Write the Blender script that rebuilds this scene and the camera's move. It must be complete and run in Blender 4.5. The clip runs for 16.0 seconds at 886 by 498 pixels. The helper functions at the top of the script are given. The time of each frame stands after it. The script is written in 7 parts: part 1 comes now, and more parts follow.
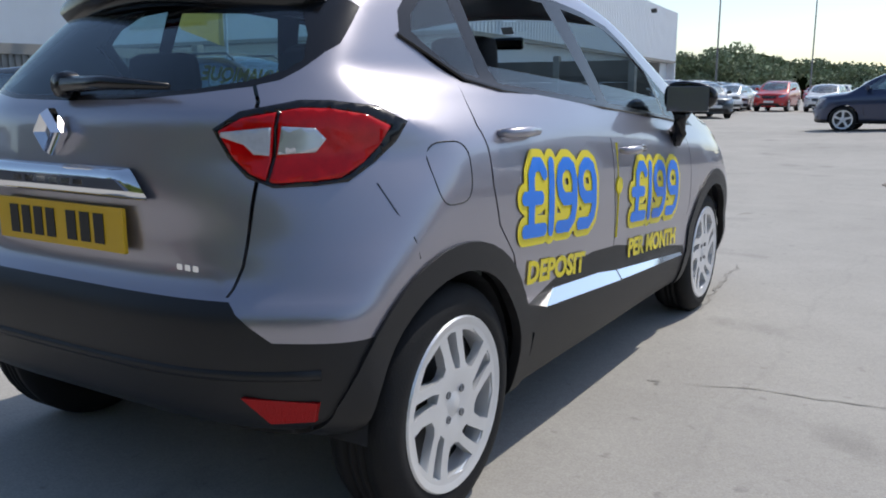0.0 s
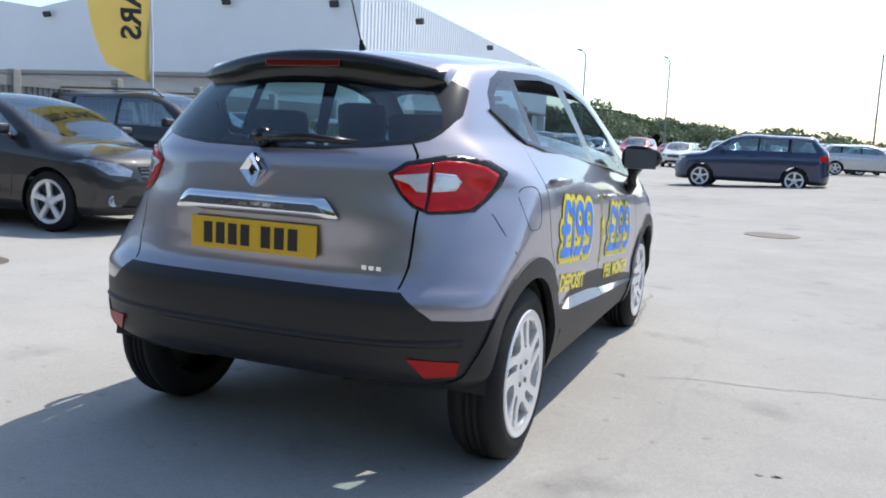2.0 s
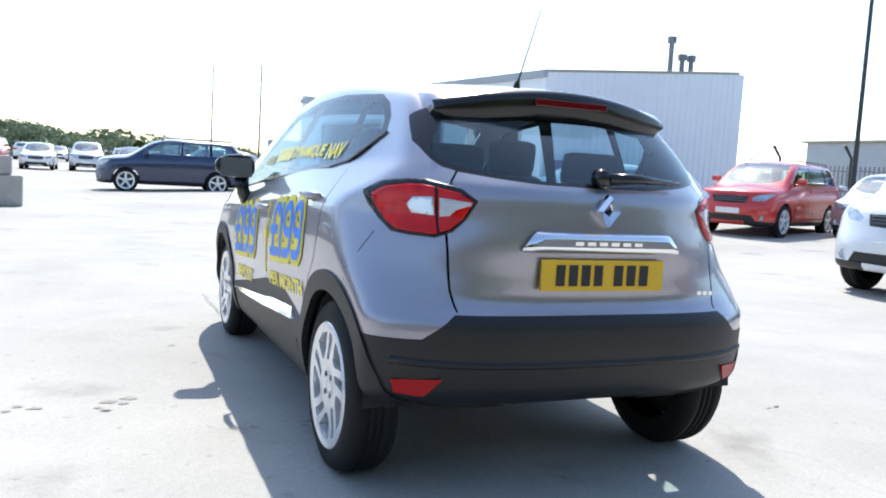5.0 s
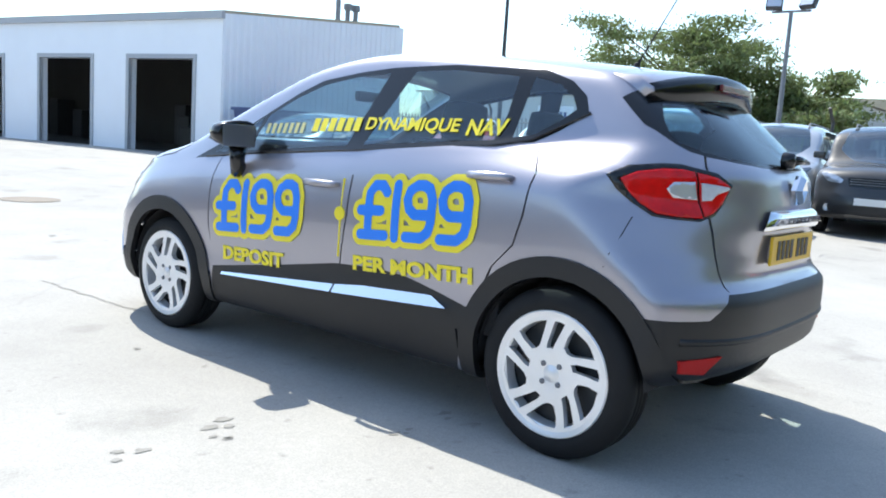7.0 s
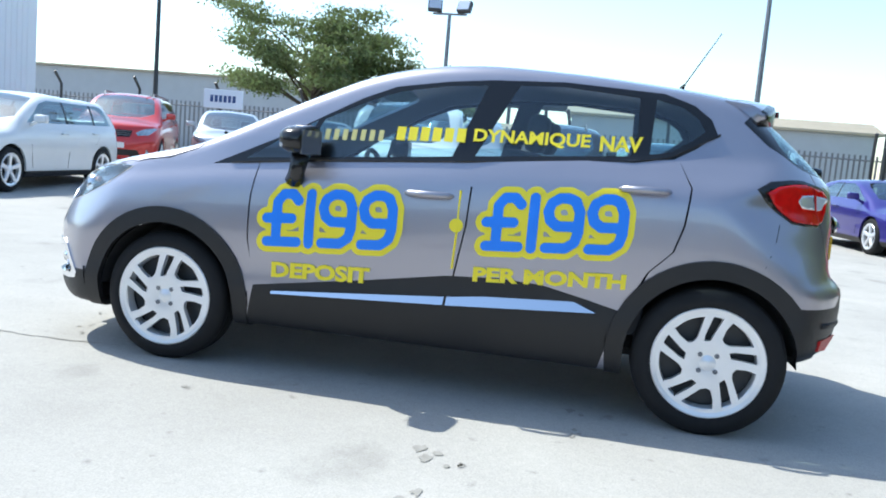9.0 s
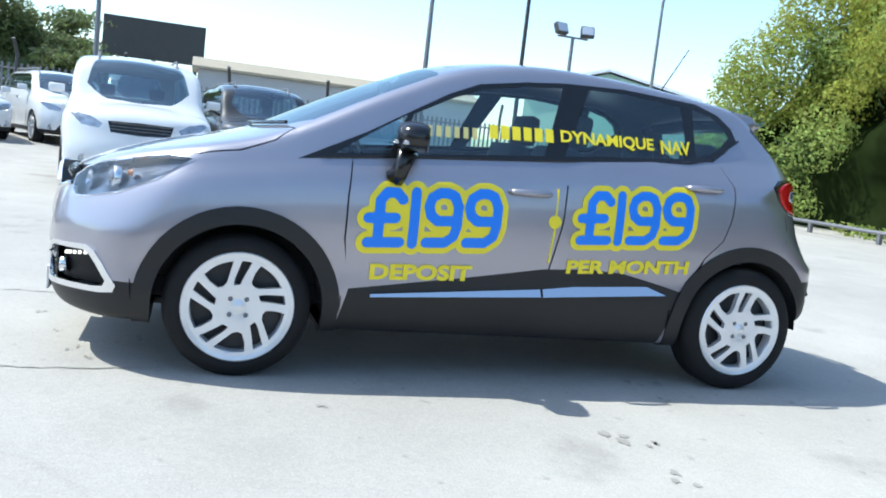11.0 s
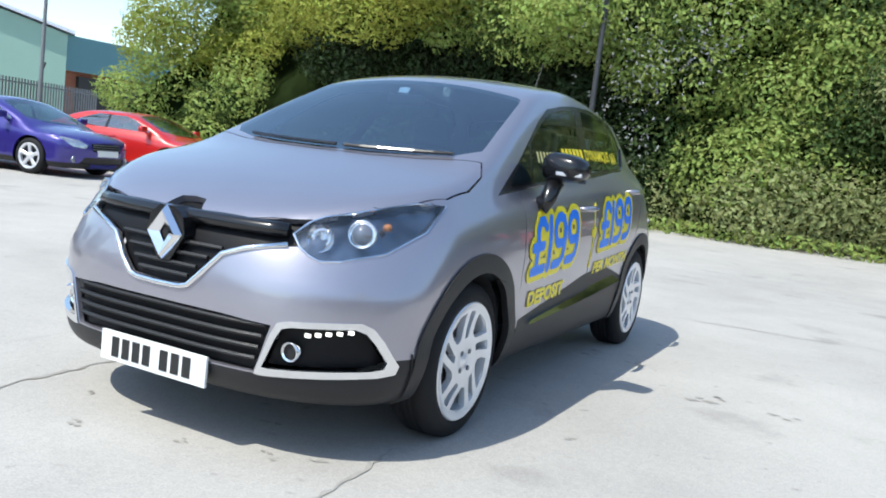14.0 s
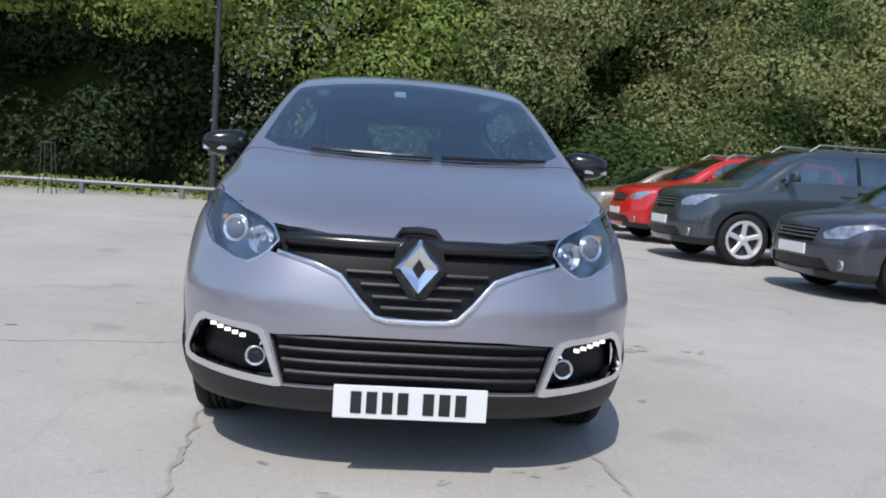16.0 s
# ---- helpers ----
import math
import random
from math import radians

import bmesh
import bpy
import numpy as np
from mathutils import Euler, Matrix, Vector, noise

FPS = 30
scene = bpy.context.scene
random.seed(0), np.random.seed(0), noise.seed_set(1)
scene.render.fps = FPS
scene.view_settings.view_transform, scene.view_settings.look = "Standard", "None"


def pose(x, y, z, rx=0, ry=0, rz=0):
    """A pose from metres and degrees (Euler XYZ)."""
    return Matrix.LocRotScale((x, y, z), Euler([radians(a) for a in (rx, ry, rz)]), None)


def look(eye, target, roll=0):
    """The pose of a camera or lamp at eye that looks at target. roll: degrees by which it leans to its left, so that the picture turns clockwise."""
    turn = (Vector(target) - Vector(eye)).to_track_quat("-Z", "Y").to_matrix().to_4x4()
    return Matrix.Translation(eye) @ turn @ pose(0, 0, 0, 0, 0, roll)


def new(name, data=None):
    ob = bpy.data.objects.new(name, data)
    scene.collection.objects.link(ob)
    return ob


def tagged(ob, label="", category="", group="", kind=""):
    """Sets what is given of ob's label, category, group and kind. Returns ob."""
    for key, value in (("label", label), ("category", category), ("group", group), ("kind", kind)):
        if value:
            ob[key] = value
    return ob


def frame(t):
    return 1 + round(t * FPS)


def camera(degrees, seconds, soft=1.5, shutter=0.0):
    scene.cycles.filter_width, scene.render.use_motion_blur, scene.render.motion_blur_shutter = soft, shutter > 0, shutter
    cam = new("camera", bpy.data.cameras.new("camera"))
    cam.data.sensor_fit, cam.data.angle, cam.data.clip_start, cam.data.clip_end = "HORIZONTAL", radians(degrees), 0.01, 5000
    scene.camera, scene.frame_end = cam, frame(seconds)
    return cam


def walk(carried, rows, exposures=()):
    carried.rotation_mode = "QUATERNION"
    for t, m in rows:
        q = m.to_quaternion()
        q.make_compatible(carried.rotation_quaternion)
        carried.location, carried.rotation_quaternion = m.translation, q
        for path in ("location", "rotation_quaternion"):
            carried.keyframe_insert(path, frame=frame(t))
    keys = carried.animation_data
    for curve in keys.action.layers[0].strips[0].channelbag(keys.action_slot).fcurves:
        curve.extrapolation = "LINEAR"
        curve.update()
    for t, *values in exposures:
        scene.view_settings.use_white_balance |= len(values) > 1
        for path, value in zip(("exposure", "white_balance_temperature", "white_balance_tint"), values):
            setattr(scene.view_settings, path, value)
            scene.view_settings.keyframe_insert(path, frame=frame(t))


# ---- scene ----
# ---- camera ----
cam = camera(56.6, 16.0, soft=1.9)
PATH = [
    (0, (1.94, -1.836, 1.174), (0.908, -0.165, 0.796), -0.1),
    (0.5, (1.988, -2.303, 1.173), (1.0, -0.596, 0.837), -0.9),
    (1, (2.121, -2.532, 1.187), (1.132, -0.82, 0.89), 0.3),
    (1.5, (2.078, -2.674, 1.213), (1.13, -0.934, 0.943), 2.3),
    (2, (1.704, -2.964, 1.218), (0.952, -1.13, 0.946), 2.6),
    (2.5, (1.241, -3.073, 1.212), (0.712, -1.166, 0.921), 4.1),
    (3, (0.681, -3.165, 1.201), (0.429, -1.198, 0.941), 3.6),
    (3.5, (0.115, -3.226, 1.196), (0.114, -1.243, 0.931), 2.8),
    (4, (-0.489, -3.19, 1.195), (-0.216, -1.221, 0.968), 2.9),
    (4.2, (-0.739, -3.21, 1.193), (-0.363, -1.256, 0.989), 2.9),
    (6.3, (-2.991, -2.216, 1.174), (-1.654, -0.75, 0.923), 4.0),
    (6.5, (-3.147, -2.06, 1.196), (-1.734, -0.666, 0.95), 4.0),
    (7, (-3.482, -1.573, 1.186), (-1.942, -0.325, 0.922), 3.8),
    (7.5, (-3.784, -1.114, 1.175), (-2.11, -0.047, 0.933), 3.9),
    (8, (-4.061, -0.587, 1.179), (-2.271, 0.266, 0.917), 4.0),
    (8.5, (-4.351, -0.098, 1.154), (-2.466, 0.53, 0.922), 4.6),
    (9, (-4.531, 0.487, 1.146), (-2.582, 0.873, 0.912), 4.9),
    (9.5, (-4.656, 1.058, 1.133), (-2.674, 1.255, 0.951), 4.9),
    (10, (-4.69, 1.646, 1.087), (-2.701, 1.57, 0.895), 5.2),
    (10.2, (-4.66, 1.89, 1.087), (-2.679, 1.708, 0.886), 5.8),
    (12.3, (-3.712, 4.238, 1.203), (-2.137, 3.038, 0.923), 7.8),
    (12.5, (-3.58, 4.427, 1.179), (-2.063, 3.147, 0.932), 7.5),
    (13, (-3.201, 4.908, 1.159), (-1.895, 3.412, 0.919), 7.9),
    (13.5, (-2.737, 5.248, 1.136), (-1.616, 3.609, 0.9), 8.8),
    (14, (-2.201, 5.604, 1.125), (-1.304, 3.83, 0.907), 6.8),
    (14.5, (-1.663, 5.811, 1.086), (-0.987, 3.938, 0.896), 4.6),
    (15, (-1.053, 6.027, 1.081), (-0.661, 4.078, 0.867), 3.8),
    (15.5, (-0.446, 6.108, 1.069), (-0.337, 4.123, 0.854), 4.4),
    (16, (0.157, 6.172, 1.085), (-0.013, 4.188, 0.892), 3.8),
]


def bridge(a, b, before, after, t):
    """A row between two rows of the path, carried on by the pace before and after."""
    k, span = (t - a[0]) / (b[0] - a[0]), b[0] - a[0]
    h = (2 * k**3 - 3 * k**2 + 1, k**3 - 2 * k**2 + k, 3 * k**2 - 2 * k**3, k**3 - k**2)
    out = []
    for i in (1, 2):
        pa, pb = np.array(a[i]), np.array(b[i])
        va = (pa - np.array(before[i])) / (a[0] - before[0])
        vb = (np.array(after[i]) - pb) / (after[0] - b[0])
        out.append(tuple(h[0] * pa + h[1] * span * va + h[2] * pb + h[3] * span * vb))
    return (t, out[0], out[1], a[3] + (b[3] - a[3]) * k)


ROWS = {r[0]: r for r in PATH}
for a, b, c, d, times in ((4.2, 6.3, 3.5, 7, (4.7, 5.2, 5.7)), (10.2, 12.3, 9.5, 13, (10.7, 11.2, 11.7))):
    for t in times:
        ROWS[t] = bridge(ROWS[a], ROWS[b], ROWS[c], ROWS[d], t)
walk(cam, [(t, look(eye, target, roll)) for t, eye, target, roll in (ROWS[t] for t in sorted(ROWS))],
     [(0, -0.5, 6550, 10), (0.5, -0.15, 6600, 10), (2.5, 0.05, 6500, 9), (4.2, 0.42, 6450, 8), (6.3, 0.6, 6500, 6), (8, 0.54, 6350, 4), (10.2, 0.44, 6150, 2), (12.5, 0.5, 6350, 3), (14, 0.32, 6400, 5), (15, 0.05, 6450, 8), (16, -0.26, 6450, 11)])

# ---- world, sun, exposure ----
SUN_WAY = Vector((0.235, 0.68, 1.0)).normalized()  # towards the sun
world = bpy.data.worlds.new("sky")
scene.world = world
world.use_nodes = True
wn = world.node_tree
sky = wn.nodes.new("ShaderNodeTexSky")
sky.sky_type, sky.sun_disc = "NISHITA", False
sky.sun_elevation = math.asin(SUN_WAY.z)
sky.sun_rotation = math.atan2(SUN_WAY.x, SUN_WAY.y)
sky.air_density, sky.dust_density, sky.ozone_density = 1.0, 0.7, 1.2
wn.links.new(sky.outputs[0], wn.nodes["Background"].inputs[0])
wn.nodes["Background"].inputs[1].default_value = 0.218
sun = new("sun", bpy.data.lights.new("sun", "SUN"))
sun.data.energy, sun.data.angle, sun.data.color = 4.4, radians(0.55), (1.0, 0.96, 0.9)
sun.matrix_world = look(SUN_WAY * 50, (0, 0, 0))

# ---- materials ----
def material(name, colour, rough=0.5, metal=0.0, coat=0.0, var=0.0, scale=8.0, bump=0.0, bump_scale=60.0, spec=0.5,
             second=None, island=0.0, emit=0.0, alpha=1.0, random_object=0.0):
    m = bpy.data.materials.new(name)
    m.use_nodes = True
    nt = m.node_tree
    b = nt.nodes["Principled BSDF"]
    b.inputs["Base Color"].default_value = (*colour, 1)
    b.inputs["Roughness"].default_value, b.inputs["Metallic"].default_value = rough, metal
    b.inputs["Coat Weight"].default_value, b.inputs["Coat Roughness"].default_value = coat, 0.03
    b.inputs["Specular IOR Level"].default_value = spec
    if emit:
        b.inputs["Emission Color"].default_value = (*colour, 1)
        b.inputs["Emission Strength"].default_value = emit
    tc = nt.nodes.new("ShaderNodeTexCoord")
    if var or second:
        big, small = nt.nodes.new("ShaderNodeTexNoise"), nt.nodes.new("ShaderNodeTexNoise")
        big.inputs["Scale"].default_value, small.inputs["Scale"].default_value = scale * 0.12, scale
        big.inputs["Detail"].default_value = small.inputs["Detail"].default_value = 5
        mean = nt.nodes.new("ShaderNodeMath")
        mean.operation = "MULTIPLY_ADD"
        mean.inputs[1].default_value = 0.5
        half = nt.nodes.new("ShaderNodeMath")
        half.operation = "MULTIPLY"
        half.inputs[1].default_value = 0.5
        for n in (big, small):
            nt.links.new(tc.outputs["Object"], n.inputs["Vector"])
        nt.links.new(big.outputs[0], half.inputs[0])
        nt.links.new(small.outputs[0], mean.inputs[0])
        nt.links.new(half.outputs[0], mean.inputs[2])
        ramp = nt.nodes.new("ShaderNodeValToRGB")
        ramp.color_ramp.elements[0].position, ramp.color_ramp.elements[1].position = 0.32, 0.68
        other = second or tuple(c * (1 - var) for c in colour)
        ramp.color_ramp.elements[0].color, ramp.color_ramp.elements[1].color = (*other, 1), (*colour, 1)
        nt.links.new(mean.outputs[0], ramp.inputs[0])
        last = ramp.outputs[0]
    else:
        last = None
    if island or random_object:
        hsv = nt.nodes.new("ShaderNodeHueSaturation")
        if last:
            nt.links.new(last, hsv.inputs["Color"])
        else:
            hsv.inputs["Color"].default_value = (*colour, 1)
        src = nt.nodes.new("ShaderNodeNewGeometry").outputs["Random Per Island"] if island else nt.nodes.new("ShaderNodeObjectInfo").outputs["Random"]
        amount = island or random_object
        v = nt.nodes.new("ShaderNodeMapRange")
        v.inputs[3].default_value, v.inputs[4].default_value = 1 - amount, 1 + amount
        nt.links.new(src, v.inputs[0])
        nt.links.new(v.outputs[0], hsv.inputs["Value"])
        if island:
            h = nt.nodes.new("ShaderNodeMapRange")
            h.inputs[3].default_value, h.inputs[4].default_value = 0.475, 0.52
            nt.links.new(src, h.inputs[0])
            nt.links.new(h.outputs[0], hsv.inputs["Hue"])
        last = hsv.outputs[0]
    if last:
        nt.links.new(last, b.inputs["Base Color"])
    if bump:
        n = nt.nodes.new("ShaderNodeTexNoise")
        n.inputs["Scale"].default_value, n.inputs["Detail"].default_value = bump_scale, 4
        nt.links.new(tc.outputs["Object"], n.inputs["Vector"])
        bp = nt.nodes.new("ShaderNodeBump")
        bp.inputs["Strength"].default_value, bp.inputs["Distance"].default_value = bump, 0.01
        nt.links.new(n.outputs[0], bp.inputs["Height"])
        nt.links.new(bp.outputs[0], b.inputs["Normal"])
    return m


def glass(name, tint, gloss=0.1):
    """Car glass: a tinted see-through sheet with a clear reflection."""
    m = bpy.data.materials.new(name)
    m.use_nodes = True
    nt = m.node_tree
    out = nt.nodes["Material Output"]
    nt.nodes.remove(nt.nodes["Principled BSDF"])
    tr, gl, mix, fr = (nt.nodes.new(k) for k in ("ShaderNodeBsdfTransparent", "ShaderNodeBsdfGlossy", "ShaderNodeMixShader", "ShaderNodeLayerWeight"))
    tr.inputs[0].default_value = (*tint, 1)
    gl.inputs["Roughness"].default_value = 0.01
    gl.inputs["Color"].default_value = (0.9, 0.97, 1.0, 1)
    fr.inputs[0].default_value = 0.5
    power, add = nt.nodes.new("ShaderNodeMath"), nt.nodes.new("ShaderNodeMath")
    power.operation, add.operation = "POWER", "MULTIPLY_ADD"
    power.inputs[1].default_value = 4.0
    add.inputs[1].default_value, add.inputs[2].default_value = 0.6 - gloss, 0.04 + gloss
    nt.links.new(fr.outputs["Facing"], power.inputs[0])
    nt.links.new(power.outputs[0], add.inputs[0])
    nt.links.new(add.outputs[0], mix.inputs[0])
    nt.links.new(tr.outputs[0], mix.inputs[1])
    nt.links.new(gl.outputs[0], mix.inputs[2])
    nt.links.new(mix.outputs[0], out.inputs[0])
    return m


def paint(name, colour, flake=0.35, rough=0.38):
    """Metallic car paint under clear coat."""
    return material(name, colour, rough=rough, metal=flake, coat=1.0, var=0.06, scale=3.0)


def concrete():
    """Sun-bleached yard surface: pale grey, stained, with dark patches, fine aggregate and long cracks."""
    m = material("yard_concrete", (0.455, 0.435, 0.40), rough=0.9, spec=0.2, second=(0.385, 0.365, 0.335), scale=2.2)
    nt = m.node_tree
    b = nt.nodes["Principled BSDF"]
    tc = nt.nodes.new("ShaderNodeTexCoord")
    base = b.inputs["Base Color"].links[0].from_socket
    fine = nt.nodes.new("ShaderNodeTexNoise")
    fine.inputs["Scale"].default_value, fine.inputs["Detail"].default_value = 120, 4
    blot = nt.nodes.new("ShaderNodeTexNoise")
    blot.inputs["Scale"].default_value, blot.inputs["Detail"].default_value = 1.3, 6
    for n in (fine, blot):
        nt.links.new(tc.outputs["Object"], n.inputs["Vector"])
    spots = nt.nodes.new("ShaderNodeMapRange")
    spots.inputs[1].default_value, spots.inputs[2].default_value = 0.61, 0.74
    spots.inputs[3].default_value, spots.inputs[4].default_value = 1.0, 0.72
    nt.links.new(blot.outputs[0], spots.inputs[0])
    grain = nt.nodes.new("ShaderNodeMapRange")
    grain.inputs[1].default_value, grain.inputs[2].default_value = 0.3, 0.7
    grain.inputs[3].default_value, grain.inputs[4].default_value = 0.86, 1.09
    nt.links.new(fine.outputs[0], grain.inputs[0])
    # long joints: a warped cell pattern, thin lines where cells meet
    warp = nt.nodes.new("ShaderNodeVectorMath")
    warp.operation = "MULTIPLY_ADD"
    warp.inputs[1].default_value = (0.5, 0.5, 0.0)
    nt.links.new(blot.outputs["Color"], warp.inputs[0])
    nt.links.new(tc.outputs["Object"], warp.inputs[2])
    vor = nt.nodes.new("ShaderNodeTexVoronoi")
    vor.feature = "DISTANCE_TO_EDGE"
    vor.inputs["Scale"].default_value = 0.14
    nt.links.new(warp.outputs[0], vor.inputs["Vector"])
    crack = nt.nodes.new("ShaderNodeMapRange")
    crack.inputs[1].default_value, crack.inputs[2].default_value = 0.0006, 0.0028
    crack.inputs[3].default_value, crack.inputs[4].default_value = 0.95, 1.0
    nt.links.new(vor.outputs[0], crack.inputs[0])
    # exposed aggregate, pock marks and broad tyre-worn patches
    stone = nt.nodes.new("ShaderNodeTexVoronoi")
    stone.inputs["Scale"].default_value = 55
    pock = nt.nodes.new("ShaderNodeTexNoise")
    pock.inputs["Scale"].default_value, pock.inputs["Detail"].default_value = 11, 3
    worn = nt.nodes.new("ShaderNodeTexNoise")
    worn.inputs["Scale"].default_value, worn.inputs["Detail"].default_value, worn.inputs["Distortion"].default_value = 0.35, 5, 0.6
    made = []
    for n, a, b_, lo, hi in ((stone.outputs["Color"], 0.0, 1.0, 0.94, 1.05), (pock.outputs[0], 0.66, 0.76, 1.0, 0.74), (worn.outputs[0], 0.38, 0.66, 0.93, 1.06)):
        nt.links.new(tc.outputs["Object"], n.node.inputs["Vector"])
        rg = nt.nodes.new("ShaderNodeMapRange")
        rg.inputs[1].default_value, rg.inputs[2].default_value, rg.inputs[3].default_value, rg.inputs[4].default_value = a, b_, lo, hi
        nt.links.new(n, rg.inputs[0])
        made.append(rg)
    prev = None
    for node in (spots, grain, crack, *made):
        if prev is None:
            prev = node.outputs[0]
            continue
        mul = nt.nodes.new("ShaderNodeMath")
        mul.operation = "MULTIPLY"
        nt.links.new(prev, mul.inputs[0])
        nt.links.new(node.outputs[0], mul.inputs[1])
        prev = mul.outputs[0]
    scale = nt.nodes.new("ShaderNodeVectorMath")
    scale.operation = "SCALE"
    nt.links.new(base, scale.inputs[0])
    nt.links.new(prev, scale.inputs["Scale"])
    nt.links.new(scale.outputs[0], b.inputs["Base Color"])
    bp = nt.nodes.new("ShaderNodeBump")
    bp.inputs["Strength"].default_value, bp.inputs["Distance"].default_value = 0.06, 0.006
    nt.links.new(fine.outputs[0], bp.inputs["Height"])
    nt.links.new(bp.outputs[0], b.inputs["Normal"])
    return m


GREY_PAINT = paint("grey_violet_paint", (0.385, 0.371, 0.418), 0.77, 0.35)
BLACK_PLASTIC = material("black_plastic", (0.014, 0.014, 0.0155), 0.46, bump=0.15, bump_scale=400, var=0.2, spec=0.45)
GLOSS_BLACK = material("gloss_black", (0.008, 0.008, 0.009), 0.2, coat=0.12)
RUBBER = material("tyre_rubber", (0.014, 0.014, 0.015), 0.75, var=0.25, scale=20, bump=0.2, bump_scale=200, spec=0.3)
ALLOY = material("silver_alloy", (0.82, 0.83, 0.85), 0.3, 0.5, coat=0.5, var=0.06, scale=20)
CHROME = material("chrome", (0.82, 0.83, 0.85), 0.06, 1.0)
RED_LENS = material("red_lens", (0.74, 0.004, 0.006), 0.12, spec=0.4, second=(0.40, 0.002, 0.004), scale=26, bump=0.12, bump_scale=30)
DARK_RED = material("dark_red_lens", (0.12, 0.003, 0.004), 0.2, coat=0.5)
REFLECTOR_RED = material("red_reflector", (0.42, 0.004, 0.006), 0.35, spec=0.3, bump=0.4, bump_scale=200)
WHITE_LENS = material("white_lens", (0.60, 0.62, 0.66), 0.2, coat=0.6, var=0.25, scale=60)
BRUSHED = material("brushed_silver", (0.8, 0.81, 0.83), 0.17, 1.0, var=0.12, scale=40)
GRILLE_BLACK = material("grille_black", (0.006, 0.006, 0.007), 0.5, spec=0.2, bump=0.1, bump_scale=300)
# near-black green: shade under the hedge overhang put into the leaf colour
LEAF_SHADED = material("dark_leaf", (0.026, 0.042, 0.015), 0.7, island=0.5, spec=0.2)
LAMP_GLASS = material("lamp_glass", (0.60, 0.64, 0.70), 0.12, 0.6, coat=1.0, second=(0.16, 0.18, 0.21), scale=14)
CLEAR_LENS = material("clear_lens", (0.62, 0.64, 0.68), 0.15, 0.5, coat=1.0)
LAMP_BOWL = material("lamp_bowl", (0.36, 0.39, 0.44), 0.16, 0.9, second=(0.05, 0.055, 0.065), scale=16, bump=0.35, bump_scale=30)
DAY_LAMP = material("day_running_lamp", (1.0, 0.97, 0.9), 0.3, emit=1.6)
PLATE_YELLOW = material("yellow_plate", (0.75, 0.46, 0.02), 0.4, var=0.05)
PLATE_WHITE = material("white_plate", (0.75, 0.76, 0.76), 0.4, var=0.05)
INK = material("black_ink", (0.015, 0.015, 0.015), 0.5)
TRIM_DARK = material("cabin_trim", (0.025, 0.026, 0.03), 0.8, var=0.3, scale=30, bump=0.2, bump_scale=300)
STICKER_BLUE = material("blue_sticker", (0.02, 0.24, 0.92), 0.4, var=0.08, scale=9)
STICKER_YELLOW = material("yellow_sticker", (0.93, 0.76, 0.03), 0.4, var=0.06, scale=9)
STICKER_PALE = material("pale_sticker", (0.62, 0.56, 0.22), 0.4)
CAR_GLASS = glass("car_glass", (0.72, 0.90, 0.91), 0.06)
SCREEN_GLASS = glass("screen_glass", (0.48, 0.62, 0.70), 0.24)
REAR_GLASS = glass("rear_glass", (0.52, 0.72, 0.78), 0.04)
LAMP_COVER = glass("lamp_cover", (0.92, 0.94, 0.96), 0.03)
PROJECTOR = material("projector_lens", (0.16, 0.17, 0.2), 0.06, 0.3, coat=1.0)
DARK_GLASS = glass("parked_car_glass", (0.50, 0.64, 0.66), 0.20)
CRACK_DIRT = material("crack_dirt", (0.27, 0.255, 0.23), 0.95, spec=0.1, second=(0.38, 0.365, 0.335), scale=22)
IRON = material("worn_iron", (0.23, 0.19, 0.15), 0.7, 0.3, var=0.4, scale=9, bump=0.3, bump_scale=60)
AMBER = material("amber_lens", (0.35, 0.14, 0.05), 0.2, coat=0.6)
YARD = concrete()
WHITE_CLAD = material("white_cladding", (0.8, 0.83, 0.88), 0.55, var=0.06, scale=1.2, bump=0.05)
GREY_CLAD = material("grey_cladding", (0.40, 0.42, 0.45), 0.6, var=0.12, scale=1.5)
# brownish concrete, darkened in colour for fence boards that stand in shadow
SHADED_CONCRETE = material("old_concrete_board", (0.25, 0.23, 0.205), 0.95, var=0.35, scale=3, bump=0.4, bump_scale=25, random_object=0.12)
CONCRETE_PANEL = material("concrete_panel", (0.42, 0.40, 0.37), 0.9, var=0.25, scale=4, bump=0.3, bump_scale=30)
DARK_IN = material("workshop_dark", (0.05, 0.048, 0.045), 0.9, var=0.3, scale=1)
STEEL = material("galvanised_steel", (0.22, 0.225, 0.24), 0.5, 0.5, var=0.2, scale=6)
DARK_STEEL = material("dark_steel", (0.05, 0.052, 0.055), 0.5, 0.3, var=0.2)
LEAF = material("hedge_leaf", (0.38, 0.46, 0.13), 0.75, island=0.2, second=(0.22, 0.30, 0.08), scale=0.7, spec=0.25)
# deep leaf green that also carries the shade of the lower hedge
LEAF_DEEP_SHADED = material("deep_green_leaf", (0.10, 0.155, 0.045), 0.75, island=0.3, second=(0.05, 0.085, 0.026), scale=0.7, spec=0.25)
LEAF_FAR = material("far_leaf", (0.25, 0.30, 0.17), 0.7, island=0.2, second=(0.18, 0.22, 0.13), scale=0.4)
LEAF_TREE = material("tree_leaf", (0.16, 0.20, 0.075), 0.6, island=0.45)
PALE_LEAF = material("lilac_blossom", (0.22, 0.22, 0.22), 0.8, island=0.3, spec=0.1)
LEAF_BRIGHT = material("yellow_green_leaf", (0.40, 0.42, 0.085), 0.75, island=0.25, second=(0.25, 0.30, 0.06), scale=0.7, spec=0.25)
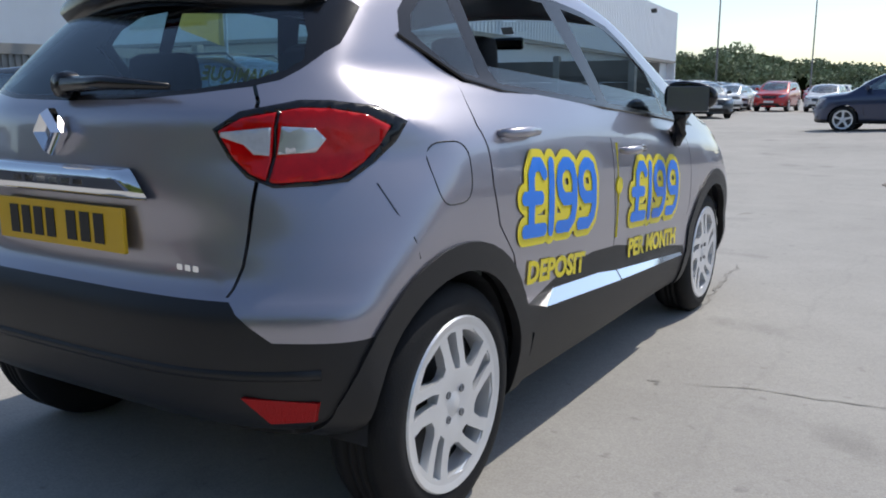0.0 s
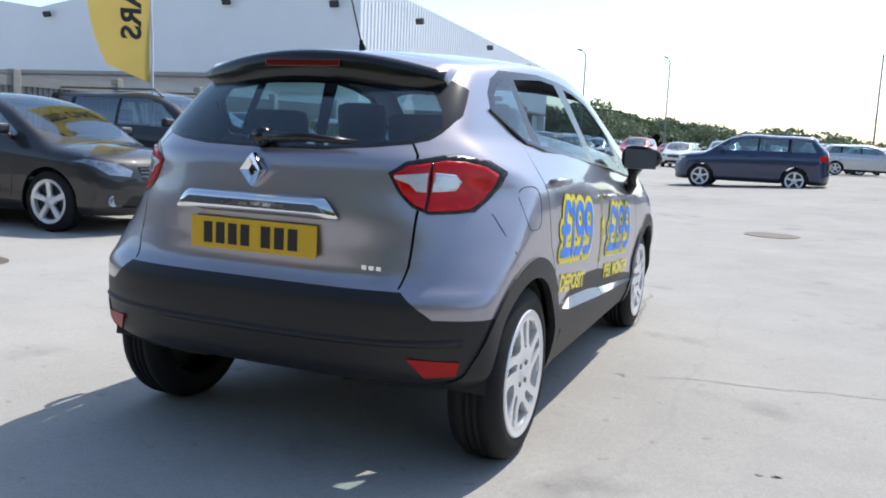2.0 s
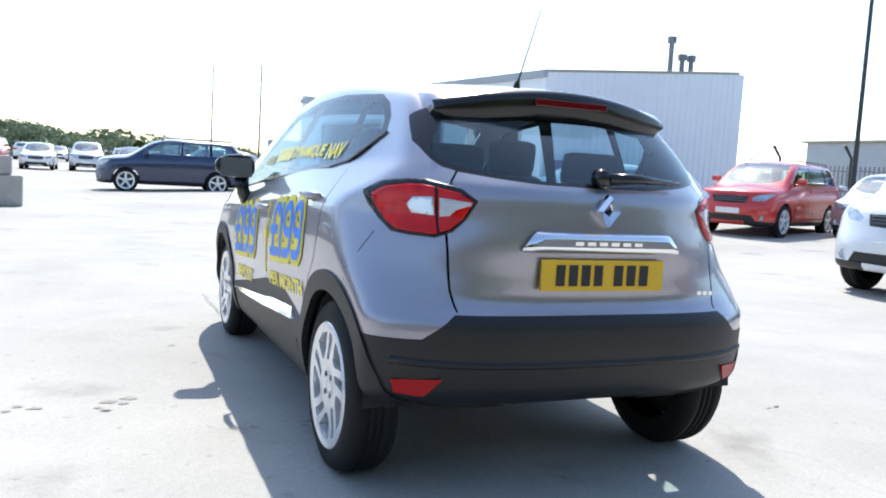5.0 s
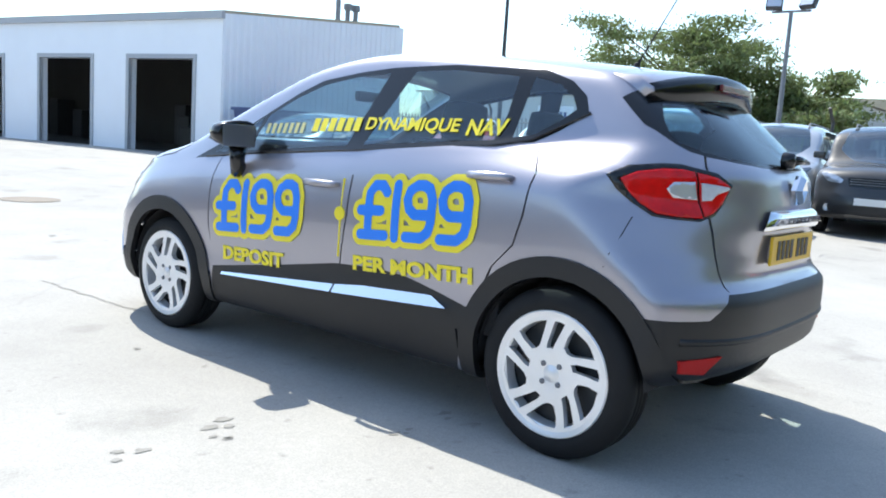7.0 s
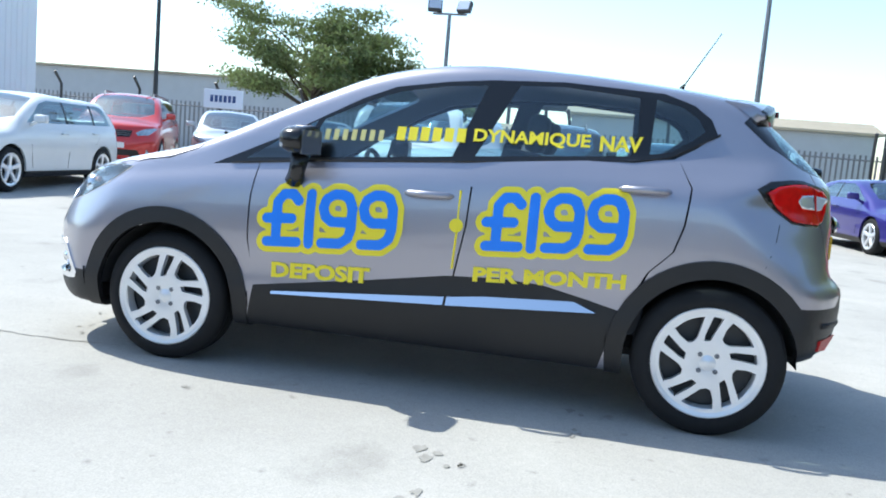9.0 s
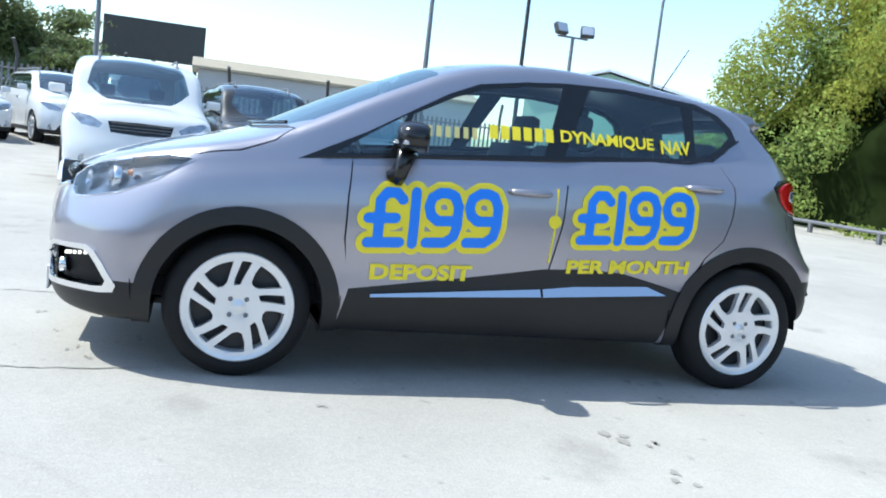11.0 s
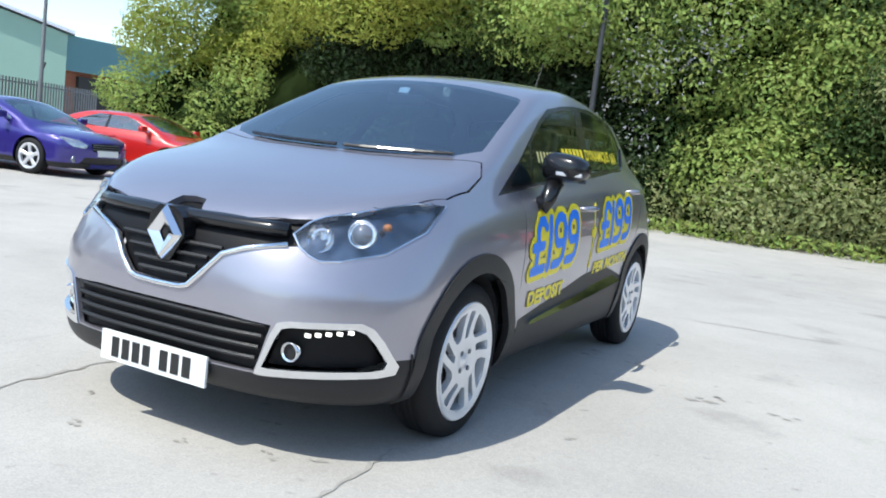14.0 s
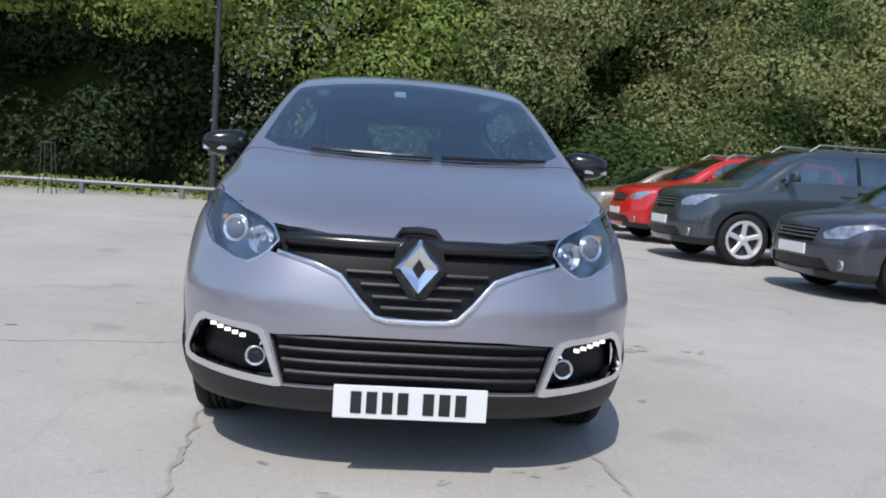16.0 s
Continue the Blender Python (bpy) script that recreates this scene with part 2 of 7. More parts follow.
LEAF_OLIVE = material("olive_leaf", (0.36, 0.39, 0.17), 0.75, island=0.2, second=(0.23, 0.26, 0.11), scale=0.8, spec=0.25)


def let_light_through(m, share):
    """Lets part of the light that falls on a leaf shine through it."""
    nt = m.node_tree
    b, out = nt.nodes["Principled BSDF"], nt.nodes["Material Output"]
    tr, mix = nt.nodes.new("ShaderNodeBsdfTranslucent"), nt.nodes.new("ShaderNodeMixShader")
    nt.links.new(b.inputs["Base Color"].links[0].from_socket, tr.inputs["Color"])
    mix.inputs[0].default_value = share
    nt.links.new(b.outputs[0], mix.inputs[1])
    nt.links.new(tr.outputs[0], mix.inputs[2])
    nt.links.new(mix.outputs[0], out.inputs["Surface"])


for m in (LEAF, LEAF_BRIGHT, LEAF_OLIVE, LEAF_DEEP_SHADED, LEAF_TREE):
    let_light_through(m, 0.42)
# near-black colour for sheets that stand for shade behind leaves
SHADE_BACKING = material("undergrowth", (0.02, 0.03, 0.01), 1.0, var=0.5, scale=2, spec=0.0)
BARK = material("bark", (0.09, 0.07, 0.05), 0.9, var=0.4, scale=6, bump=0.5)
GREEN_CLAD = material("pale_green_cladding", (0.30, 0.46, 0.38), 0.6, var=0.1, scale=1)
TEAL_CLAD = material("teal_cladding", (0.10, 0.24, 0.27), 0.5, var=0.1, scale=1)
BRICK = material("red_brick", (0.33, 0.12, 0.07), 0.9, var=0.3, scale=12)
BANNER = material("yellow_banner", (0.76, 0.56, 0.16), 0.7, var=0.12, scale=2)
for m in (BANNER,):
    let_light_through(m, 0.5)
SIGN_WHITE = material("white_sign", (0.7, 0.74, 0.82), 0.5, var=0.05)
ROOF_SHEET = material("roof_sheet", (0.42, 0.36, 0.26), 0.6, var=0.2, scale=2)
BLUE_BIN = material("blue_skip", (0.03, 0.07, 0.22), 0.5, var=0.3, scale=3)

# ---- mesh helpers ----
def to_object(name, bm, mats, parent=None, smooth=False, label=""):
    me = bpy.data.meshes.new(name)
    bm.to_mesh(me)
    bm.free()
    for m in mats if isinstance(mats, (list, tuple)) else [mats]:
        me.materials.append(m)
    if smooth:
        me.shade_smooth()
    ob = new(name, me)
    ob.parent = parent
    if label:
        ob["label"] = label
    return ob


def part(name, bm, mat, parent, label="", smooth=False):
    return to_object(name, bm, mat, parent, smooth, label)


def thing(name, at, label, category, group="", turn=0.0):
    ob = new(name)
    ob.empty_display_size = 0.2
    ob.matrix_basis = pose(*at, 0, 0, turn)
    return tagged(ob, label, category, group)


def box(bm, lo, hi, bevel=0.0, m=None):
    """A box between two corners, with its edges eased."""
    made = bmesh.ops.create_cube(bm, size=1.0)["verts"]
    c, s = [(a + b) / 2 for a, b in zip(lo, hi)], [b - a for a, b in zip(lo, hi)]
    for v in made:
        v.co = Vector((v.co.x * s[0] + c[0], v.co.y * s[1] + c[1], v.co.z * s[2] + c[2]))
    if bevel:
        es = list({e for v in made for e in v.link_edges})
        made = list({v for f in bmesh.ops.bevel(bm, geom=es, offset=bevel, segments=2, affect="EDGES", profile=0.6)["faces"] for v in f.verts} | {v for v in made if v.is_valid})
    if m is not None:
        bmesh.ops.transform(bm, matrix=m, verts=[v for v in made if v.is_valid])
    return made


def tube(bm, points, radius, sides=8, cap=True):
    """A round bar through points; radius may be a list."""
    rings = []
    pts = [Vector(p) for p in points]
    for i, p in enumerate(pts):
        way = (pts[min(i + 1, len(pts) - 1)] - pts[max(i - 1, 0)]).normalized()
        side = way.cross(Vector((0, 0, 1)) if abs(way.z) < 0.9 else Vector((1, 0, 0))).normalized()
        up = side.cross(way)
        r = radius[i] if isinstance(radius, (list, tuple)) else radius
        rings.append([bm.verts.new(p + r * (math.cos(a) * side + math.sin(a) * up)) for a in (2 * math.pi * k / sides for k in range(sides))])
    for a, b in zip(rings, rings[1:]):
        for k in range(sides):
            bm.faces.new((a[k], a[(k + 1) % sides], b[(k + 1) % sides], b[k]))
    if cap:
        bm.faces.new(rings[0][::-1])
        bm.faces.new(rings[-1])


def lathe(bm, profile, steps=32, m=None):
    """Turns a profile of (radius, along) about the x axis."""
    rows, made = [], []
    for r, a in profile:
        row = [bm.verts.new((a, r * math.cos(q), r * math.sin(q))) for q in (2 * math.pi * k / steps for k in range(steps))] if r > 1e-5 else [bm.verts.new((a, 0, 0))] * steps
        rows.append(row)
        made += list(set(row))
    for a, b in zip(rows, rows[1:]):
        for k in range(steps):
            vs = []
            for v in (a[k], a[(k + 1) % steps], b[(k + 1) % steps], b[k]):
                if v not in vs:
                    vs.append(v)
            if len(vs) > 2:
                bm.faces.new(vs)
    if m is not None:
        bmesh.ops.transform(bm, matrix=m, verts=made)
    return made


def slab(bm, outline, lo, hi, axis=2):
    """A flat outline pushed from lo to hi along an axis."""
    def at(u, v, w):
        return (u, v, w) if axis == 2 else (u, w, v) if axis == 1 else (w, u, v)
    a = [bm.verts.new(at(u, v, lo)) for u, v in outline]
    b = [bm.verts.new(at(u, v, hi)) for u, v in outline]
    bm.faces.new(a)
    bm.faces.new(b[::-1])
    for i in range(len(a)):
        bm.faces.new((a[i], b[i], b[(i + 1) % len(a)], a[(i + 1) % len(a)]))
    bmesh.ops.recalc_face_normals(bm, faces=bm.faces)


def curve_at(x, table):
    """A smooth curve through (x, value) pairs."""
    t = np.array(table, float)
    xs, ys = t[:, 0], t[:, 1]
    d = np.gradient(ys, xs)
    x = np.clip(x, xs[0], xs[-1])
    i = np.clip(np.searchsorted(xs, x) - 1, 0, len(xs) - 2)
    h = xs[i + 1] - xs[i]
    k = (x - xs[i]) / h
    return (2 * k**3 - 3 * k**2 + 1) * ys[i] + (k**3 - 2 * k**2 + k) * h * d[i] + (3 * k**2 - 2 * k**3) * ys[i + 1] + (k**3 - k**2) * h * d[i + 1]


# ---- car bodies ----
class Shape:
    """A car body as the inside of a top, a side, a front and a rear sheet, blended at their meeting."""

    def __init__(self, top, front, rear, plan, below, above, shoulder, floor=0.2, crown=0.16, nose=(0.56, 2.6), tail=(0.95, 3.4), tail_low=(0.5, 4.0), blend=0.02, taper=((-1, 0), (5, 0)), turn_in=(0.6, 0.9), sweep=0.0):
        self.taper, self.turn_in, self.sweep = taper, turn_in, sweep
        self.t = dict(top=top, front=front, rear=rear, plan=plan, below=below, above=above, shoulder=shoulder)
        crown = crown if isinstance(crown, list) else [(-1, crown), (5, crown)]
        self.floor, self.crown, self.nose, self.tail, self.tail_low, self.blend = floor, crown, nose, tail, tail_low, blend
        self.roof = max(z for _, z in top)
        self.y0, self.y1 = min(y for _, y in rear), max(y for _, y in front)

    def inside(self, p):
        x, y, z = np.abs(p[..., 0]), p[..., 1], p[..., 2]
        t = self.t
        sh = curve_at(y, t["shoulder"])
        u = (z - self.floor) / (sh - self.floor)
        v = (z - sh) / (self.roof - sh)
        f = np.where(z < sh, curve_at(u, t["below"]), curve_at(v, t["above"]))
        lift = np.clip((z - 1.0) / 0.25, 0, 1)
        side = x - curve_at(y, t["plan"]) * f * (1 - curve_at(y, self.taper) * lift * lift * (3 - 2 * lift))
        top = z - (curve_at(y, t["top"]) - curve_at(y, self.crown) * x**2)
        front = y - (curve_at(z, t["front"]) - self.nose[0] * x ** self.nose[1] - self.sweep * np.clip(z - 0.62, 0, 0.5) * x**2)
        k = np.clip((z - self.turn_in[0]) / (self.turn_in[1] - self.turn_in[0]), 0, 1)
        bend = k * self.tail[0] * x ** self.tail[1] + (1 - k) * self.tail_low[0] * x ** self.tail_low[1]
        rear = curve_at(z, t["rear"]) + bend - y
        low = self.floor - z
        s = np.stack([side, top, front, rear, low], -1) / self.blend
        m = s.max(-1)
        return self.blend * (m + np.log(np.exp(s - m[..., None]).sum(-1)))

    def meet(self, o, p):
        """Where the way from o (inside) to p (outside) leaves the body."""
        lo, hi = np.zeros(len(o)), np.ones(len(o))
        for _ in range(26):
            mid = (lo + hi) / 2
            ins = self.inside(o + (p - o) * mid[:, None]) < 0
            lo, hi = np.where(ins, mid, lo), np.where(ins, hi, mid)
        return o + (p - o) * lo[:, None]

    def half(self, step):
        """The body's half with x <= 0 as a bmesh of even quads."""
        lo, hi = np.array([-1.05, self.y0 - 0.12, self.floor - 0.1]), np.array([0.0, self.y1 + 0.12, self.roof + 0.15])
        n = [max(2, int(round((hi[i] - lo[i]) / step))) for i in range(3)]
        bm = bmesh.new()
        index = {}

        def vert(i, j, k):
            key = (i, j, k)
            if key not in index:
                index[key] = len(index)
            return index[key]

        quads = []
        for j in range(n[1]):
            for k in range(n[2]):
                quads.append([vert(0, j, k), vert(0, j, k + 1), vert(0, j + 1, k + 1), vert(0, j + 1, k)])
        for i in range(n[0]):
            for j in range(n[1]):
                quads.append([vert(i, j, n[2]), vert(i + 1, j, n[2]), vert(i + 1, j + 1, n[2]), vert(i, j + 1, n[2])])
                quads.append([vert(i, j, 0), vert(i, j + 1, 0), vert(i + 1, j + 1, 0), vert(i + 1, j, 0)])
            for k in range(n[2]):
                quads.append([vert(i, 0, k), vert(i + 1, 0, k), vert(i + 1, 0, k + 1), vert(i, 0, k + 1)])
                quads.append([vert(i, n[1], k), vert(i, n[1], k + 1), vert(i + 1, n[1], k + 1), vert(i + 1, n[1], k)])
        keys = np.array(list(index), float)
        p = lo + keys / np.array(n) * (hi - lo)
        o = p.copy()
        o[:, 0] = 0
        mid = (self.y0 + self.y1) / 2
        o[:, 1] = np.clip(mid + (p[:, 1] - mid) * 0.72, self.y0 + 0.75, self.y1 - 0.75)
        o[:, 2] = 0.72
        q = self.meet(o, o + (p - o) * 1.25)
        q[keys[:, 0] == n[0], 0] = 0
        vs = [bm.verts.new(c) for c in q]
        for f in quads:
            bm.faces.new([vs[a] for a in f])
        bmesh.ops.recalc_face_normals(bm, faces=bm.faces)
        mean = sum((f.normal.dot(f.calc_center_median() - Vector((0, mid, 0.72))) > 0) for f in bm.faces)
        if mean < len(bm.faces) / 2:
            bmesh.ops.reverse_faces(bm, faces=bm.faces)
        bm.normal_update()
        return bm

    def on(self, points, way, lift):
        """Points moved along a way on to the body from outside and lifted off it."""
        p = np.array(points, float)
        w = np.array(way, float)
        far, near = p - w * 2.0, p + w * 0.0
        lo, hi = np.zeros(len(p)), np.ones(len(p))
        # march in from outside to the first place inside
        ts = np.linspace(0, 1, 160)
        first = np.ones(len(p))
        for a in ts[::-1]:
            first = np.where(self.inside(far + w * 3.2 * a) < 0, a, first)
        lo, hi = first - 1 / 159, first
        for _ in range(14):
            m = (lo + hi) / 2
            ins = self.inside(far + w * 3.2 * m[:, None]) < 0
            lo, hi = np.where(ins, lo, m), np.where(ins, m, hi)
        return far + w * (3.2 * lo[:, None] - lift)


def in_outline(u, v, poly):
    inside, j = False, len(poly) - 1
    for i in range(len(poly)):
        (a, b), (c, d) = poly[i], poly[j]
        if (b > v) != (d > v) and u < (c - a) * (v - b) / (d - b) + a:
            inside = not inside
        j = i
    return inside


FLAT = {"side": (Vector((0, 1, 0)), Vector((0, 0, 1))), "front": (Vector((1, 0, 0)), Vector((0, 0, 1))),
        "corner": (Vector((-0.7071, 0.7071, 0)), Vector((0, 0, 1))), "top": (Vector((1, 0, 0)), Vector((0, 1, 0))), "front_corner": (Vector((-0.7071, -0.7071, 0)), Vector((0, 0, 1)))}


def cut_out(bm, poly, view, keep=lambda c: True, remove=True):
    """Cuts an outline, drawn in a view, through the sheet bm and returns what lies in it as a new bmesh."""
    U, V = FLAT[view]
    us, vs = [p[0] for p in poly], [p[1] for p in poly]
    pad = 0.12
    faces = []
    for f in bm.faces:
        c = f.calc_center_median()
        u, v = c.dot(U), c.dot(V)
        if min(us) - pad < u < max(us) + pad and min(vs) - pad < v < max(vs) + pad and keep(c):
            faces.append(f)
    for (a, b), (c, d) in zip(poly, poly[1:] + poly[:1]):
        co = U * a + V * b
        way = U * (c - a) + V * (d - b)
        if way.length < 1e-6:
            continue
        no = (U * (d - b) - V * (c - a)).normalized()
        L = way.length
        t = way.normalized()
        near, rest = [], []
        for f in faces:
            if not f.is_valid:
                continue
            s = [(v.co - co).dot(t) for v in f.verts]
            (near if max(s) > -0.03 and min(s) < L + 0.03 else rest).append(f)
        geom = list({e for f in near for v in (f,) for e in v.edges}) + list({v for f in near for v in f.verts}) + near
        r = bmesh.ops.bisect_plane(bm, geom=geom, plane_co=co, plane_no=no, dist=1e-5)
        faces = rest + [g for g in r["geom"] if isinstance(g, bmesh.types.BMFace)]
    chosen = []
    for f in set(faces):
        if f.is_valid:
            c = f.calc_center_median()
            if keep(c) and in_outline(c.dot(U), c.dot(V), poly):
                chosen.append(f)
    out = bmesh.new()
    made = {}
    for f in chosen:
        vs2 = []
        for v in f.verts:
            if v.index not in made or v not in made:
                made.setdefault(v, None)
                if made[v] is None:
                    made[v] = out.verts.new(v.co)
            vs2.append(made[v])
        out.faces.new(vs2)
    if remove:
        bmesh.ops.delete(bm, geom=chosen, context="FACES")
    return out


def mirrored(bm, both):
    """The sheet's copy on the other side; with both, the two sides joined in one."""
    out = bm.copy()
    for v in out.verts:
        v.co.x = -v.co.x
    bmesh.ops.reverse_faces(out, faces=out.faces)
    if both:
        me = bpy.data.meshes.new("half")
        bm.to_mesh(me)
        out.from_mesh(me)
        bpy.data.meshes.remove(me)
        bmesh.ops.remove_doubles(out, verts=out.verts, dist=0.0004)
    out.normal_update()
    return out


def thicken(bm, depth):
    """Gives a sheet an edge turned inwards, so that it reads as a panel with depth."""
    rim = [e for e in bm.edges if e.is_boundary]
    for e in rim:
        e.smooth = False
    bm.normal_update()
    pairs = {}
    for e in rim:
        for v in e.verts:
            if v not in pairs:
                pairs[v] = (v.co - v.normal * depth)
    made = {v: bm.verts.new(c) for v, c in pairs.items()}
    for e in rim:
        f = e.link_faces[0]
        vs = list(f.verts)
        i = vs.index(e.verts[0])
        a, b = (e.verts[0], e.verts[1]) if vs[(i + 1) % len(vs)] is e.verts[1] else (e.verts[1], e.verts[0])
        bm.faces.new((b, a, made[a], made[b]))


def joined(a, b):
    """Two sheets as one."""
    me = bpy.data.meshes.new("joined")
    b.to_mesh(me)
    a.from_mesh(me)
    bpy.data.meshes.remove(me)
    b.free()
    bmesh.ops.remove_doubles(a, verts=a.verts, dist=0.0004)
    a.normal_update()
    return a


def lifted(bm, d):
    bm.normal_update()
    for v, n in [(v, v.normal.copy()) for v in bm.verts]:
        v.co += n * d


def islands(bm):
    """The separate pieces of a sheet, each as a bmesh of its own."""
    left_, out = set(bm.faces), []
    while left_:
        todo = [left_.pop()]
        found = []
        while todo:
            f = todo.pop()
            found.append(f)
            for e in f.edges:
                for g in e.link_faces:
                    if g in left_:
                        left_.remove(g)
                        todo.append(g)
        piece, seen = bmesh.new(), {}
        for f in found:
            for v in f.verts:
                if v not in seen:
                    seen[v] = piece.verts.new(v.co)
            piece.faces.new([seen[v] for v in f.verts])
        out.append(piece)
    return out


def circle(cy, cz, r, a0, a1, n=24):
    return [(cy + r * math.cos(radians(a)), cz + r * math.sin(radians(a))) for a in np.linspace(a0, a1, n)]


def wheel_parts(parent, at, out, radius, width, rim_mat, style, rim_r=None):
    """A wheel under its car: tyre, rim with spokes, brake disc. out: -1 for the left side, 1 for the right."""
    rim_r = rim_r or radius * 0.67
    hub = new("wheel")
    hub.parent = parent
    hub.matrix_basis = pose(*at) @ (Matrix.Diagonal((out, 1, 1, 1)))
    key = (style, round(radius, 3), rim_mat.name)
    if key not in WHEELS:
        bm = bmesh.new()
        w, r = width / 2, radius
        prof = [(rim_r - 0.012, w - 0.02), (rim_r + 0.01, w - 0.004), (rim_r + 0.03, w), (r - 0.05, w), (r - 0.018, w - 0.012), (r - 0.004, w - 0.03), (r, w - 0.045)]
        for g in (0.5, 0.0, -0.5):
            c = g * (w - 0.05)
            prof += [(r, c + 0.008), (r - 0.008, c + 0.006), (r - 0.008, c - 0.006), (r, c - 0.008)]
        prof += [(r, -w + 0.045), (r - 0.018, -w + 0.012), (r - 0.05, -w), (rim_r + 0.01, -w + 0.004), (rim_r - 0.012, -w + 0.02)]
        lathe(bm, prof, 48)
        bmesh.ops.recalc_face_normals(bm, faces=bm.faces)
        tyre = bpy.data.meshes.new("tyre")
        bm.to_mesh(tyre)
        bm.free()
        tyre.materials.append(RUBBER)
        tyre.shade_smooth()
        bm = bmesh.new()
        lathe(bm, [(rim_r - 0.035, w - 0.06), (rim_r - 0.03, w - 0.012), (rim_r - 0.012, w - 0.003), (rim_r + 0.006, w + 0.001), (rim_r + 0.012, w - 0.006), (rim_r + 0.008, w - 0.02)], 48)
        lathe(bm, [(0, w - 0.004), (0.02, w - 0.005), (0.03, w - 0.012), (0.055, w - 0.014), (0.07, w - 0.024), (0.08, w - 0.05)], 32)
        n = 5
        for i in range(n if style != "twin" else 0):
            a = 2 * math.pi * i / n + 0.3
            runs = [(0.0, 0.0, 0.055, 0.07, 0.06)]
            for o0, o1, wa, wb, swirl in runs:
                ring = []
                for k, lift in ((0.0, -0.014), (0.35, -0.008), (0.7, -0.004), (1.0, -0.003)):
                    r0, off, wide, q = 0.045 + (rim_r - 0.05) * k, o0 + (o1 - o0) * k, wa + (wb - wa) * k, a + swirl * k
                    c, s = math.cos(q), math.sin(q)
                    row = []
                    for side_, x in ((-0.5, -0.035), (-0.5, -0.008), (-0.34, 0.0), (0.34, 0.0), (0.5, -0.008), (0.5, -0.035)):
                        p = off + side_ * wide
                        row.append(bm.verts.new((w + lift + x, r0 * c - p * s, r0 * s + p * c)))
                    ring.append(row)
                for ra, rb in zip(ring, ring[1:]):
                    for k in range(5):
                        bm.faces.new((ra[k], ra[k + 1], rb[k + 1], rb[k]))
        if style == "twin":
            # a dished face with five narrow and five broad openings
            face = bmesh.new()
            lathe(face, [(rim_r * k / 9, w + d) for k, d in ((9, -0.003), (8, -0.005), (7, -0.007), (6, -0.008), (5, -0.008), (4, -0.007), (3, -0.007), (2, -0.009), (1, -0.014), (0, -0.014))], 60)
            for i in range(n):
                for broad, ring in ((False, [(0.100, -9), (0.100, 7), (0.125, 8), (0.206, 6.2), (0.211, 0), (0.206, -6.2), (0.125, -8)]), (True, [(0.122, -9), (0.112, 2), (0.120, 12), (0.165, 19), (0.206, 20), (0.213, 2), (0.207, -19), (0.165, -16)])):
                    a0 = 72 * i + (18 if not broad else 54)
                    pts = [(r0 * math.cos(radians(a0 + q + 120 * (r0 - 0.15))), r0 * math.sin(radians(a0 + q + 120 * (r0 - 0.15)))) for r0, q in ring]
                    cut_out(face, pts, "side").free()
            bmesh.ops.recalc_face_normals(face, faces=face.faces)
            if sum(f.normal.x for f in face.faces) < 0:
                bmesh.ops.reverse_faces(face, faces=face.faces)
            thicken(face, 0.028)
            bm = joined(bm, face)
        bmesh.ops.recalc_face_normals(bm, faces=bm.faces)
        rim = bpy.data.meshes.new("rim")
        bm.to_mesh(rim)
        bm.free()
        rim.materials.append(rim_mat)
        rim.shade_smooth()
        rim.set_sharp_from_angle(angle=0.6)
        bm = bmesh.new()
        lathe(bm, [(0, w - 0.075), (rim_r - 0.03, w - 0.075), (rim_r - 0.03, w - 0.06)], 32)
        back = bpy.data.meshes.new("brake_drum")
        bm.to_mesh(back)
        bm.free()
        back.materials.append(DARK_STEEL)
        bm = bmesh.new()
        lathe(bm, [(0.011, w - 0.02), (0.011, w - 0.006), (0.008, w - 0.005), (0, w - 0.008)], 10)
        nuts = bpy.data.meshes.new("wheel_nut")
        bm.to_mesh(nuts)
        bm.free()
        nuts.materials.append(STEEL)
        WHEELS[key] = (tyre, rim, back, nuts)
    for me in WHEELS[key][:3]:
        o = new(me.name.split(".")[0], me)
        o.parent = hub
    for i in range(4 if style == "twin" else 0):
        a = radians(45 + 90 * i)
        o = new("wheel_nut", WHEELS[key][3])
        o.parent = hub
        o.matrix_basis = pose(0, 0.050 * math.cos(a), 0.050 * math.sin(a))
    return hub


WHEELS = {}


def bars(parent, at, along, up, face, width, height, mat, count):
    """A row of plain bars that stand for a mark that is not spelled out."""
    bm = bmesh.new()
    w = width / (count * 1.45)
    al, u, fc = Vector(along), Vector(up), Vector(face)
    for i in range(count):
        c = Vector(at) + al * ((i + 0.5) / count - 0.5) * width
        vs = [bm.verts.new(c + al * sx * w / 2 + u * sz * height / 2 + fc * d) for d in (0.0, 0.0015) for sx, sz in ((-1, -1), (1, -1), (1, 1), (-1, 1))]
        bm.faces.new(vs[4:])
        for k in range(4):
            bm.faces.new((vs[k], vs[(k + 1) % 4], vs[4 + (k + 1) % 4], vs[4 + k]))
    return part("lettering", bm, mat, parent)


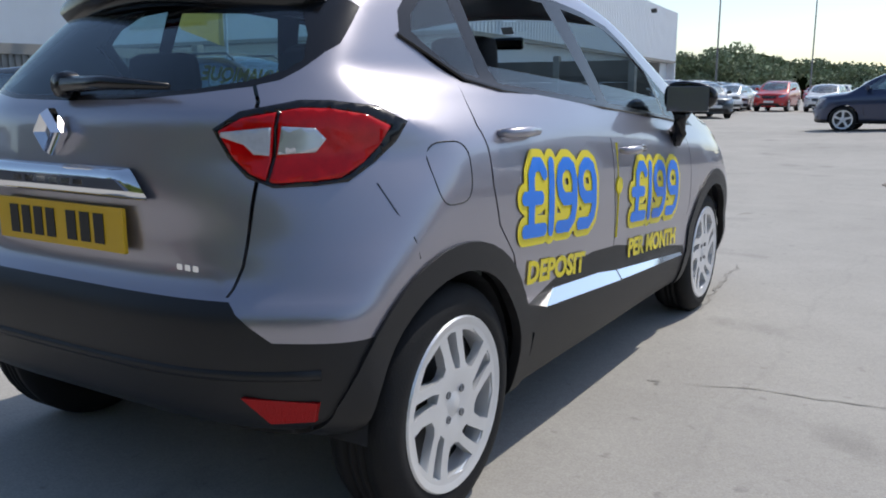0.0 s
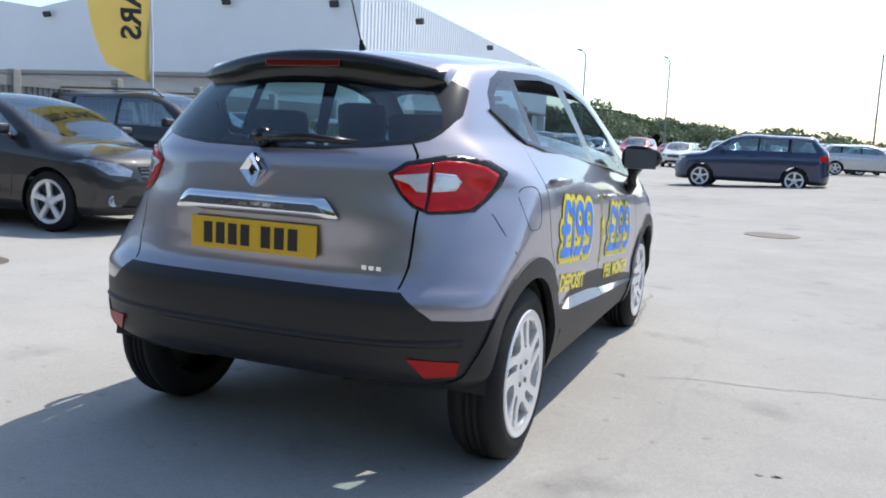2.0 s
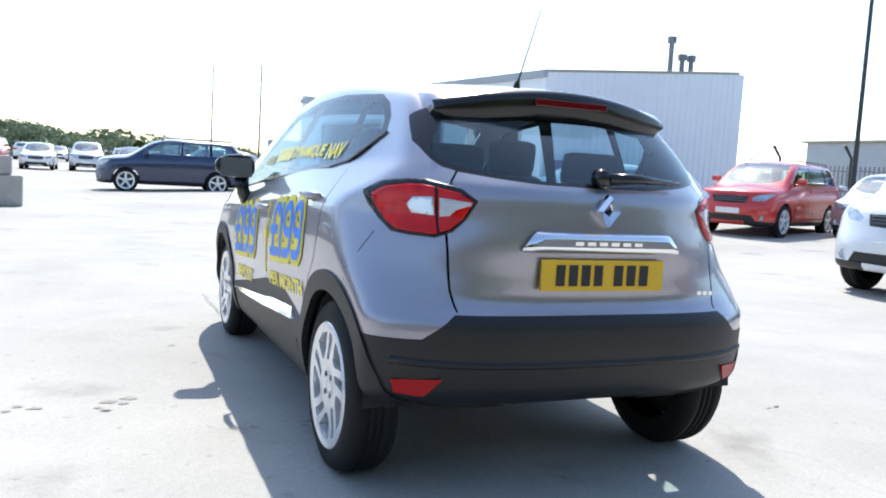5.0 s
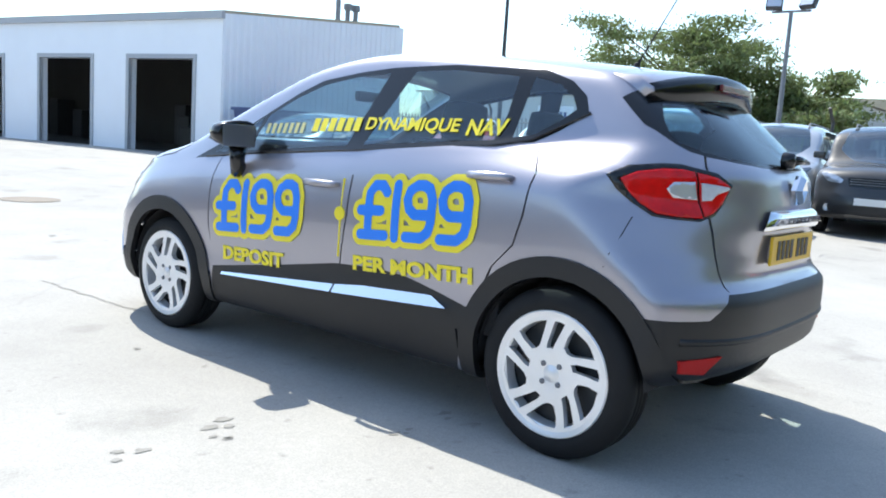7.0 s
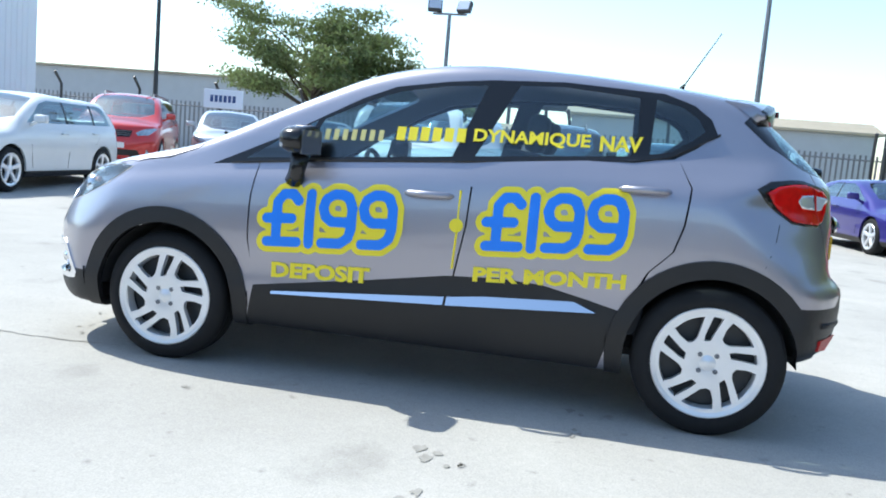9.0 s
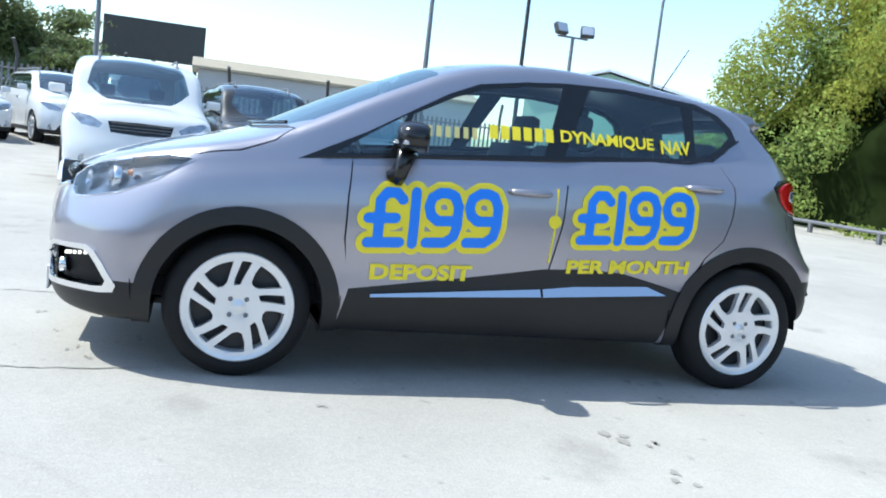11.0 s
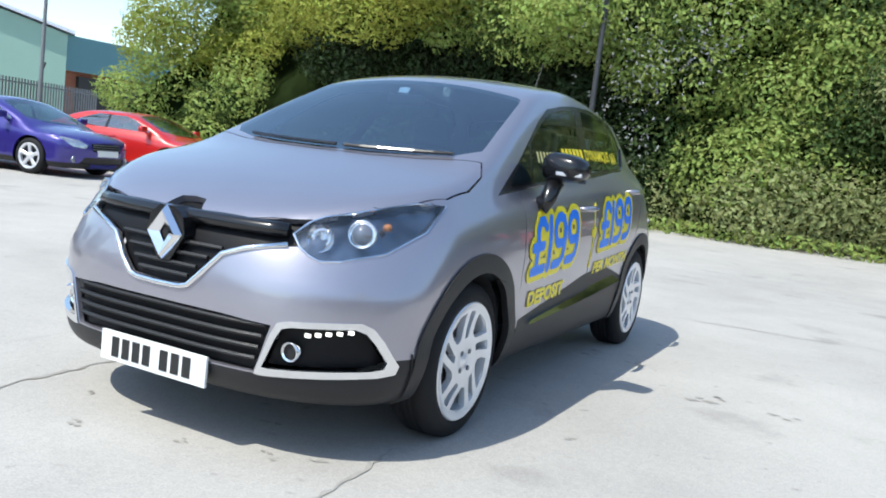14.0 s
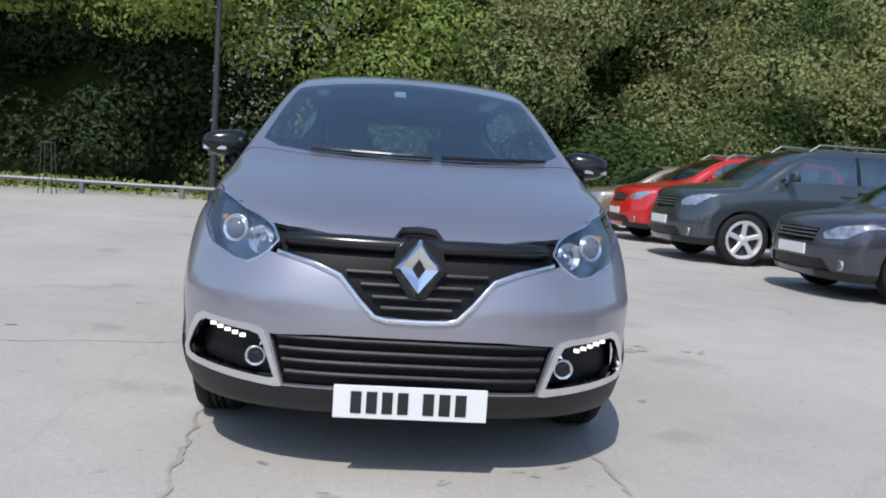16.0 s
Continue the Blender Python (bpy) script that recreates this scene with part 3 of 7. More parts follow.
def text_sheet(text, size, grow=0.0, shear=0.0, width=None, space=1.0):
    """Flat letters as a bmesh in the x-y plane, from x = 0; scaled to a width."""
    cu = bpy.data.curves.new("letters", "FONT")
    cu.body, cu.size, cu.offset, cu.shear, cu.resolution_u, cu.space_character = text, size, grow, shear, 3, space
    ob = new("letters", cu)
    bpy.context.view_layer.update()
    me = bpy.data.meshes.new_from_object(ob.evaluated_get(bpy.context.evaluated_depsgraph_get()))
    bpy.data.objects.remove(ob)
    bm = bmesh.new()
    bm.from_mesh(me)
    bpy.data.meshes.remove(me)
    bmesh.ops.remove_doubles(bm, verts=bm.verts, dist=1e-5)
    if width:
        xs = [v.co.x for v in bm.verts]
        k = width / (max(xs) - min(xs))
        x0 = min(xs)
        for v in bm.verts:
            v.co.x = (v.co.x - x0) * k
    return bm


def wrap_text(shape, text, side, y0, y1, z0, z1, mat, parent, name, lift=0.003, grow=0.0, rise=0.0, space=1.0, slope_from=None):
    """Letters laid on the flank of a body between y0 (first letter) and y1; rise: how much the line climbs to its end."""
    bm = text_sheet(text, 1.0, grow, 0.0, None, space)
    xs, ys = [v.co.x for v in bm.verts], [v.co.y for v in bm.verts]
    ax, bx, ay, by = (min(xs), max(xs), min(ys), max(ys))
    for v in bm.verts:
        k = (v.co.x - ax) / (bx - ax)
        v.co = Vector((0, y0 + (y1 - y0) * k, z0 + (z1 - z0) * (v.co.y - ay) / (by - ay) + rise * k))
    for z in np.arange(z0, z1 + abs(rise), 0.035):
        bmesh.ops.bisect_plane(bm, geom=bm.verts[:] + bm.edges[:] + bm.faces[:], plane_co=(0, 0, z), plane_no=(0, 0, 1))
    vs = list(bm.verts)
    q = shape.on([(side * 1.0, v.co.y, v.co.z) for v in vs], (-side, 0, 0), lift)
    for v, c in zip(vs, q):
        v.co = c
    bm.normal_update()
    if sum(f.normal.x for f in bm.faces) * side < 0:
        bmesh.ops.reverse_faces(bm, faces=bm.faces)
    return part(name, bm, mat, parent)


GLYPHS = {"£": ([[(0.80, 0.80), (0.66, 0.91), (0.44, 0.91), (0.30, 0.78), (0.30, 0.10)], [(0.08, 0.10), (0.80, 0.10)], [(0.06, 0.50), (0.66, 0.50)]], 0.92),
          "1": ([[(0.17, 0.08), (0.17, 0.92)]], 0.36),
          "9": ([[(0.12, 0.10), (0.55, 0.10), (0.74, 0.20), (0.80, 0.36), (0.80, 0.70), (0.70, 0.87), (0.54, 0.92), (0.36, 0.92), (0.18, 0.84), (0.12, 0.70), (0.18, 0.55), (0.34, 0.46), (0.80, 0.46)]], 0.94)}


def price_sheet(shape, text, side, y0, y1, z0, z1, rise, stroke, mat, parent, name, lift):
    """Broad block figures laid on the flank, drawn as strokes of one width."""
    segs, x = [], 0.0
    for ch in text:
        lines, wide = GLYPHS[ch]
        for ln in lines:
            segs += [((x + a[0], a[1]), (x + b[0], b[1])) for a, b in zip(ln, ln[1:])]
        x += wide
    total = x
    asp = abs(y1 - y0) / total / (z1 - z0)
    pad = 0.3
    nx, nz = 110, 50
    us, vs = np.linspace(-pad, total + pad, nx), np.linspace(-pad, 1 + pad, nz)
    U, V = np.meshgrid(us, vs, indexing="ij")
    dist = np.full(U.shape, 9.0)
    for (ax, ay), (bx, by) in segs:
        dx, dy = (bx - ax) * asp, by - ay
        px, py = (U - ax) * asp, V - ay
        k = np.clip((px * dx + py * dy) / (dx * dx + dy * dy), 0, 1)
        dist = np.minimum(dist, np.hypot(px - k * dx, py - k * dy))
    val = dist - stroke
    bm = bmesh.new()
    seen = {}

    def vert(u, v):
        key = (round(u, 5), round(v, 5))
        if key not in seen:
            seen[key] = bm.verts.new((0, y0 + (y1 - y0) * u / total, z0 + (z1 - z0) * v + rise * u / total))
        return seen[key]

    for i in range(nx - 1):
        for j in range(nz - 1):
            cs = [(i, j), (i + 1, j), (i + 1, j + 1), (i, j + 1)]
            out = []
            for (a, b), (c, d) in zip(cs, cs[1:] + cs[:1]):
                va, vb = val[a, b], val[c, d]
                if va < 0:
                    out.append((us[a], vs[b]))
                if (va < 0) != (vb < 0):
                    k = va / (va - vb)
                    out.append((us[a] + (us[c] - us[a]) * k, vs[b] + (vs[d] - vs[b]) * k))
            ring = []
            for p in out:
                v = vert(*p)
                if v not in ring:
                    ring.append(v)
            if len(ring) > 2:
                try:
                    bm.faces.new(ring)
                except ValueError:
                    pass
    vl = list(bm.verts)
    q = shape.on([(side, v.co.y, v.co.z) for v in vl], (-side, 0, 0), lift)
    for v, c in zip(vl, q):
        v.co = c
    bm.normal_update()
    if sum(f.normal.x for f in bm.faces) * side < 0:
        bmesh.ops.reverse_faces(bm, faces=bm.faces)
    return part(name, bm, mat, parent)

# ---- the grey crossover ----
HERO = Shape(
    top=[(-0.6, 1.40), (-0.35, 1.49), (-0.2, 1.515), (0.0, 1.543), (0.35, 1.578), (0.8, 1.603), (1.2, 1.605), (1.45, 1.58), (1.7, 1.522), (1.9, 1.44), (2.1, 1.35), (2.35, 1.226), (2.55, 1.128), (2.65, 1.092), (2.75, 1.064), (2.9, 1.024), (3.1, 0.966), (3.25, 0.91), (3.35, 0.862), (3.5, 0.78)],
    front=[(0.15, 3.34), (0.22, 3.41), (0.30, 3.45), (0.40, 3.46), (0.52, 3.465), (0.64, 3.455), (0.75, 3.43), (0.84, 3.395), (0.95, 3.32), (1.1, 3.2)],
    rear=[(0.2, 0.1), (0.30, -0.20), (0.34, -0.42), (0.375, -0.525), (0.41, -0.575), (0.47, -0.597), (0.52, -0.607), (0.62, -0.612), (0.685, -0.60), (0.72, -0.562), (0.80, -0.553), (0.95, -0.565), (1.05, -0.555), (1.13, -0.535), (1.18, -0.488), (1.28, -0.382), (1.38, -0.262), (1.45, -0.17), (1.6, 0.05)],
    plan=[(-0.7, 0.81), (-0.4, 0.842), (-0.1, 0.862), (0.2, 0.872), (0.6, 0.872), (1.3, 0.875), (2.0, 0.875), (2.5, 0.880), (2.8, 0.875), (3.0, 0.862), (3.2, 0.838), (3.5, 0.80)],
    below=[(0.0, 0.93), (0.1, 0.96), (0.22, 0.985), (0.38, 0.985), (0.5, 0.995), (0.65, 1.0), (0.8, 0.99), (0.9, 0.97), (1.0, 0.925)],
    above=[(0.0, 0.925), (0.08, 0.90), (0.25, 0.857), (0.5, 0.793), (0.75, 0.728), (0.9, 0.69), (1.0, 0.66), (1.3, 0.57)],
    shoulder=[(-0.7, 1.19), (-0.2, 1.18), (0.35, 1.165), (1.2, 1.10), (2.0, 1.02), (2.4, 0.985), (2.8, 0.93), (3.2, 0.86), (3.5, 0.80)],
    floor=0.22, crown=[(-1, 0.20), (0.2, 0.18), (0.8, 0.13), (1.2, 0.12), (1.7, 0.14), (2.0, 0.14), (2.35, 0.13), (2.7, 0.08), (3.0, 0.07), (3.6, 0.07)],
    nose=(0.70, 3.8), tail_low=(0.46, 4.2), taper=[(-0.7, 0.20), (-0.3, 0.16), (0.0, 0.125), (0.3, 0.08), (0.7, 0.025), (1.1, 0.0), (1.5, 0.0)], turn_in=(0.74, 1.02), sweep=0.8)


def build_hero():
    car = thing("crossover_car", (0, 0, 0), "grey-violet compact crossover with blue and yellow price stickers on its doors", "car")
    S = HERO
    bm = S.half(0.03)
    left = lambda c: c.x < -0.35
    P = {}
    # wheel housings
    for cy, cz in ((0.0, 0.335), (2.606, 0.322)):
        cut_out(bm, circle(cy, cz, 0.368, 180, 0) + [(cy + 0.368, 0.1), (cy - 0.368, 0.1)], "side", left).free()
        P["wheel_arch_trim", cy] = cut_out(bm, circle(cy, cz, 0.446, 180, 0) + [(cy + 0.455, 0.42), (cy + 0.43, 0.12), (cy - 0.43, 0.12), (cy - 0.446, 0.40)], "side", lambda c: c.x < -0.3)
    # side windows
    dlo = [(2.40, 0.995), (1.96, 1.040), (1.10, 1.112), (0.36, 1.187), (0.235, 1.197), (0.14, 1.252), (0.05, 1.325), (0.08, 1.39), (0.16, 1.45), (0.295, 1.495), (0.75, 1.514), (1.09, 1.50), (1.30, 1.478), (1.545, 1.437), (1.70, 1.37), (1.835, 1.294), (2.09, 1.147)]
    surround = cut_out(bm, dlo, "side", left)
    P["front_window"] = cut_out(surround, [(1.955, 1.062), (1.222, 1.128), (1.105, 1.472), (1.30, 1.455), (1.52, 1.415), (1.68, 1.352), (1.870, 1.255)], "side")
    P["quarter_light"] = cut_out(surround, [(2.23, 1.038), (1.985, 1.060), (1.905, 1.245), (2.06, 1.152)], "side")
    P["rear_window"] = cut_out(surround, [(1.115, 1.138), (0.42, 1.197), (0.40, 1.30), (0.405, 1.465), (0.75, 1.490), (0.955, 1.482)], "side")
    P["rear_quarter_light"] = cut_out(surround, [(0.34, 1.212), (0.255, 1.226), (0.16, 1.287), (0.105, 1.335), (0.135, 1.385), (0.21, 1.435), (0.33, 1.464)], "side")
    P["window_surround"] = surround
    # lamps
    tail = cut_out(bm, [(-0.004, 1.087), (0.06, 1.128), (0.20, 1.154), (0.27, 1.153), (0.388, 1.139), (0.465, 1.10), (0.43, 1.05), (0.375, 1.005), (0.305, 0.962), (0.228, 0.955), (0.129, 0.952), (0.07, 0.975), (0.03, 1.02)], "corner", lambda c: c.x < -0.3 and c.y < 0.3)
    lens = cut_out(tail, [(0.010, 1.082), (0.065, 1.112), (0.20, 1.135), (0.27, 1.133), (0.36, 1.118), (0.418, 1.09), (0.388, 1.045), (0.345, 1.005), (0.29, 0.973), (0.228, 0.967), (0.13, 0.964), (0.08, 0.984), (0.042, 1.022)], "corner")
    P["reversing_lamp"] = cut_out(lens, [(-0.490, 1.080), (-0.583, 1.091), (-0.583, 1.026), (-0.556, 1.029), (-0.536, 1.052), (-0.490, 1.070)], "front", remove=False)
    P["indicator_lens"] = cut_out(lens, [(-0.601, 1.093), (-0.655, 1.088), (-0.672, 1.062), (-0.658, 1.032), (-0.597, 1.028)], "front", remove=False)
    P["lamp_joint"] = cut_out(lens, [(-0.587, 1.2), (-0.595, 1.2), (-0.595, 0.9), (-0.587, 0.9)], "front")
    P["tail_lens"], P["tail_surround"] = lens, tail
    head_poly = [(-2.02, 0.808), (-2.00, 0.768), (-1.968, 0.742), (-1.932, 0.727), (-1.861, 0.733), (-1.70, 0.768), (-1.54, 0.85), (-1.445, 0.945), (-1.573, 0.948), (-1.781, 0.903), (-1.913, 0.874), (-1.97, 0.85)]
    P["headlamp"] = cut_out(bm, head_poly, "front_corner", lambda c: c.y > 2.6 and c.x < -0.3)
    # rear
    ahead = lambda c: c.y > 2.8
    behind = lambda c: c.y < 0.02
    wing = cut_out(bm, [(-0.47, 1.172), (-0.385, 1.186), (-0.338, 1.199), (-0.288, 1.226), (-0.22, 1.268), (-0.174, 1.29), (-0.11, 1.345), (-0.06, 1.389), (-0.105, 1.436), (-0.15, 1.468), (-0.9, 1.60), (-0.9, 1.172)], "side", lambda c: c.y < 0.1 and c.z > 1.12)
    rear_black = joined(cut_out(bm, [(0.05, 1.15), (-0.25, 1.155), (-0.40, 1.168), (-0.513, 1.184), (-0.57, 1.21), (-0.60, 1.26), (-0.58, 1.34), (-0.53, 1.42), (-0.3, 1.465), (0.05, 1.475)], "front", behind), wing)
    P["rear_screen"] = cut_out(rear_black, [(0.05, 1.163), (-0.25, 1.167), (-0.40, 1.180), (-0.50, 1.198), (-0.56, 1.226), (-0.575, 1.25), (-0.55, 1.31), (-0.50, 1.375), (-0.2, 1.392), (0.05, 1.395)], "front")
    P["rear_screen_surround"] = rear_black
    P["rear_bumper"] = cut_out(bm, [(0.05, 0.70), (-0.565, 0.70), (-0.675, 0.615), (-1.0, 0.605), (-1.0, 0.05), (0.05, 0.05)], "front", lambda c: c.y < -0.2)
    tg = [(0.05, 0.708), (-0.55, 0.708), (-0.566, 0.78), (-0.568, 1.05), (-0.54, 1.15), (-0.50, 1.205), (-0.40, 1.20), (0.05, 1.20)]
    P["tailgate"] = cut_out(bm, tg, "front", behind)
    cut_out(bm, [(u - 0.008 if u < 0 else u, v) for u, v in tg], "front", behind).free()
    # front
    P["grille"] = cut_out(bm, [(0.05, 0.885), (-0.06, 0.875), (-0.10, 0.825), (-0.30, 0.838), (-0.505, 0.862), (-0.505, 0.768), (-0.34, 0.745), (-0.26, 0.715), (-0.19, 0.635), (-0.14, 0.585), (0.05, 0.575)], "front", ahead)
    P["lower_grille"] = cut_out(bm, [(0.05, 0.512), (-0.30, 0.512), (-0.485, 0.50), (-0.435, 0.33), (0.05, 0.33)], "front", ahead)
    fog = [(-0.437, 0.325), (-0.485, 0.47), (-0.505, 0.512), (-0.54, 0.522), (-0.735, 0.534), (-0.765, 0.515), (-0.79, 0.468), (-0.822, 0.38), (-0.815, 0.35), (-0.78, 0.340), (-0.46, 0.322)]
    P["fog_frame"] = cut_out(bm, fog, "front", ahead)
    cx, cz = -0.635, 0.43
    P["fog_recess"] = cut_out(P["fog_frame"], [(cx + (u - cx) * 0.87, cz + 0.002 + (v - cz) * 0.76) for u, v in fog], "front")
    P["front_valance"] = cut_out(bm, [(0.05, 0.325), (-0.44, 0.325), (-0.80, 0.40), (-1.0, 0.40), (-1.0, 0.05), (0.05, 0.05)], "front", ahead)
    # windscreen and bonnet, drawn from above
    scr = [(0.05, 2.60), (-0.25, 2.575), (-0.45, 2.51), (-0.60, 2.43), (-0.68, 2.33), (-0.665, 2.22), (-0.635, 2.02), (-0.598, 1.80), (-0.585, 1.75), (-0.56, 1.73), (-0.25, 1.715), (0.05, 1.71)]
    P["windscreen"] = cut_out(bm, scr, "top", lambda c: c.z > 0.95)
    bon = [(0.05, 2.625), (-0.27, 2.60), (-0.48, 2.535), (-0.64, 2.455), (-0.72, 2.42), (-0.765, 2.50), (-0.785, 2.65), (-0.78, 2.82), (-0.725, 2.97), (-0.62, 3.15), (-0.50, 3.285), (-0.3, 3.355), (0.05, 3.385)]
    P["bonnet"] = cut_out(bm, bon, "top", lambda c: c.z > 0.8)
    cut_out(bm, [(u * 1.004 - 0.0015 if u < 0 else u, v + (0.003 if v > 2.9 else -0.008)) for u, v in bon], "top", lambda c: c.z > 0.8).free()
    # flanks
    P["side_cladding"] = cut_out(bm, [(2.13, 0.435), (1.6, 0.515), (1.19, 0.585), (0.95, 0.60), (0.75, 0.592), (0.55, 0.55), (0.40, 0.515), (0.50, 0.12), (2.2, 0.12)], "side", left)
    fd = [(2.15, 1.06), (2.165, 0.85), (2.165, 0.66), (2.12, 0.30), (1.185, 0.30), (1.18, 0.47), (1.12, 0.82), (1.105, 1.14)]
    rd = [(1.097, 1.14), (1.112, 0.82), (1.172, 0.47), (1.177, 0.30), (0.46, 0.30), (0.40, 0.50), (0.30, 0.70), (0.205, 0.80), (0.17, 0.92), (0.155, 1.08), (0.225, 1.23), (0.30, 1.25)]
    P["front_door"] = cut_out(bm, fd, "side", left)
    P["rear_door"] = cut_out(bm, rd, "side", left)
    cut_out(bm, [(2.158, 1.02), (2.173, 0.85), (2.173, 0.66), (2.12, 0.40), (0.40, 0.40), (0.293, 0.70), (0.197, 0.80), (0.162, 0.92), (0.147, 1.08), (0.217, 1.21), (1.1, 1.0)], "side", left).free()

    PANEL = {"front_door": GREY_PAINT, "rear_door": GREY_PAINT, "side_cladding": BLACK_PLASTIC, "window_surround": GLOSS_BLACK, "front_window": CAR_GLASS, "quarter_light": CAR_GLASS, "rear_window": CAR_GLASS,
             "rear_quarter_light": CAR_GLASS, "headlamp": LAMP_BOWL, "fog_frame": CHROME, "fog_recess": GRILLE_BLACK}
    CENTRE = {"rear_screen": REAR_GLASS, "rear_screen_surround": GLOSS_BLACK, "rear_bumper": BLACK_PLASTIC, "tailgate": GREY_PAINT, "grille": GRILLE_BLACK, "lower_grille": GRILLE_BLACK, "front_valance": BLACK_PLASTIC,
              "windscreen": SCREEN_GLASS, "bonnet": GREY_PAINT}
    LABELS = {"side_cladding": "matt black plastic sill cladding", "window_surround": "gloss black window surround", "fog_frame": "chrome fog lamp frame", "rear_bumper": "matt black plastic rear bumper",
              "grille": "black upper grille", "lower_grille": "black slatted lower grille"}
    made = {}
    for name, mat in PANEL.items():
        src = P[name]
        if name in ("fog_recess",):
            lifted(src, -0.05)
        if name == "headlamp":
            for other in (False, True):
                b = mirrored(src, False) if other else src.copy()
                made["headlamp_cover", other] = part("headlamp_cover", b, LAMP_COVER, car, "clear headlamp cover", True)
            lifted(src, -0.035)
            thicken(src, -0.04)
        if name == "fog_frame":
            lifted(src, 0.006)
        if name.endswith(("door", "cladding", "frame")):
            thicken(src, 0.02)
        for other in (False, True):
            b = mirrored(src, False) if other else src.copy()
            if other and name in ("front_window", "rear_window"):
                cut_y = 1.215 if name == "rear_window" else 1.175
                r = bmesh.ops.bisect_plane(b, geom=b.verts[:] + b.edges[:] + b.faces[:], plane_co=(0, 0.8 if name == "rear_window" else 1.5, cut_y), plane_no=(0, 0.08, 1), clear_outer=True)
            made[name, other] = part(name, b, mat, car, LABELS.get(name, "wound-down window glass" if other and name in ("front_window", "rear_window") else ""), smooth=name not in ("fog_frame",))
        src.free()
    for cy in (0.0, 2.606):
        src = P["wheel_arch_trim", cy]
        lifted(src, 0.009)
        thicken(src, 0.03)
        for b in (mirrored(src, False), src.copy()):
            part("wheel_arch_trim", b, BLACK_PLASTIC, car, "matt black plastic arch trim", smooth=True)
        src.free()
    for other in (False, True):
        lamp = None
        for name, mat, up in (("tail_surround", GLOSS_BLACK, 0.002), ("tail_lens", RED_LENS, 0.010), ("lamp_joint", GLOSS_BLACK, 0.004), ("reversing_lamp", WHITE_LENS, 0.0125), ("indicator_lens", CLEAR_LENS, 0.0125)):
            b = P[name].copy()
            rim = bmesh.ops.extrude_edge_only(b, edges=[e for e in b.edges if e.is_boundary])
            back = {v for v in rim["geom"] if isinstance(v, bmesh.types.BMVert)}
            for v in b.verts:
                v.co += Vector((-0.55, -0.83, 0)) * (up - ((0.004 if up > 0.012 else 0.03) if v in back else 0))
            b = mirrored(b, False) if other else b
            o = part("tail_lamp" if lamp is None else name, b, mat, lamp or car, {"tail_lens": "glossy red tail lamp lens", "reversing_lamp": "clear reversing lamp", "indicator_lens": "clear rear indicator lens"}.get(name, "black tail lamp surround" if lamp is None else ""), smooth=True)
            lamp = lamp or o
    for name, mat in CENTRE.items():
        src = P[name]
        if name in ("grille", "lower_grille"):
            lifted(src, -0.03)
        b = mirrored(src, True)
        if name in ("tailgate", "bonnet", "front_valance", "rear_bumper"):
            thicken(b, 0.025)
        made[name] = part(name, b, mat, car, LABELS.get(name, ""), smooth=True)
        src.free()
    shell = mirrored(bm, True)
    thicken(shell, 0.018)
    part("body", shell, GREY_PAINT, car, "grey-violet metallic body shell", smooth=True)
    bm.free()

    # wheels
    for y, z in ((0.0, 0.333), (2.606, 0.322)):
        for side in (-1, 1):
            wheel_parts(car, (side * 0.75, y, z - 0.003), side, z, 0.205, ALLOY, "twin", 0.236)
            b = bmesh.new()
            lathe(b, [(0.37, -0.12), (0.37, 0.10), (0.0, 0.10)], 28, pose(side * 0.70, y, z, 0, 0, 180 if side > 0 else 0))
            bmesh.ops.bisect_plane(b, geom=b.verts[:] + b.edges[:] + b.faces[:], plane_co=(0, 0, 0.34), plane_no=(0, 0, -1), clear_outer=True)
            part("wheel_housing", b, TRIM_DARK, car)
    # glossy strip on the sill cladding
    for side in (-1, 1):
        for pts in ([(2.03, 0.418), (1.19, 0.487), (1.19, 0.452), (2.03, 0.405)], [(1.178, 0.488), (0.70, 0.545), (0.60, 0.532), (0.50, 0.497), (1.178, 0.452)]):
            b = bmesh.new()
            n = 10
            up = [(y, z) for y, z in pts]
            slab(b, up, -0.004, 0.012, 0)
            for i in range(1, 24):
                bmesh.ops.bisect_plane(b, geom=b.verts[:] + b.edges[:] + b.faces[:], plane_co=(0, 0.5 + i * 0.07, 0), plane_no=(0, 1, 0))
            vs = list(b.verts)
            q = S.on([(side, v.co.y, v.co.z) for v in vs], (-side, 0, 0), 0.0)
            for v, c in zip(vs, q):
                v.co.x = c[0] + side * (v.co.x if v.co.x < 0 else 0.026 - 0.62 * (v.co.z - 0.405 - 0.06 * (2.03 - v.co.y)))
            bmesh.ops.recalc_face_normals(b, faces=b.faces)
            part("sill_strip", b, CHROME, car, "bright metal sill strip")
    # door handles, chrome window line
    for side in (-1, 1):
        for y0, y1, z in ((1.41, 1.19, 0.945), (0.455, 0.24, 1.052)):
            x = S.on([(side, (y0 + y1) / 2, z)], (-side, 0, 0), 0.0)[0][0]
            b = bmesh.new()
            tube(b, [(x - side * 0.004, y0, z), (x + side * 0.026, y0 - 0.02, z + 0.002), (x + side * 0.034, (y0 + y1) / 2, z + 0.004), (x + side * 0.026, y1 + 0.02, z + 0.004), (x - side * 0.004, y1, z + 0.004)], [0.010, 0.015, 0.017, 0.015, 0.010], 8)
            part("door_handle", b, GREY_PAINT, made["front_door" if y0 > 1 else "rear_door", side > 0], "body-coloured door handle with bright edge", True)
        b = bmesh.new()
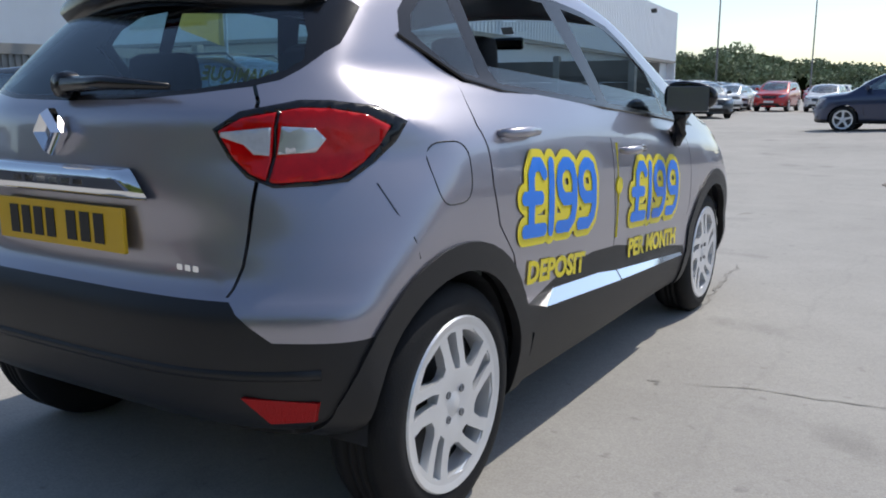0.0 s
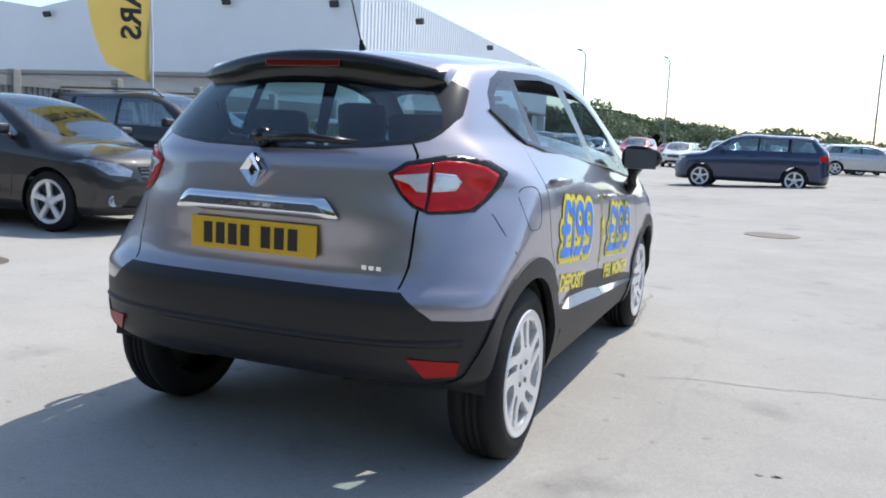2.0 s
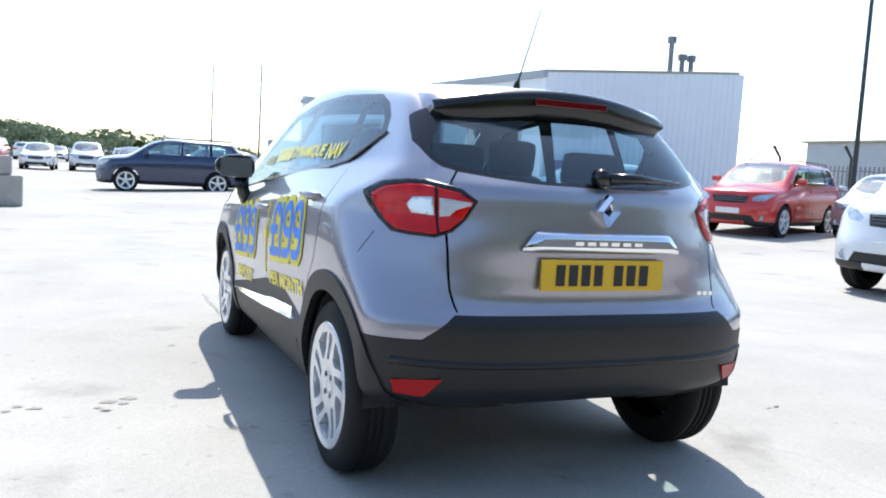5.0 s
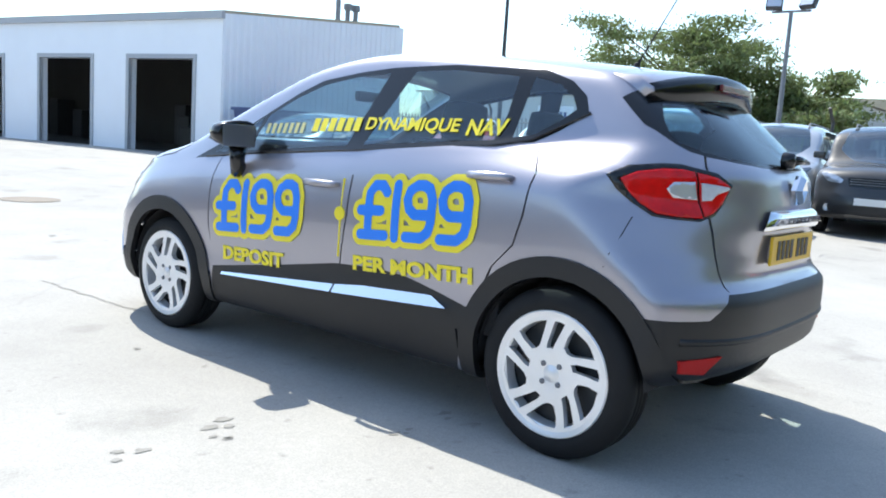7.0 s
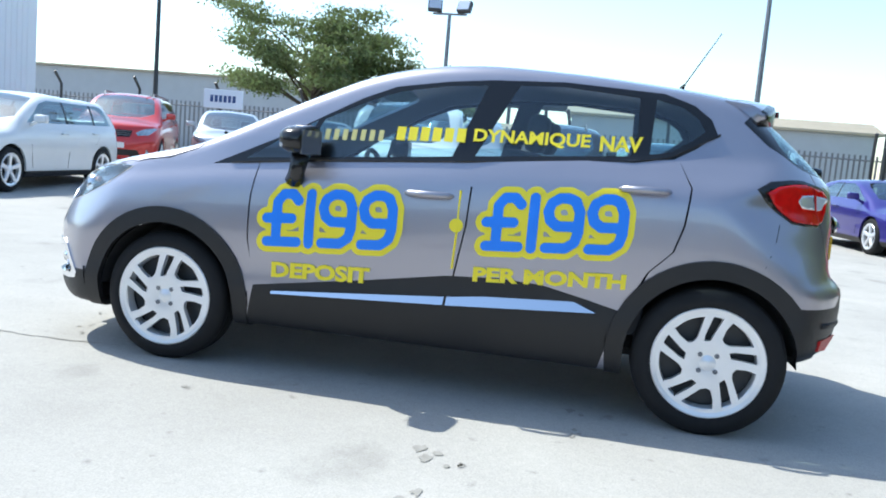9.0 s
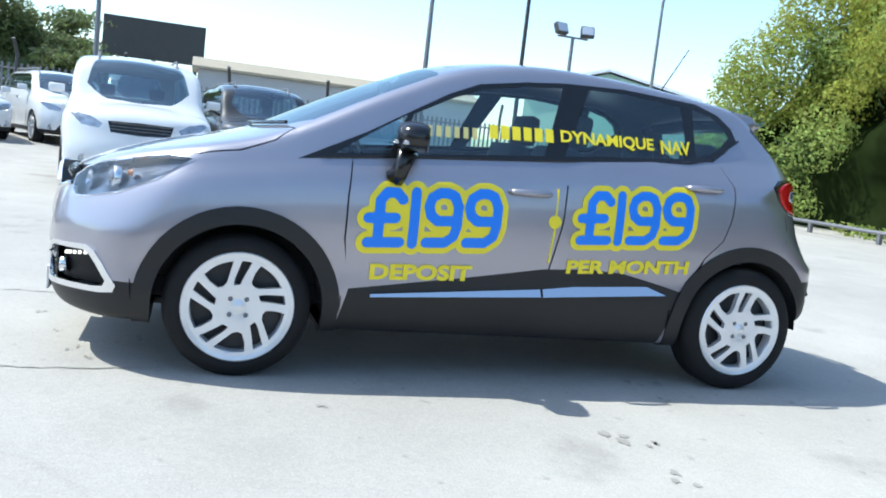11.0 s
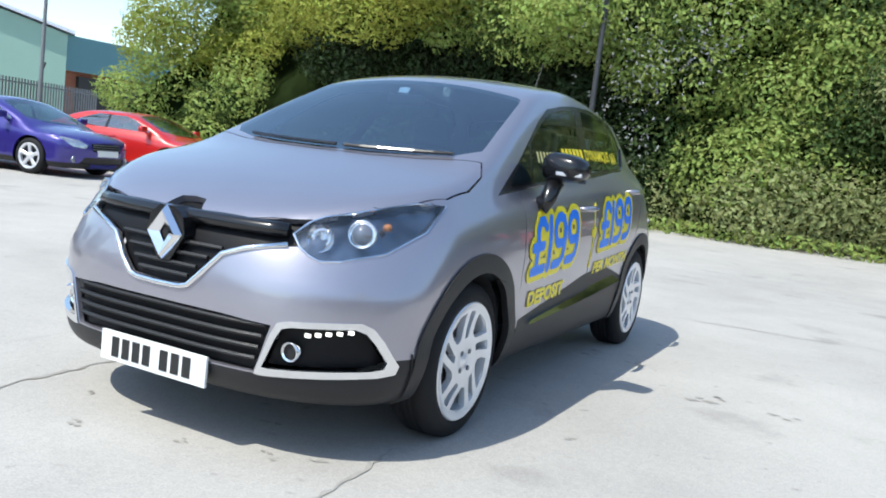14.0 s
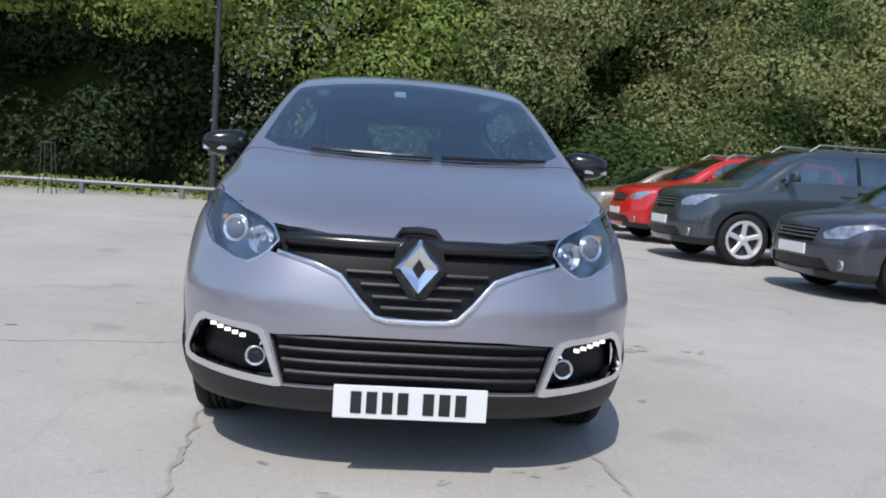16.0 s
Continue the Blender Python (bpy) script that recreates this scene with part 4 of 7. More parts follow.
        ys = [(2.3, 1.012), (1.91, 1.053), (1.15, 1.112), (0.40, 1.177), (0.25, 1.207), (0.04, 1.325)]
        tube(b, S.on([(side, y, z) for y, z in ys], (-side, 0, 0), 0.004), 0.006, 6)
        part("window_trim", b, GLOSS_BLACK, car, "thin black window line")
    # mirrors
    for side in (-1, 1):
        b = bmesh.new()
        bmesh.ops.create_uvsphere(b, u_segments=20, v_segments=14, radius=1.0)
        for v in b.verts:
            p = Vector([math.copysign(abs(c) ** 0.72, c) for c in v.co])
            v.co = Vector((0.115 * p.x, 0.085 * p.y if p.y > -0.55 else -0.047, 0.068 * p.z * (1 - 0.18 * side * p.x)))
        bmesh.ops.transform(b, matrix=pose(side * 0.925, 1.905, 1.145, 0, 0, side * 8), verts=b.verts)
        m = part("door_mirror", b, GLOSS_BLACK, car, "gloss black door mirror", True)
        b = bmesh.new()
        tube(b, [(side * 0.835, 1.96, 0.955), (side * 0.865, 1.945, 0.99), (side * 0.885, 1.92, 1.08)], [0.05, 0.040, 0.046], 10)
        part("mirror_stalk", b, GLOSS_BLACK, m, smooth=True)
        b = bmesh.new()
        box(b, (-0.06, -0.008, -0.009), (0.06, 0.008, 0.009), 0.004, pose(side * 0.965, 1.977, 1.118, 0, 0, side * -12))
        part("side_repeater", b, CLEAR_LENS, m, "clear indicator lens")
        b = bmesh.new()
        box(b, (-0.09, -0.004, -0.055), (0.09, 0.004, 0.055), 0.003, pose(side * 0.925, 1.857, 1.137, 0, 0, side * 8))
        part("mirror_glass", b, PROJECTOR, m)
    # spoiler, brake lamp, aerial, wiper
    b = bmesh.new()
    rows = []
    for x in np.linspace(-0.53, 0.53, 25):
        k = (x / 0.53) ** 2
        e = 1 - k**4
        prof = [(0.02, 1.540 - 0.052 * k), (-0.10, 1.535 - 0.062 * k), (-0.225 + 0.09 * k, 1.521 - 0.072 * k), (-0.262 + 0.105 * k, 1.510 - 0.074 * k), (-0.272 + 0.11 * k, 1.492 - 0.074 * k),
                (-0.268 + 0.11 * k, 1.492 - 0.074 * k - 0.070 * e), (-0.25 + 0.11 * k, 1.485 - 0.074 * k - 0.082 * e), (-0.19 + 0.09 * k, 1.45 - 0.07 * k - 0.045 * e)]
        rows.append([b.verts.new((x, y, z)) for y, z in prof])
    for r, q in zip(rows, rows[1:]):
        for i in range(7):
            b.faces.new((r[i], q[i], q[i + 1], r[i + 1])).material_index = 0 if i < 2 else 1
    for r in (rows[0], rows[-1]):
        b.faces.new(r)
    bmesh.ops.recalc_face_normals(b, faces=b.faces)
    sp = part("roof_spoiler", b, [GREY_PAINT, GLOSS_BLACK], car, "roof spoiler with a black rear lip", True)
    b = bmesh.new()
    box(b, (-0.16, -0.281, 1.452), (0.16, -0.266, 1.480), 0.004)
    part("high_brake_lamp", b, DARK_RED, sp, "dark red brake lamp")
    b = bmesh.new()
    tube(b, [(0, 0.20, 1.545), (0, 0.185, 1.585), (0, 0.175, 1.60)], [0.02, 0.012, 0.008], 10)
    tube(b, [(0, 0.175, 1.60), (0, 0.02, 1.87)], [0.004, 0.0025], 6)
    part("aerial", b, BLACK_PLASTIC, car, "black whip aerial")
    b = bmesh.new()
    tube(b, [(0.02, -0.535, 1.19), (0.16, -0.525, 1.195), (0.36, -0.50, 1.185)], [0.022, 0.018, 0.007], 8)
    lathe(b, [(0, 0.03), (0.03, 0.025), (0.035, 0.0), (0.035, -0.02)], 16, pose(0.0, -0.52, 1.19, 0, 0, -90))
    part("rear_wiper", b, GLOSS_BLACK, car, smooth=True)
    # front wipers
    for x0, x1 in ((0.45, -0.08), (-0.12, -0.60)):
        b = bmesh.new()
        pts = [(x0 + (x1 - x0) * k, 2.575 - 0.36 * (x0 + (x1 - x0) * k) ** 2) for k in np.linspace(0, 1, 7)]
        q = S.on([(x, y, 1.6) for x, y in pts], (0, 0, -1), 0.014)
        tube(b, q, 0.009, 6)
        part("wiper", b, GLOSS_BLACK, car)
    # rear strip, badge, plates
    b = bmesh.new()
    rows = []
    for a in np.linspace(0, math.pi, 9):
        rows.append([b.verts.new((s * (0.345 - 0.06 * (1 - math.cos(a)) / 2 - 0.012 * abs(math.cos(a)) ** 6), -0.56 - 0.034 * math.sin(a) ** 0.7 * (1 - 0.75 * abs(s) ** 14), 0.957 - 0.038 * math.cos(a))) for s in np.linspace(-1, 1, 25)])
    for r, s in zip(rows, rows[1:]):
        for i in range(24):
            b.faces.new((r[i], r[i + 1], s[i + 1], s[i]))
    strip = part("tailgate_strip", b, CHROME, car, "chrome strip above the rear plate", True)
    b = bmesh.new()
    slab(b, [(-0.30, 0.944), (-0.26, 0.970), (0.26, 0.970), (0.30, 0.944)], -0.5965, -0.58, 1)
    part("strip_inlay", b, PROJECTOR, strip, "dark mirror inlay")
    bars(strip, (0, -0.597, 0.957), (1, 0, 0), (0, 0.0, 1), (0, -1, 0), 0.30, 0.013, CHROME, 6)
    for y, face, z, h, tilt in ((-0.578, -1, 1.074, 0.118, 0), (3.452, 1, 0.748, 0.204, 0)):
        b = bmesh.new()
        for s0, s1, d in ((1.0, 0.55, 0.012), ):
            out = [(0, h / 2), (h * 0.40, 0), (0, -h / 2), (-h * 0.40, 0)]
            inn = [(0, h * 0.17), (h * 0.11, 0), (0, -h * 0.17), (-h * 0.11, 0)]
            mid = [(u * 0.78, v * 0.78) for u, v in out]
            va = [b.verts.new((u, y, z + v)) for u, v in out]
            vm = [b.verts.new((u, y + face * 0.022, z + v)) for u, v in mid]
            vi = [b.verts.new((u, y + face * 0.004, z + v)) for u, v in inn]
            vb = [b.verts.new((u, y - face * 0.02, z + v)) for u, v in out]
            for k in range(4):
                n = (k + 1) % 4
                b.faces.new((va[k], va[n], vm[n], vm[k]))
                b.faces.new((vm[k], vm[n], vi[n], vi[k]))
                b.faces.new((vb[k], vb[n], va[n], va[k]))
        bmesh.ops.recalc_face_normals(b, faces=b.faces)
        part("badge", b, CHROME, car, "chrome diamond badge")
    for y, z, face, mat in ((-0.574, 0.842, -1, PLATE_YELLOW), (3.462, 0.291, 1, PLATE_WHITE)):
        b = bmesh.new()
        box(b, (-0.26, y - 0.006, z - 0.056), (0.26, y + 0.006, z + 0.056), 0.003)
        plate = part("number_plate", b, mat, car, "rear yellow number plate" if face < 0 else "front white number plate")
        bars(plate, (-face * -0.105, y + face * 0.007, z), (-face, 0, 0), (0, 0, 1), (0, face, 0), 0.21, 0.075, INK, 4)
        bars(plate, (-face * 0.115, y + face * 0.007, z), (-face, 0, 0), (0, 0, 1), (0, face, 0), 0.165, 0.075, INK, 3)
        b = bmesh.new()
        box(b, (-0.22, y - face * 0.07 - 0.03, z - 0.045), (0.22, y - face * 0.004, z + 0.045), 0.005)
        part("plate_holder", b, BLACK_PLASTIC if face > 0 else GREY_PAINT, car)
    # raised edge across the rear bumper
    b = bmesh.new()
    xs = np.linspace(-0.76, 0.76, 31)
    tube(b, S.on([(x, -1.2, 0.525 + 0.012 * (x / 0.76) ** 2) for x in xs], (0, 1, 0), -0.008), 0.016, 8)
    part("bumper_moulding", b, BLACK_PLASTIC, made["rear_bumper"], "", True)
    # reflectors
    for side in (-1, 1):
        b = bmesh.new()
        pts = [(side * x, z) for x, z in ((0.602, 0.480), (0.755, 0.468), (0.742, 0.420), (0.652, 0.412))]
        slab(b, pts, -0.012, 0.012, 1)
        vs = list(b.verts)
        q = S.on([(v.co.x, -1.0, v.co.z) for v in vs], (0, 1, 0), 0.0)
        for v, c in zip(vs, q):
            v.co.y = c[1] + v.co.y
        bmesh.ops.recalc_face_normals(b, faces=b.faces)
        part("rear_reflector", b, REFLECTOR_RED, car, "red rear reflector")
        # headlamp lenses, fog lamp, day lamps
        for x, z, r in ((0.648, 0.826, 0.046), (0.545, 0.80, 0.050)):
            c = S.on([(side * x, 4.2, z)], (0, -1, 0), -0.03)[0]
            b = bmesh.new()
            lathe(b, [(r + 0.006, -0.02), (r + 0.006, 0.008), (r, 0.010), (r - 0.004, 0.0), (r * 0.8, 0.008), (r * 0.45, 0.018), (0, 0.022)] if r < 0.048 else [(r, 0.004), (r * 0.62, -0.012), (r * 0.55, -0.004), (r * 0.3, -0.02), (0.006, -0.012), (0, -0.008)], 24 if r < 0.048 else 11, look(Vector(c), Vector(c) - Vector((side * 0.35, 0.9, 0.15))) @ pose(0, 0, 0, 0, -90, 0) @ pose(0, 0, 0, 0, 0, 0))
            o = part("headlamp_projector" if r < 0.048 else "main_beam_bowl", b, [BRUSHED, PROJECTOR], made["headlamp", side > 0], "" if r < 0.048 else "faceted chrome main beam bowl", smooth=r < 0.048)
            for f in o.data.polygons:
                f.material_index = 1 if (f.center - Vector(c)).length < r * 0.72 and r < 0.048 else 0
        c = S.on([(side * 0.535, 4.2, 0.41)], (0, -1, 0), -0.035)[0]
        b = bmesh.new()
        lathe(b, [(0.036, -0.01), (0.036, 0.012), (0.031, 0.014), (0.028, 0.006), (0.015, 0.012), (0.0, 0.014)], 18, pose(*c, 0, 0, 90))
        o = part("fog_lamp", b, [BRUSHED, GLOSS_BLACK], made["fog_recess", side > 0], smooth=True)
        for f in o.data.polygons:
            f.material_index = 1 if math.hypot(f.center.x - c[0], f.center.z - c[2]) < 0.027 else 0
        for k in range(5):
            c = S.on([(side * (0.585 + 0.029 * k), 4.2, 0.474 + 0.005 * k)], (0, -1, 0), -0.03)[0]
            b = bmesh.new()
            box(b, (-0.010, -0.006, -0.0065), (0.010, 0.006, 0.0065), 0.003, pose(*c))
            part("day_lamp", b, DAY_LAMP, made["fog_recess", side > 0])
    # bright line round each headlamp, amber corner lens
    U, W = Vector((-0.7071, -0.7071, 0)), Vector((0.7071, -0.7071, 0))
    edge = S.on([U * u + Vector((0, 0, z)) - W * 1.9 for u, z in head_poly + head_poly[:1]], W, 0.001)
    for side in (-1, 1):
        b = bmesh.new()
        tube(b, [Vector((-side * p[0], p[1], p[2])) for p in edge], 0.0045, 6)
        part("headlamp_edge", b, CHROME, made["headlamp", side > 0], "thin bright edge")
        c = S.on([(side * 0.70, 4.2, 0.855)], (0, -1, 0), -0.02)[0]
        b = bmesh.new()
        lathe(b, [(0.016, -0.01), (0.013, 0.008), (0, 0.014)], 12, pose(*c, 0, 0, 90))
        part("amber_lens", b, AMBER, made["headlamp", side > 0], "amber indicator lens", True)
    # grille bars and chrome lip
    for z, w in ((0.495, 0.46), (0.455, 0.45), (0.415, 0.44), (0.375, 0.43)):
        b = bmesh.new()
        q = S.on([(x, 4.2, z) for x in np.linspace(-w, w, 15)], (0, -1, 0), 0.0)
        tube(b, [Vector(c) + Vector((0, -0.012, 0)) for c in q], 0.008, 6)
        part("grille_bar", b, BLACK_PLASTIC, made["lower_grille"])
    for z, w in ((0.725, 0.24), (0.685, 0.19), (0.645, 0.15), (0.61, 0.12)):
        b = bmesh.new()
        q = S.on([(x, 4.2, z) for x in np.linspace(-w, w, 9)], (0, -1, 0), 0.0)
        tube(b, [Vector(c) + Vector((0, -0.014, 0)) for c in q], 0.008, 6)
        part("grille_bar", b, BLACK_PLASTIC, made["grille"])
    b = bmesh.new()
    lip = [(-0.475, 0.772), (-0.34, 0.742), (-0.26, 0.712), (-0.19, 0.632), (-0.14, 0.582), (-0.10, 0.572), (0, 0.570)]
    lip = lip + [(-x, z) for x, z in lip[-2::-1]]
    tube(b, S.on([(x, 4.2, z) for x, z in lip], (0, -1, 0), 0.004), 0.011, 8)
    part("grille_lip", b, CHROME, car, "chrome lip under the upper grille", True)
    b = bmesh.new()
    q = S.on([(x, 4.2, 0.815) for x in np.linspace(-0.45, 0.45, 15)], (0, -1, 0), 0.0)
    tube(b, [Vector(c) + Vector((0, -0.012, 0)) for c in q], 0.028, 8)
    part("grille_bar", b, GLOSS_BLACK, made["grille"], "", True)
    b = bmesh.new()
    slab(b, [(-0.078, 0.812), (-0.034, 0.846), (0.034, 0.846), (0.078, 0.812), (0.092, 0.748), (0.03, 0.65), (-0.03, 0.65), (-0.092, 0.748)], 3.36, 3.45, 1)
    part("badge_plinth", b, GLOSS_BLACK, car)
    # fuel flap outline on the right flank, small mark on the tailgate
    b = bmesh.new()
    ring = [(-0.02 + 0.075 * math.copysign(abs(math.cos(a)) ** 0.6, math.cos(a)), 0.966 + 0.08 * math.copysign(abs(math.sin(a)) ** 0.6, math.sin(a))) for a in np.linspace(0, 2 * math.pi, 28)]
    tube(b, S.on([(1.0, y, z) for y, z in ring], (-1, 0, 0), -0.001), 0.0025, 5)
    part("fuel_flap_joint", b, INK, car)
    for side in (-1, 1):
        b = bmesh.new()
        tube(b, S.on([(side, y, z) for y, z in ((-0.235, 0.955), (-0.222, 0.89), (-0.20, 0.82), (-0.185, 0.77))], (-side, 0, 0), -0.001), 0.0025, 5)
        part("bumper_joint", b, INK, car)
    bars(car, (0.47, -0.571, 0.775), (1, 0, 0), (0, 0, 1), (0, -1, 0), 0.08, 0.014, CHROME, 3)
    # stickers
    for side, words in ((-1, ("DEPOSIT", "PER MONTH")), (1, ("DEPOSIT", "PER MONTH"))):
        if side < 0:
            spots = [(2.085, 1.43, 0.625, 0.905, 0.045), (1.035, 0.395, 0.715, 0.985, 0.045)]
            lows = [(2.04, 1.55, 0.482, 0.558, 0.022), (1.065, 0.385, 0.572, 0.642, 0.040)]
        else:
            spots = [(0.335, 0.925, 0.735, 0.985, -0.045), (1.30, 1.95, 0.655, 0.905, -0.045)]
            lows = [(0.395, 0.86, 0.585, 0.662, -0.045), (1.32, 1.98, 0.512, 0.592, -0.046)]
        for (a, b2, z0, z1, rise), (la, lb, lz0, lz1, lr), w in zip(spots, lows, words):
            d = -1 if a > b2 else 1
            panel = made["front_door" if max(a, b2) > 1.2 else "rear_door", side > 0]
            price_sheet(S, "£199", side, a, b2, z0, z1, rise, 0.185, STICKER_YELLOW, panel, "sticker_border", 0.004)
            price_sheet(S, "£199", side, a, b2, z0, z1, rise, 0.085, STICKER_BLUE, panel, "price_sticker", 0.0065)
            wrap_text(S, w, side, la, lb, lz0, lz1, STICKER_YELLOW, panel, "sticker_word", 0.005, 0.045, lr)
            b = bmesh.new()
        ys = [(1.155, 0.98), (1.155, 0.80), (1.165, 0.62)]
        tube(b, S.on([(side, y, z) for y, z in ys], (-side, 0, 0), 0.001), 0.006, 5)
        c = S.on([(side, 1.16, 0.82)], (-side, 0, 0), 0.0)[0]
        lathe(b, [(0.032, -0.003), (0.032, 0.005), (0.0, 0.005)], 18, pose(*c) @ Matrix.Diagonal((side, 1, 1, 1)))
        part("ampersand_sticker", b, STICKER_YELLOW, made["front_door", side > 0])
    for word, y0, y1, z, up, n in (("DYNAMIQUE", 1.135, 0.605, 1.195, 0.014, 0), ("NAV", 0.562, 0.375, 1.207, 0.010, 0)):
        wrap_text(S, word, -1, y0, y1, z, z + 0.070, STICKER_YELLOW, made["rear_window", False], "window_word", 0.007, 0.03, up)
    for y0, y1, z, h, n, w, mat in ((1.865, 1.555, 1.182, 0.052, 7, 0.55, STICKER_PALE), (1.51, 1.165, 1.214, 0.064, 6, 0.72, STICKER_YELLOW)):
        for k in range(n):
            ym = y0 + (y1 - y0) * (k + 0.5) / n
            zm = z + 0.016 * (k + 0.5) / n
            b = bmesh.new()
            hw = (y0 - y1) / n * w / 2
            vs = S.on([(-1, ym + a * hw, zm + c * h / 2) for a, c in ((1, -1), (-1, -1), (-1, 0), (-1, 1), (1, 1), (1, 0))], (1, 0, 0), 0.006)
            b.faces.new([b.verts.new(v) for v in vs])
            part("window_mark", b, mat, made["front_window", False])
    # underside, cabin
    b = bmesh.new()
    box(b, (-0.62, -0.15, 0.30), (0.62, 3.2, 0.40), 0.03)
    box(b, (-0.80, 0.42, 0.25), (0.80, 2.2, 0.35), 0.03)
    part("underbody", b, TRIM_DARK, car)
    b = bmesh.new()
    box(b, (-0.70, 2.0, 0.75), (0.70, 2.5, 1.03), 0.08)
    part("dashboard", b, TRIM_DARK, car, "dark grey dashboard", True)
    b = bmesh.new()
    ring = [(0.36 + 0.18 * math.cos(a), 1.90 + 0.06 * math.sin(a), 0.95 + 0.17 * math.sin(a)) for a in np.linspace(0, 2 * math.pi, 25)]
    tube(b, ring, 0.016, 6)
    tube(b, [(0.20, 1.9, 0.95), (0.52, 1.9, 0.95)], 0.02, 6)
    part("steering_wheel", b, TRIM_DARK, car)
    for x, y in ((-0.36, 1.25), (0.36, 1.25)):
        b = bmesh.new()
        box(b, (-0.24, -0.22, 0.0), (0.24, 0.28, 0.16), 0.06, pose(x, y + 0.1, 0.48))
        box(b, (-0.23, -0.06, 0.0), (0.23, 0.08, 0.62), 0.05, pose(x, y - 0.16, 0.58, 14))
        seat = part("front_seat", b, TRIM_DARK, car, "", True)
        b = bmesh.new()
        box(b, (-0.13, -0.05, 0.0), (0.13, 0.05, 0.19), 0.045, pose(x, y - 0.36, 1.18, 8))
        part("headrest", b, TRIM_DARK, seat, "", True)
    b = bmesh.new()
    box(b, (-0.62, 0.25, 0.48), (0.62, 0.72, 0.64), 0.06)
    box(b, (-0.60, -0.06, 0.0), (0.60, 0.08, 0.55), 0.05, pose(0, 0.25, 0.60, 16))
    bench = part("rear_bench", b, TRIM_DARK, car, "", True)
    for x in (-0.34, 0.34):
        b = bmesh.new()
        box(b, (-0.14, -0.045, 0.0), (0.14, 0.045, 0.15), 0.04, pose(x, 0.09, 1.15, 8))
        part("headrest", b, TRIM_DARK, bench, "", True)
    b = bmesh.new()
    box(b, (-0.52, -0.36, 1.06), (0.52, 0.02, 1.10), 0.01)
    part("parcel_shelf", b, TRIM_DARK, car)
    for side in (-1, 1):
        b = bmesh.new()
        box(b, (side * 0.775 - 0.02, 0.3, 0.4), (side * 0.775 + 0.02, 2.2, 1.0), 0.01)
        part("door_card", b, TRIM_DARK, car)
    b = bmesh.new()
    box(b, (-0.11, 1.86, 1.37), (0.11, 1.89, 1.43), 0.015)
    part("cabin_mirror", b, GLOSS_BLACK, car)
    b = bmesh.new()
    box(b, (-0.03, 0.0, -0.02), (0.03, 0.004, 0.02), 0.002, pose(0.06, 1.80, 1.455, 40))
    part("toll_tag", b, SIGN_WHITE, car)
    return car


# ---- parked cars ----
def family(kind):
    """Body sheets for the parked cars, by kind of car; front to +y, rear axle at 0."""
    wb, ln, h, w, nose, hood, base = {
        "hatch": (2.60, 4.25, 1.48, 0.87, 0.86, 0.98, 0.0), "suv": (2.66, 4.45, 1.66, 0.90, 0.86, 1.12, 0.05),
        "offroad": (2.78, 4.60, 1.86, 0.95, 0.80, 1.22, 0.10), "coupe": (2.65, 4.50, 1.32, 0.92, 0.92, 0.88, -0.03)}[kind]
    f = wb + nose
    r = f - ln
    boxy = kind == "offroad"
    roof0, roof1 = (r + 0.35, wb - 1.0) if kind != "coupe" else (r + 1.35, wb - 1.05)
    cowl = wb - 0.05 if not boxy else wb + 0.05
    roof1 = roof1 + (0.30 if boxy else 0.0)
    top = [(r - 0.2, h - 0.22 if kind != "coupe" else hood), (roof0 - 0.25 if kind != "coupe" else r + 0.3, h - 0.07 if kind != "coupe" else hood + 0.06), (roof0, h - 0.035), ((roof0 + roof1) / 2, h), (roof1, h - 0.03), (roof1 + 0.22, h - 0.10), (cowl - 0.12, hood + 0.07), (cowl, hood + 0.01), (cowl + 0.2, hood - 0.02), (f - 0.3, hood - 0.09), (f - 0.1, hood - 0.16), (f + 0.1, hood - 0.28)]
    front = [(0.1, f - 0.16), (0.25, f - 0.05), (0.45, f), (0.65, f - 0.01), (0.8, f - 0.06), (1.0, f - 0.12), (1.3, f - 0.4)]
    lean = 0.08 if boxy else 0.30
    rear = [(0.1, r + 0.16), (0.3, r + 0.04), (0.5, r), (0.7, r + 0.02), (hood, r + 0.06), (hood + 0.12, r + 0.11), (h - 0.1, r + 0.11 + lean), (h + 0.2, r + 0.2 + lean)]
    plan = [(r - 0.1, w * 0.90), (r + 0.4, w * 0.97), (0.5, w), (wb - 0.4, w), (wb + 0.3, w * 0.985), (f + 0.1, w * 0.90)]
    below = [(0.0, 0.93), (0.12, 0.975), (0.35, 0.985), (0.6, 1.0), (0.8, 0.99), (0.92, 0.965), (1.0, 0.925)]
    above = [(0.0, 0.925), (0.1, 0.90), (0.5, 0.83 if not boxy else 0.88), (0.85, 0.73 if not boxy else 0.82), (1.0, 0.66 if not boxy else 0.76), (1.3, 0.5)]
    sh = [(r - 0.1, hood + 0.06), (wb - 0.6, hood - 0.02), (wb, hood - 0.06), (f + 0.1, hood - 0.22)]
    s = Shape(top, front, rear, plan, below, above, sh, floor=0.2 + base, crown=0.12, nose=(0.34 if boxy else 0.5, 3.0), tail=(0.4, 4.0), tail_low=(0.4, 4.0))
    return s, dict(wb=wb, f=f, r=r, h=h, w=w, hood=hood, roof0=roof0, roof1=roof1, cowl=cowl, base=base, boxy=boxy)


FAMILIES = {}


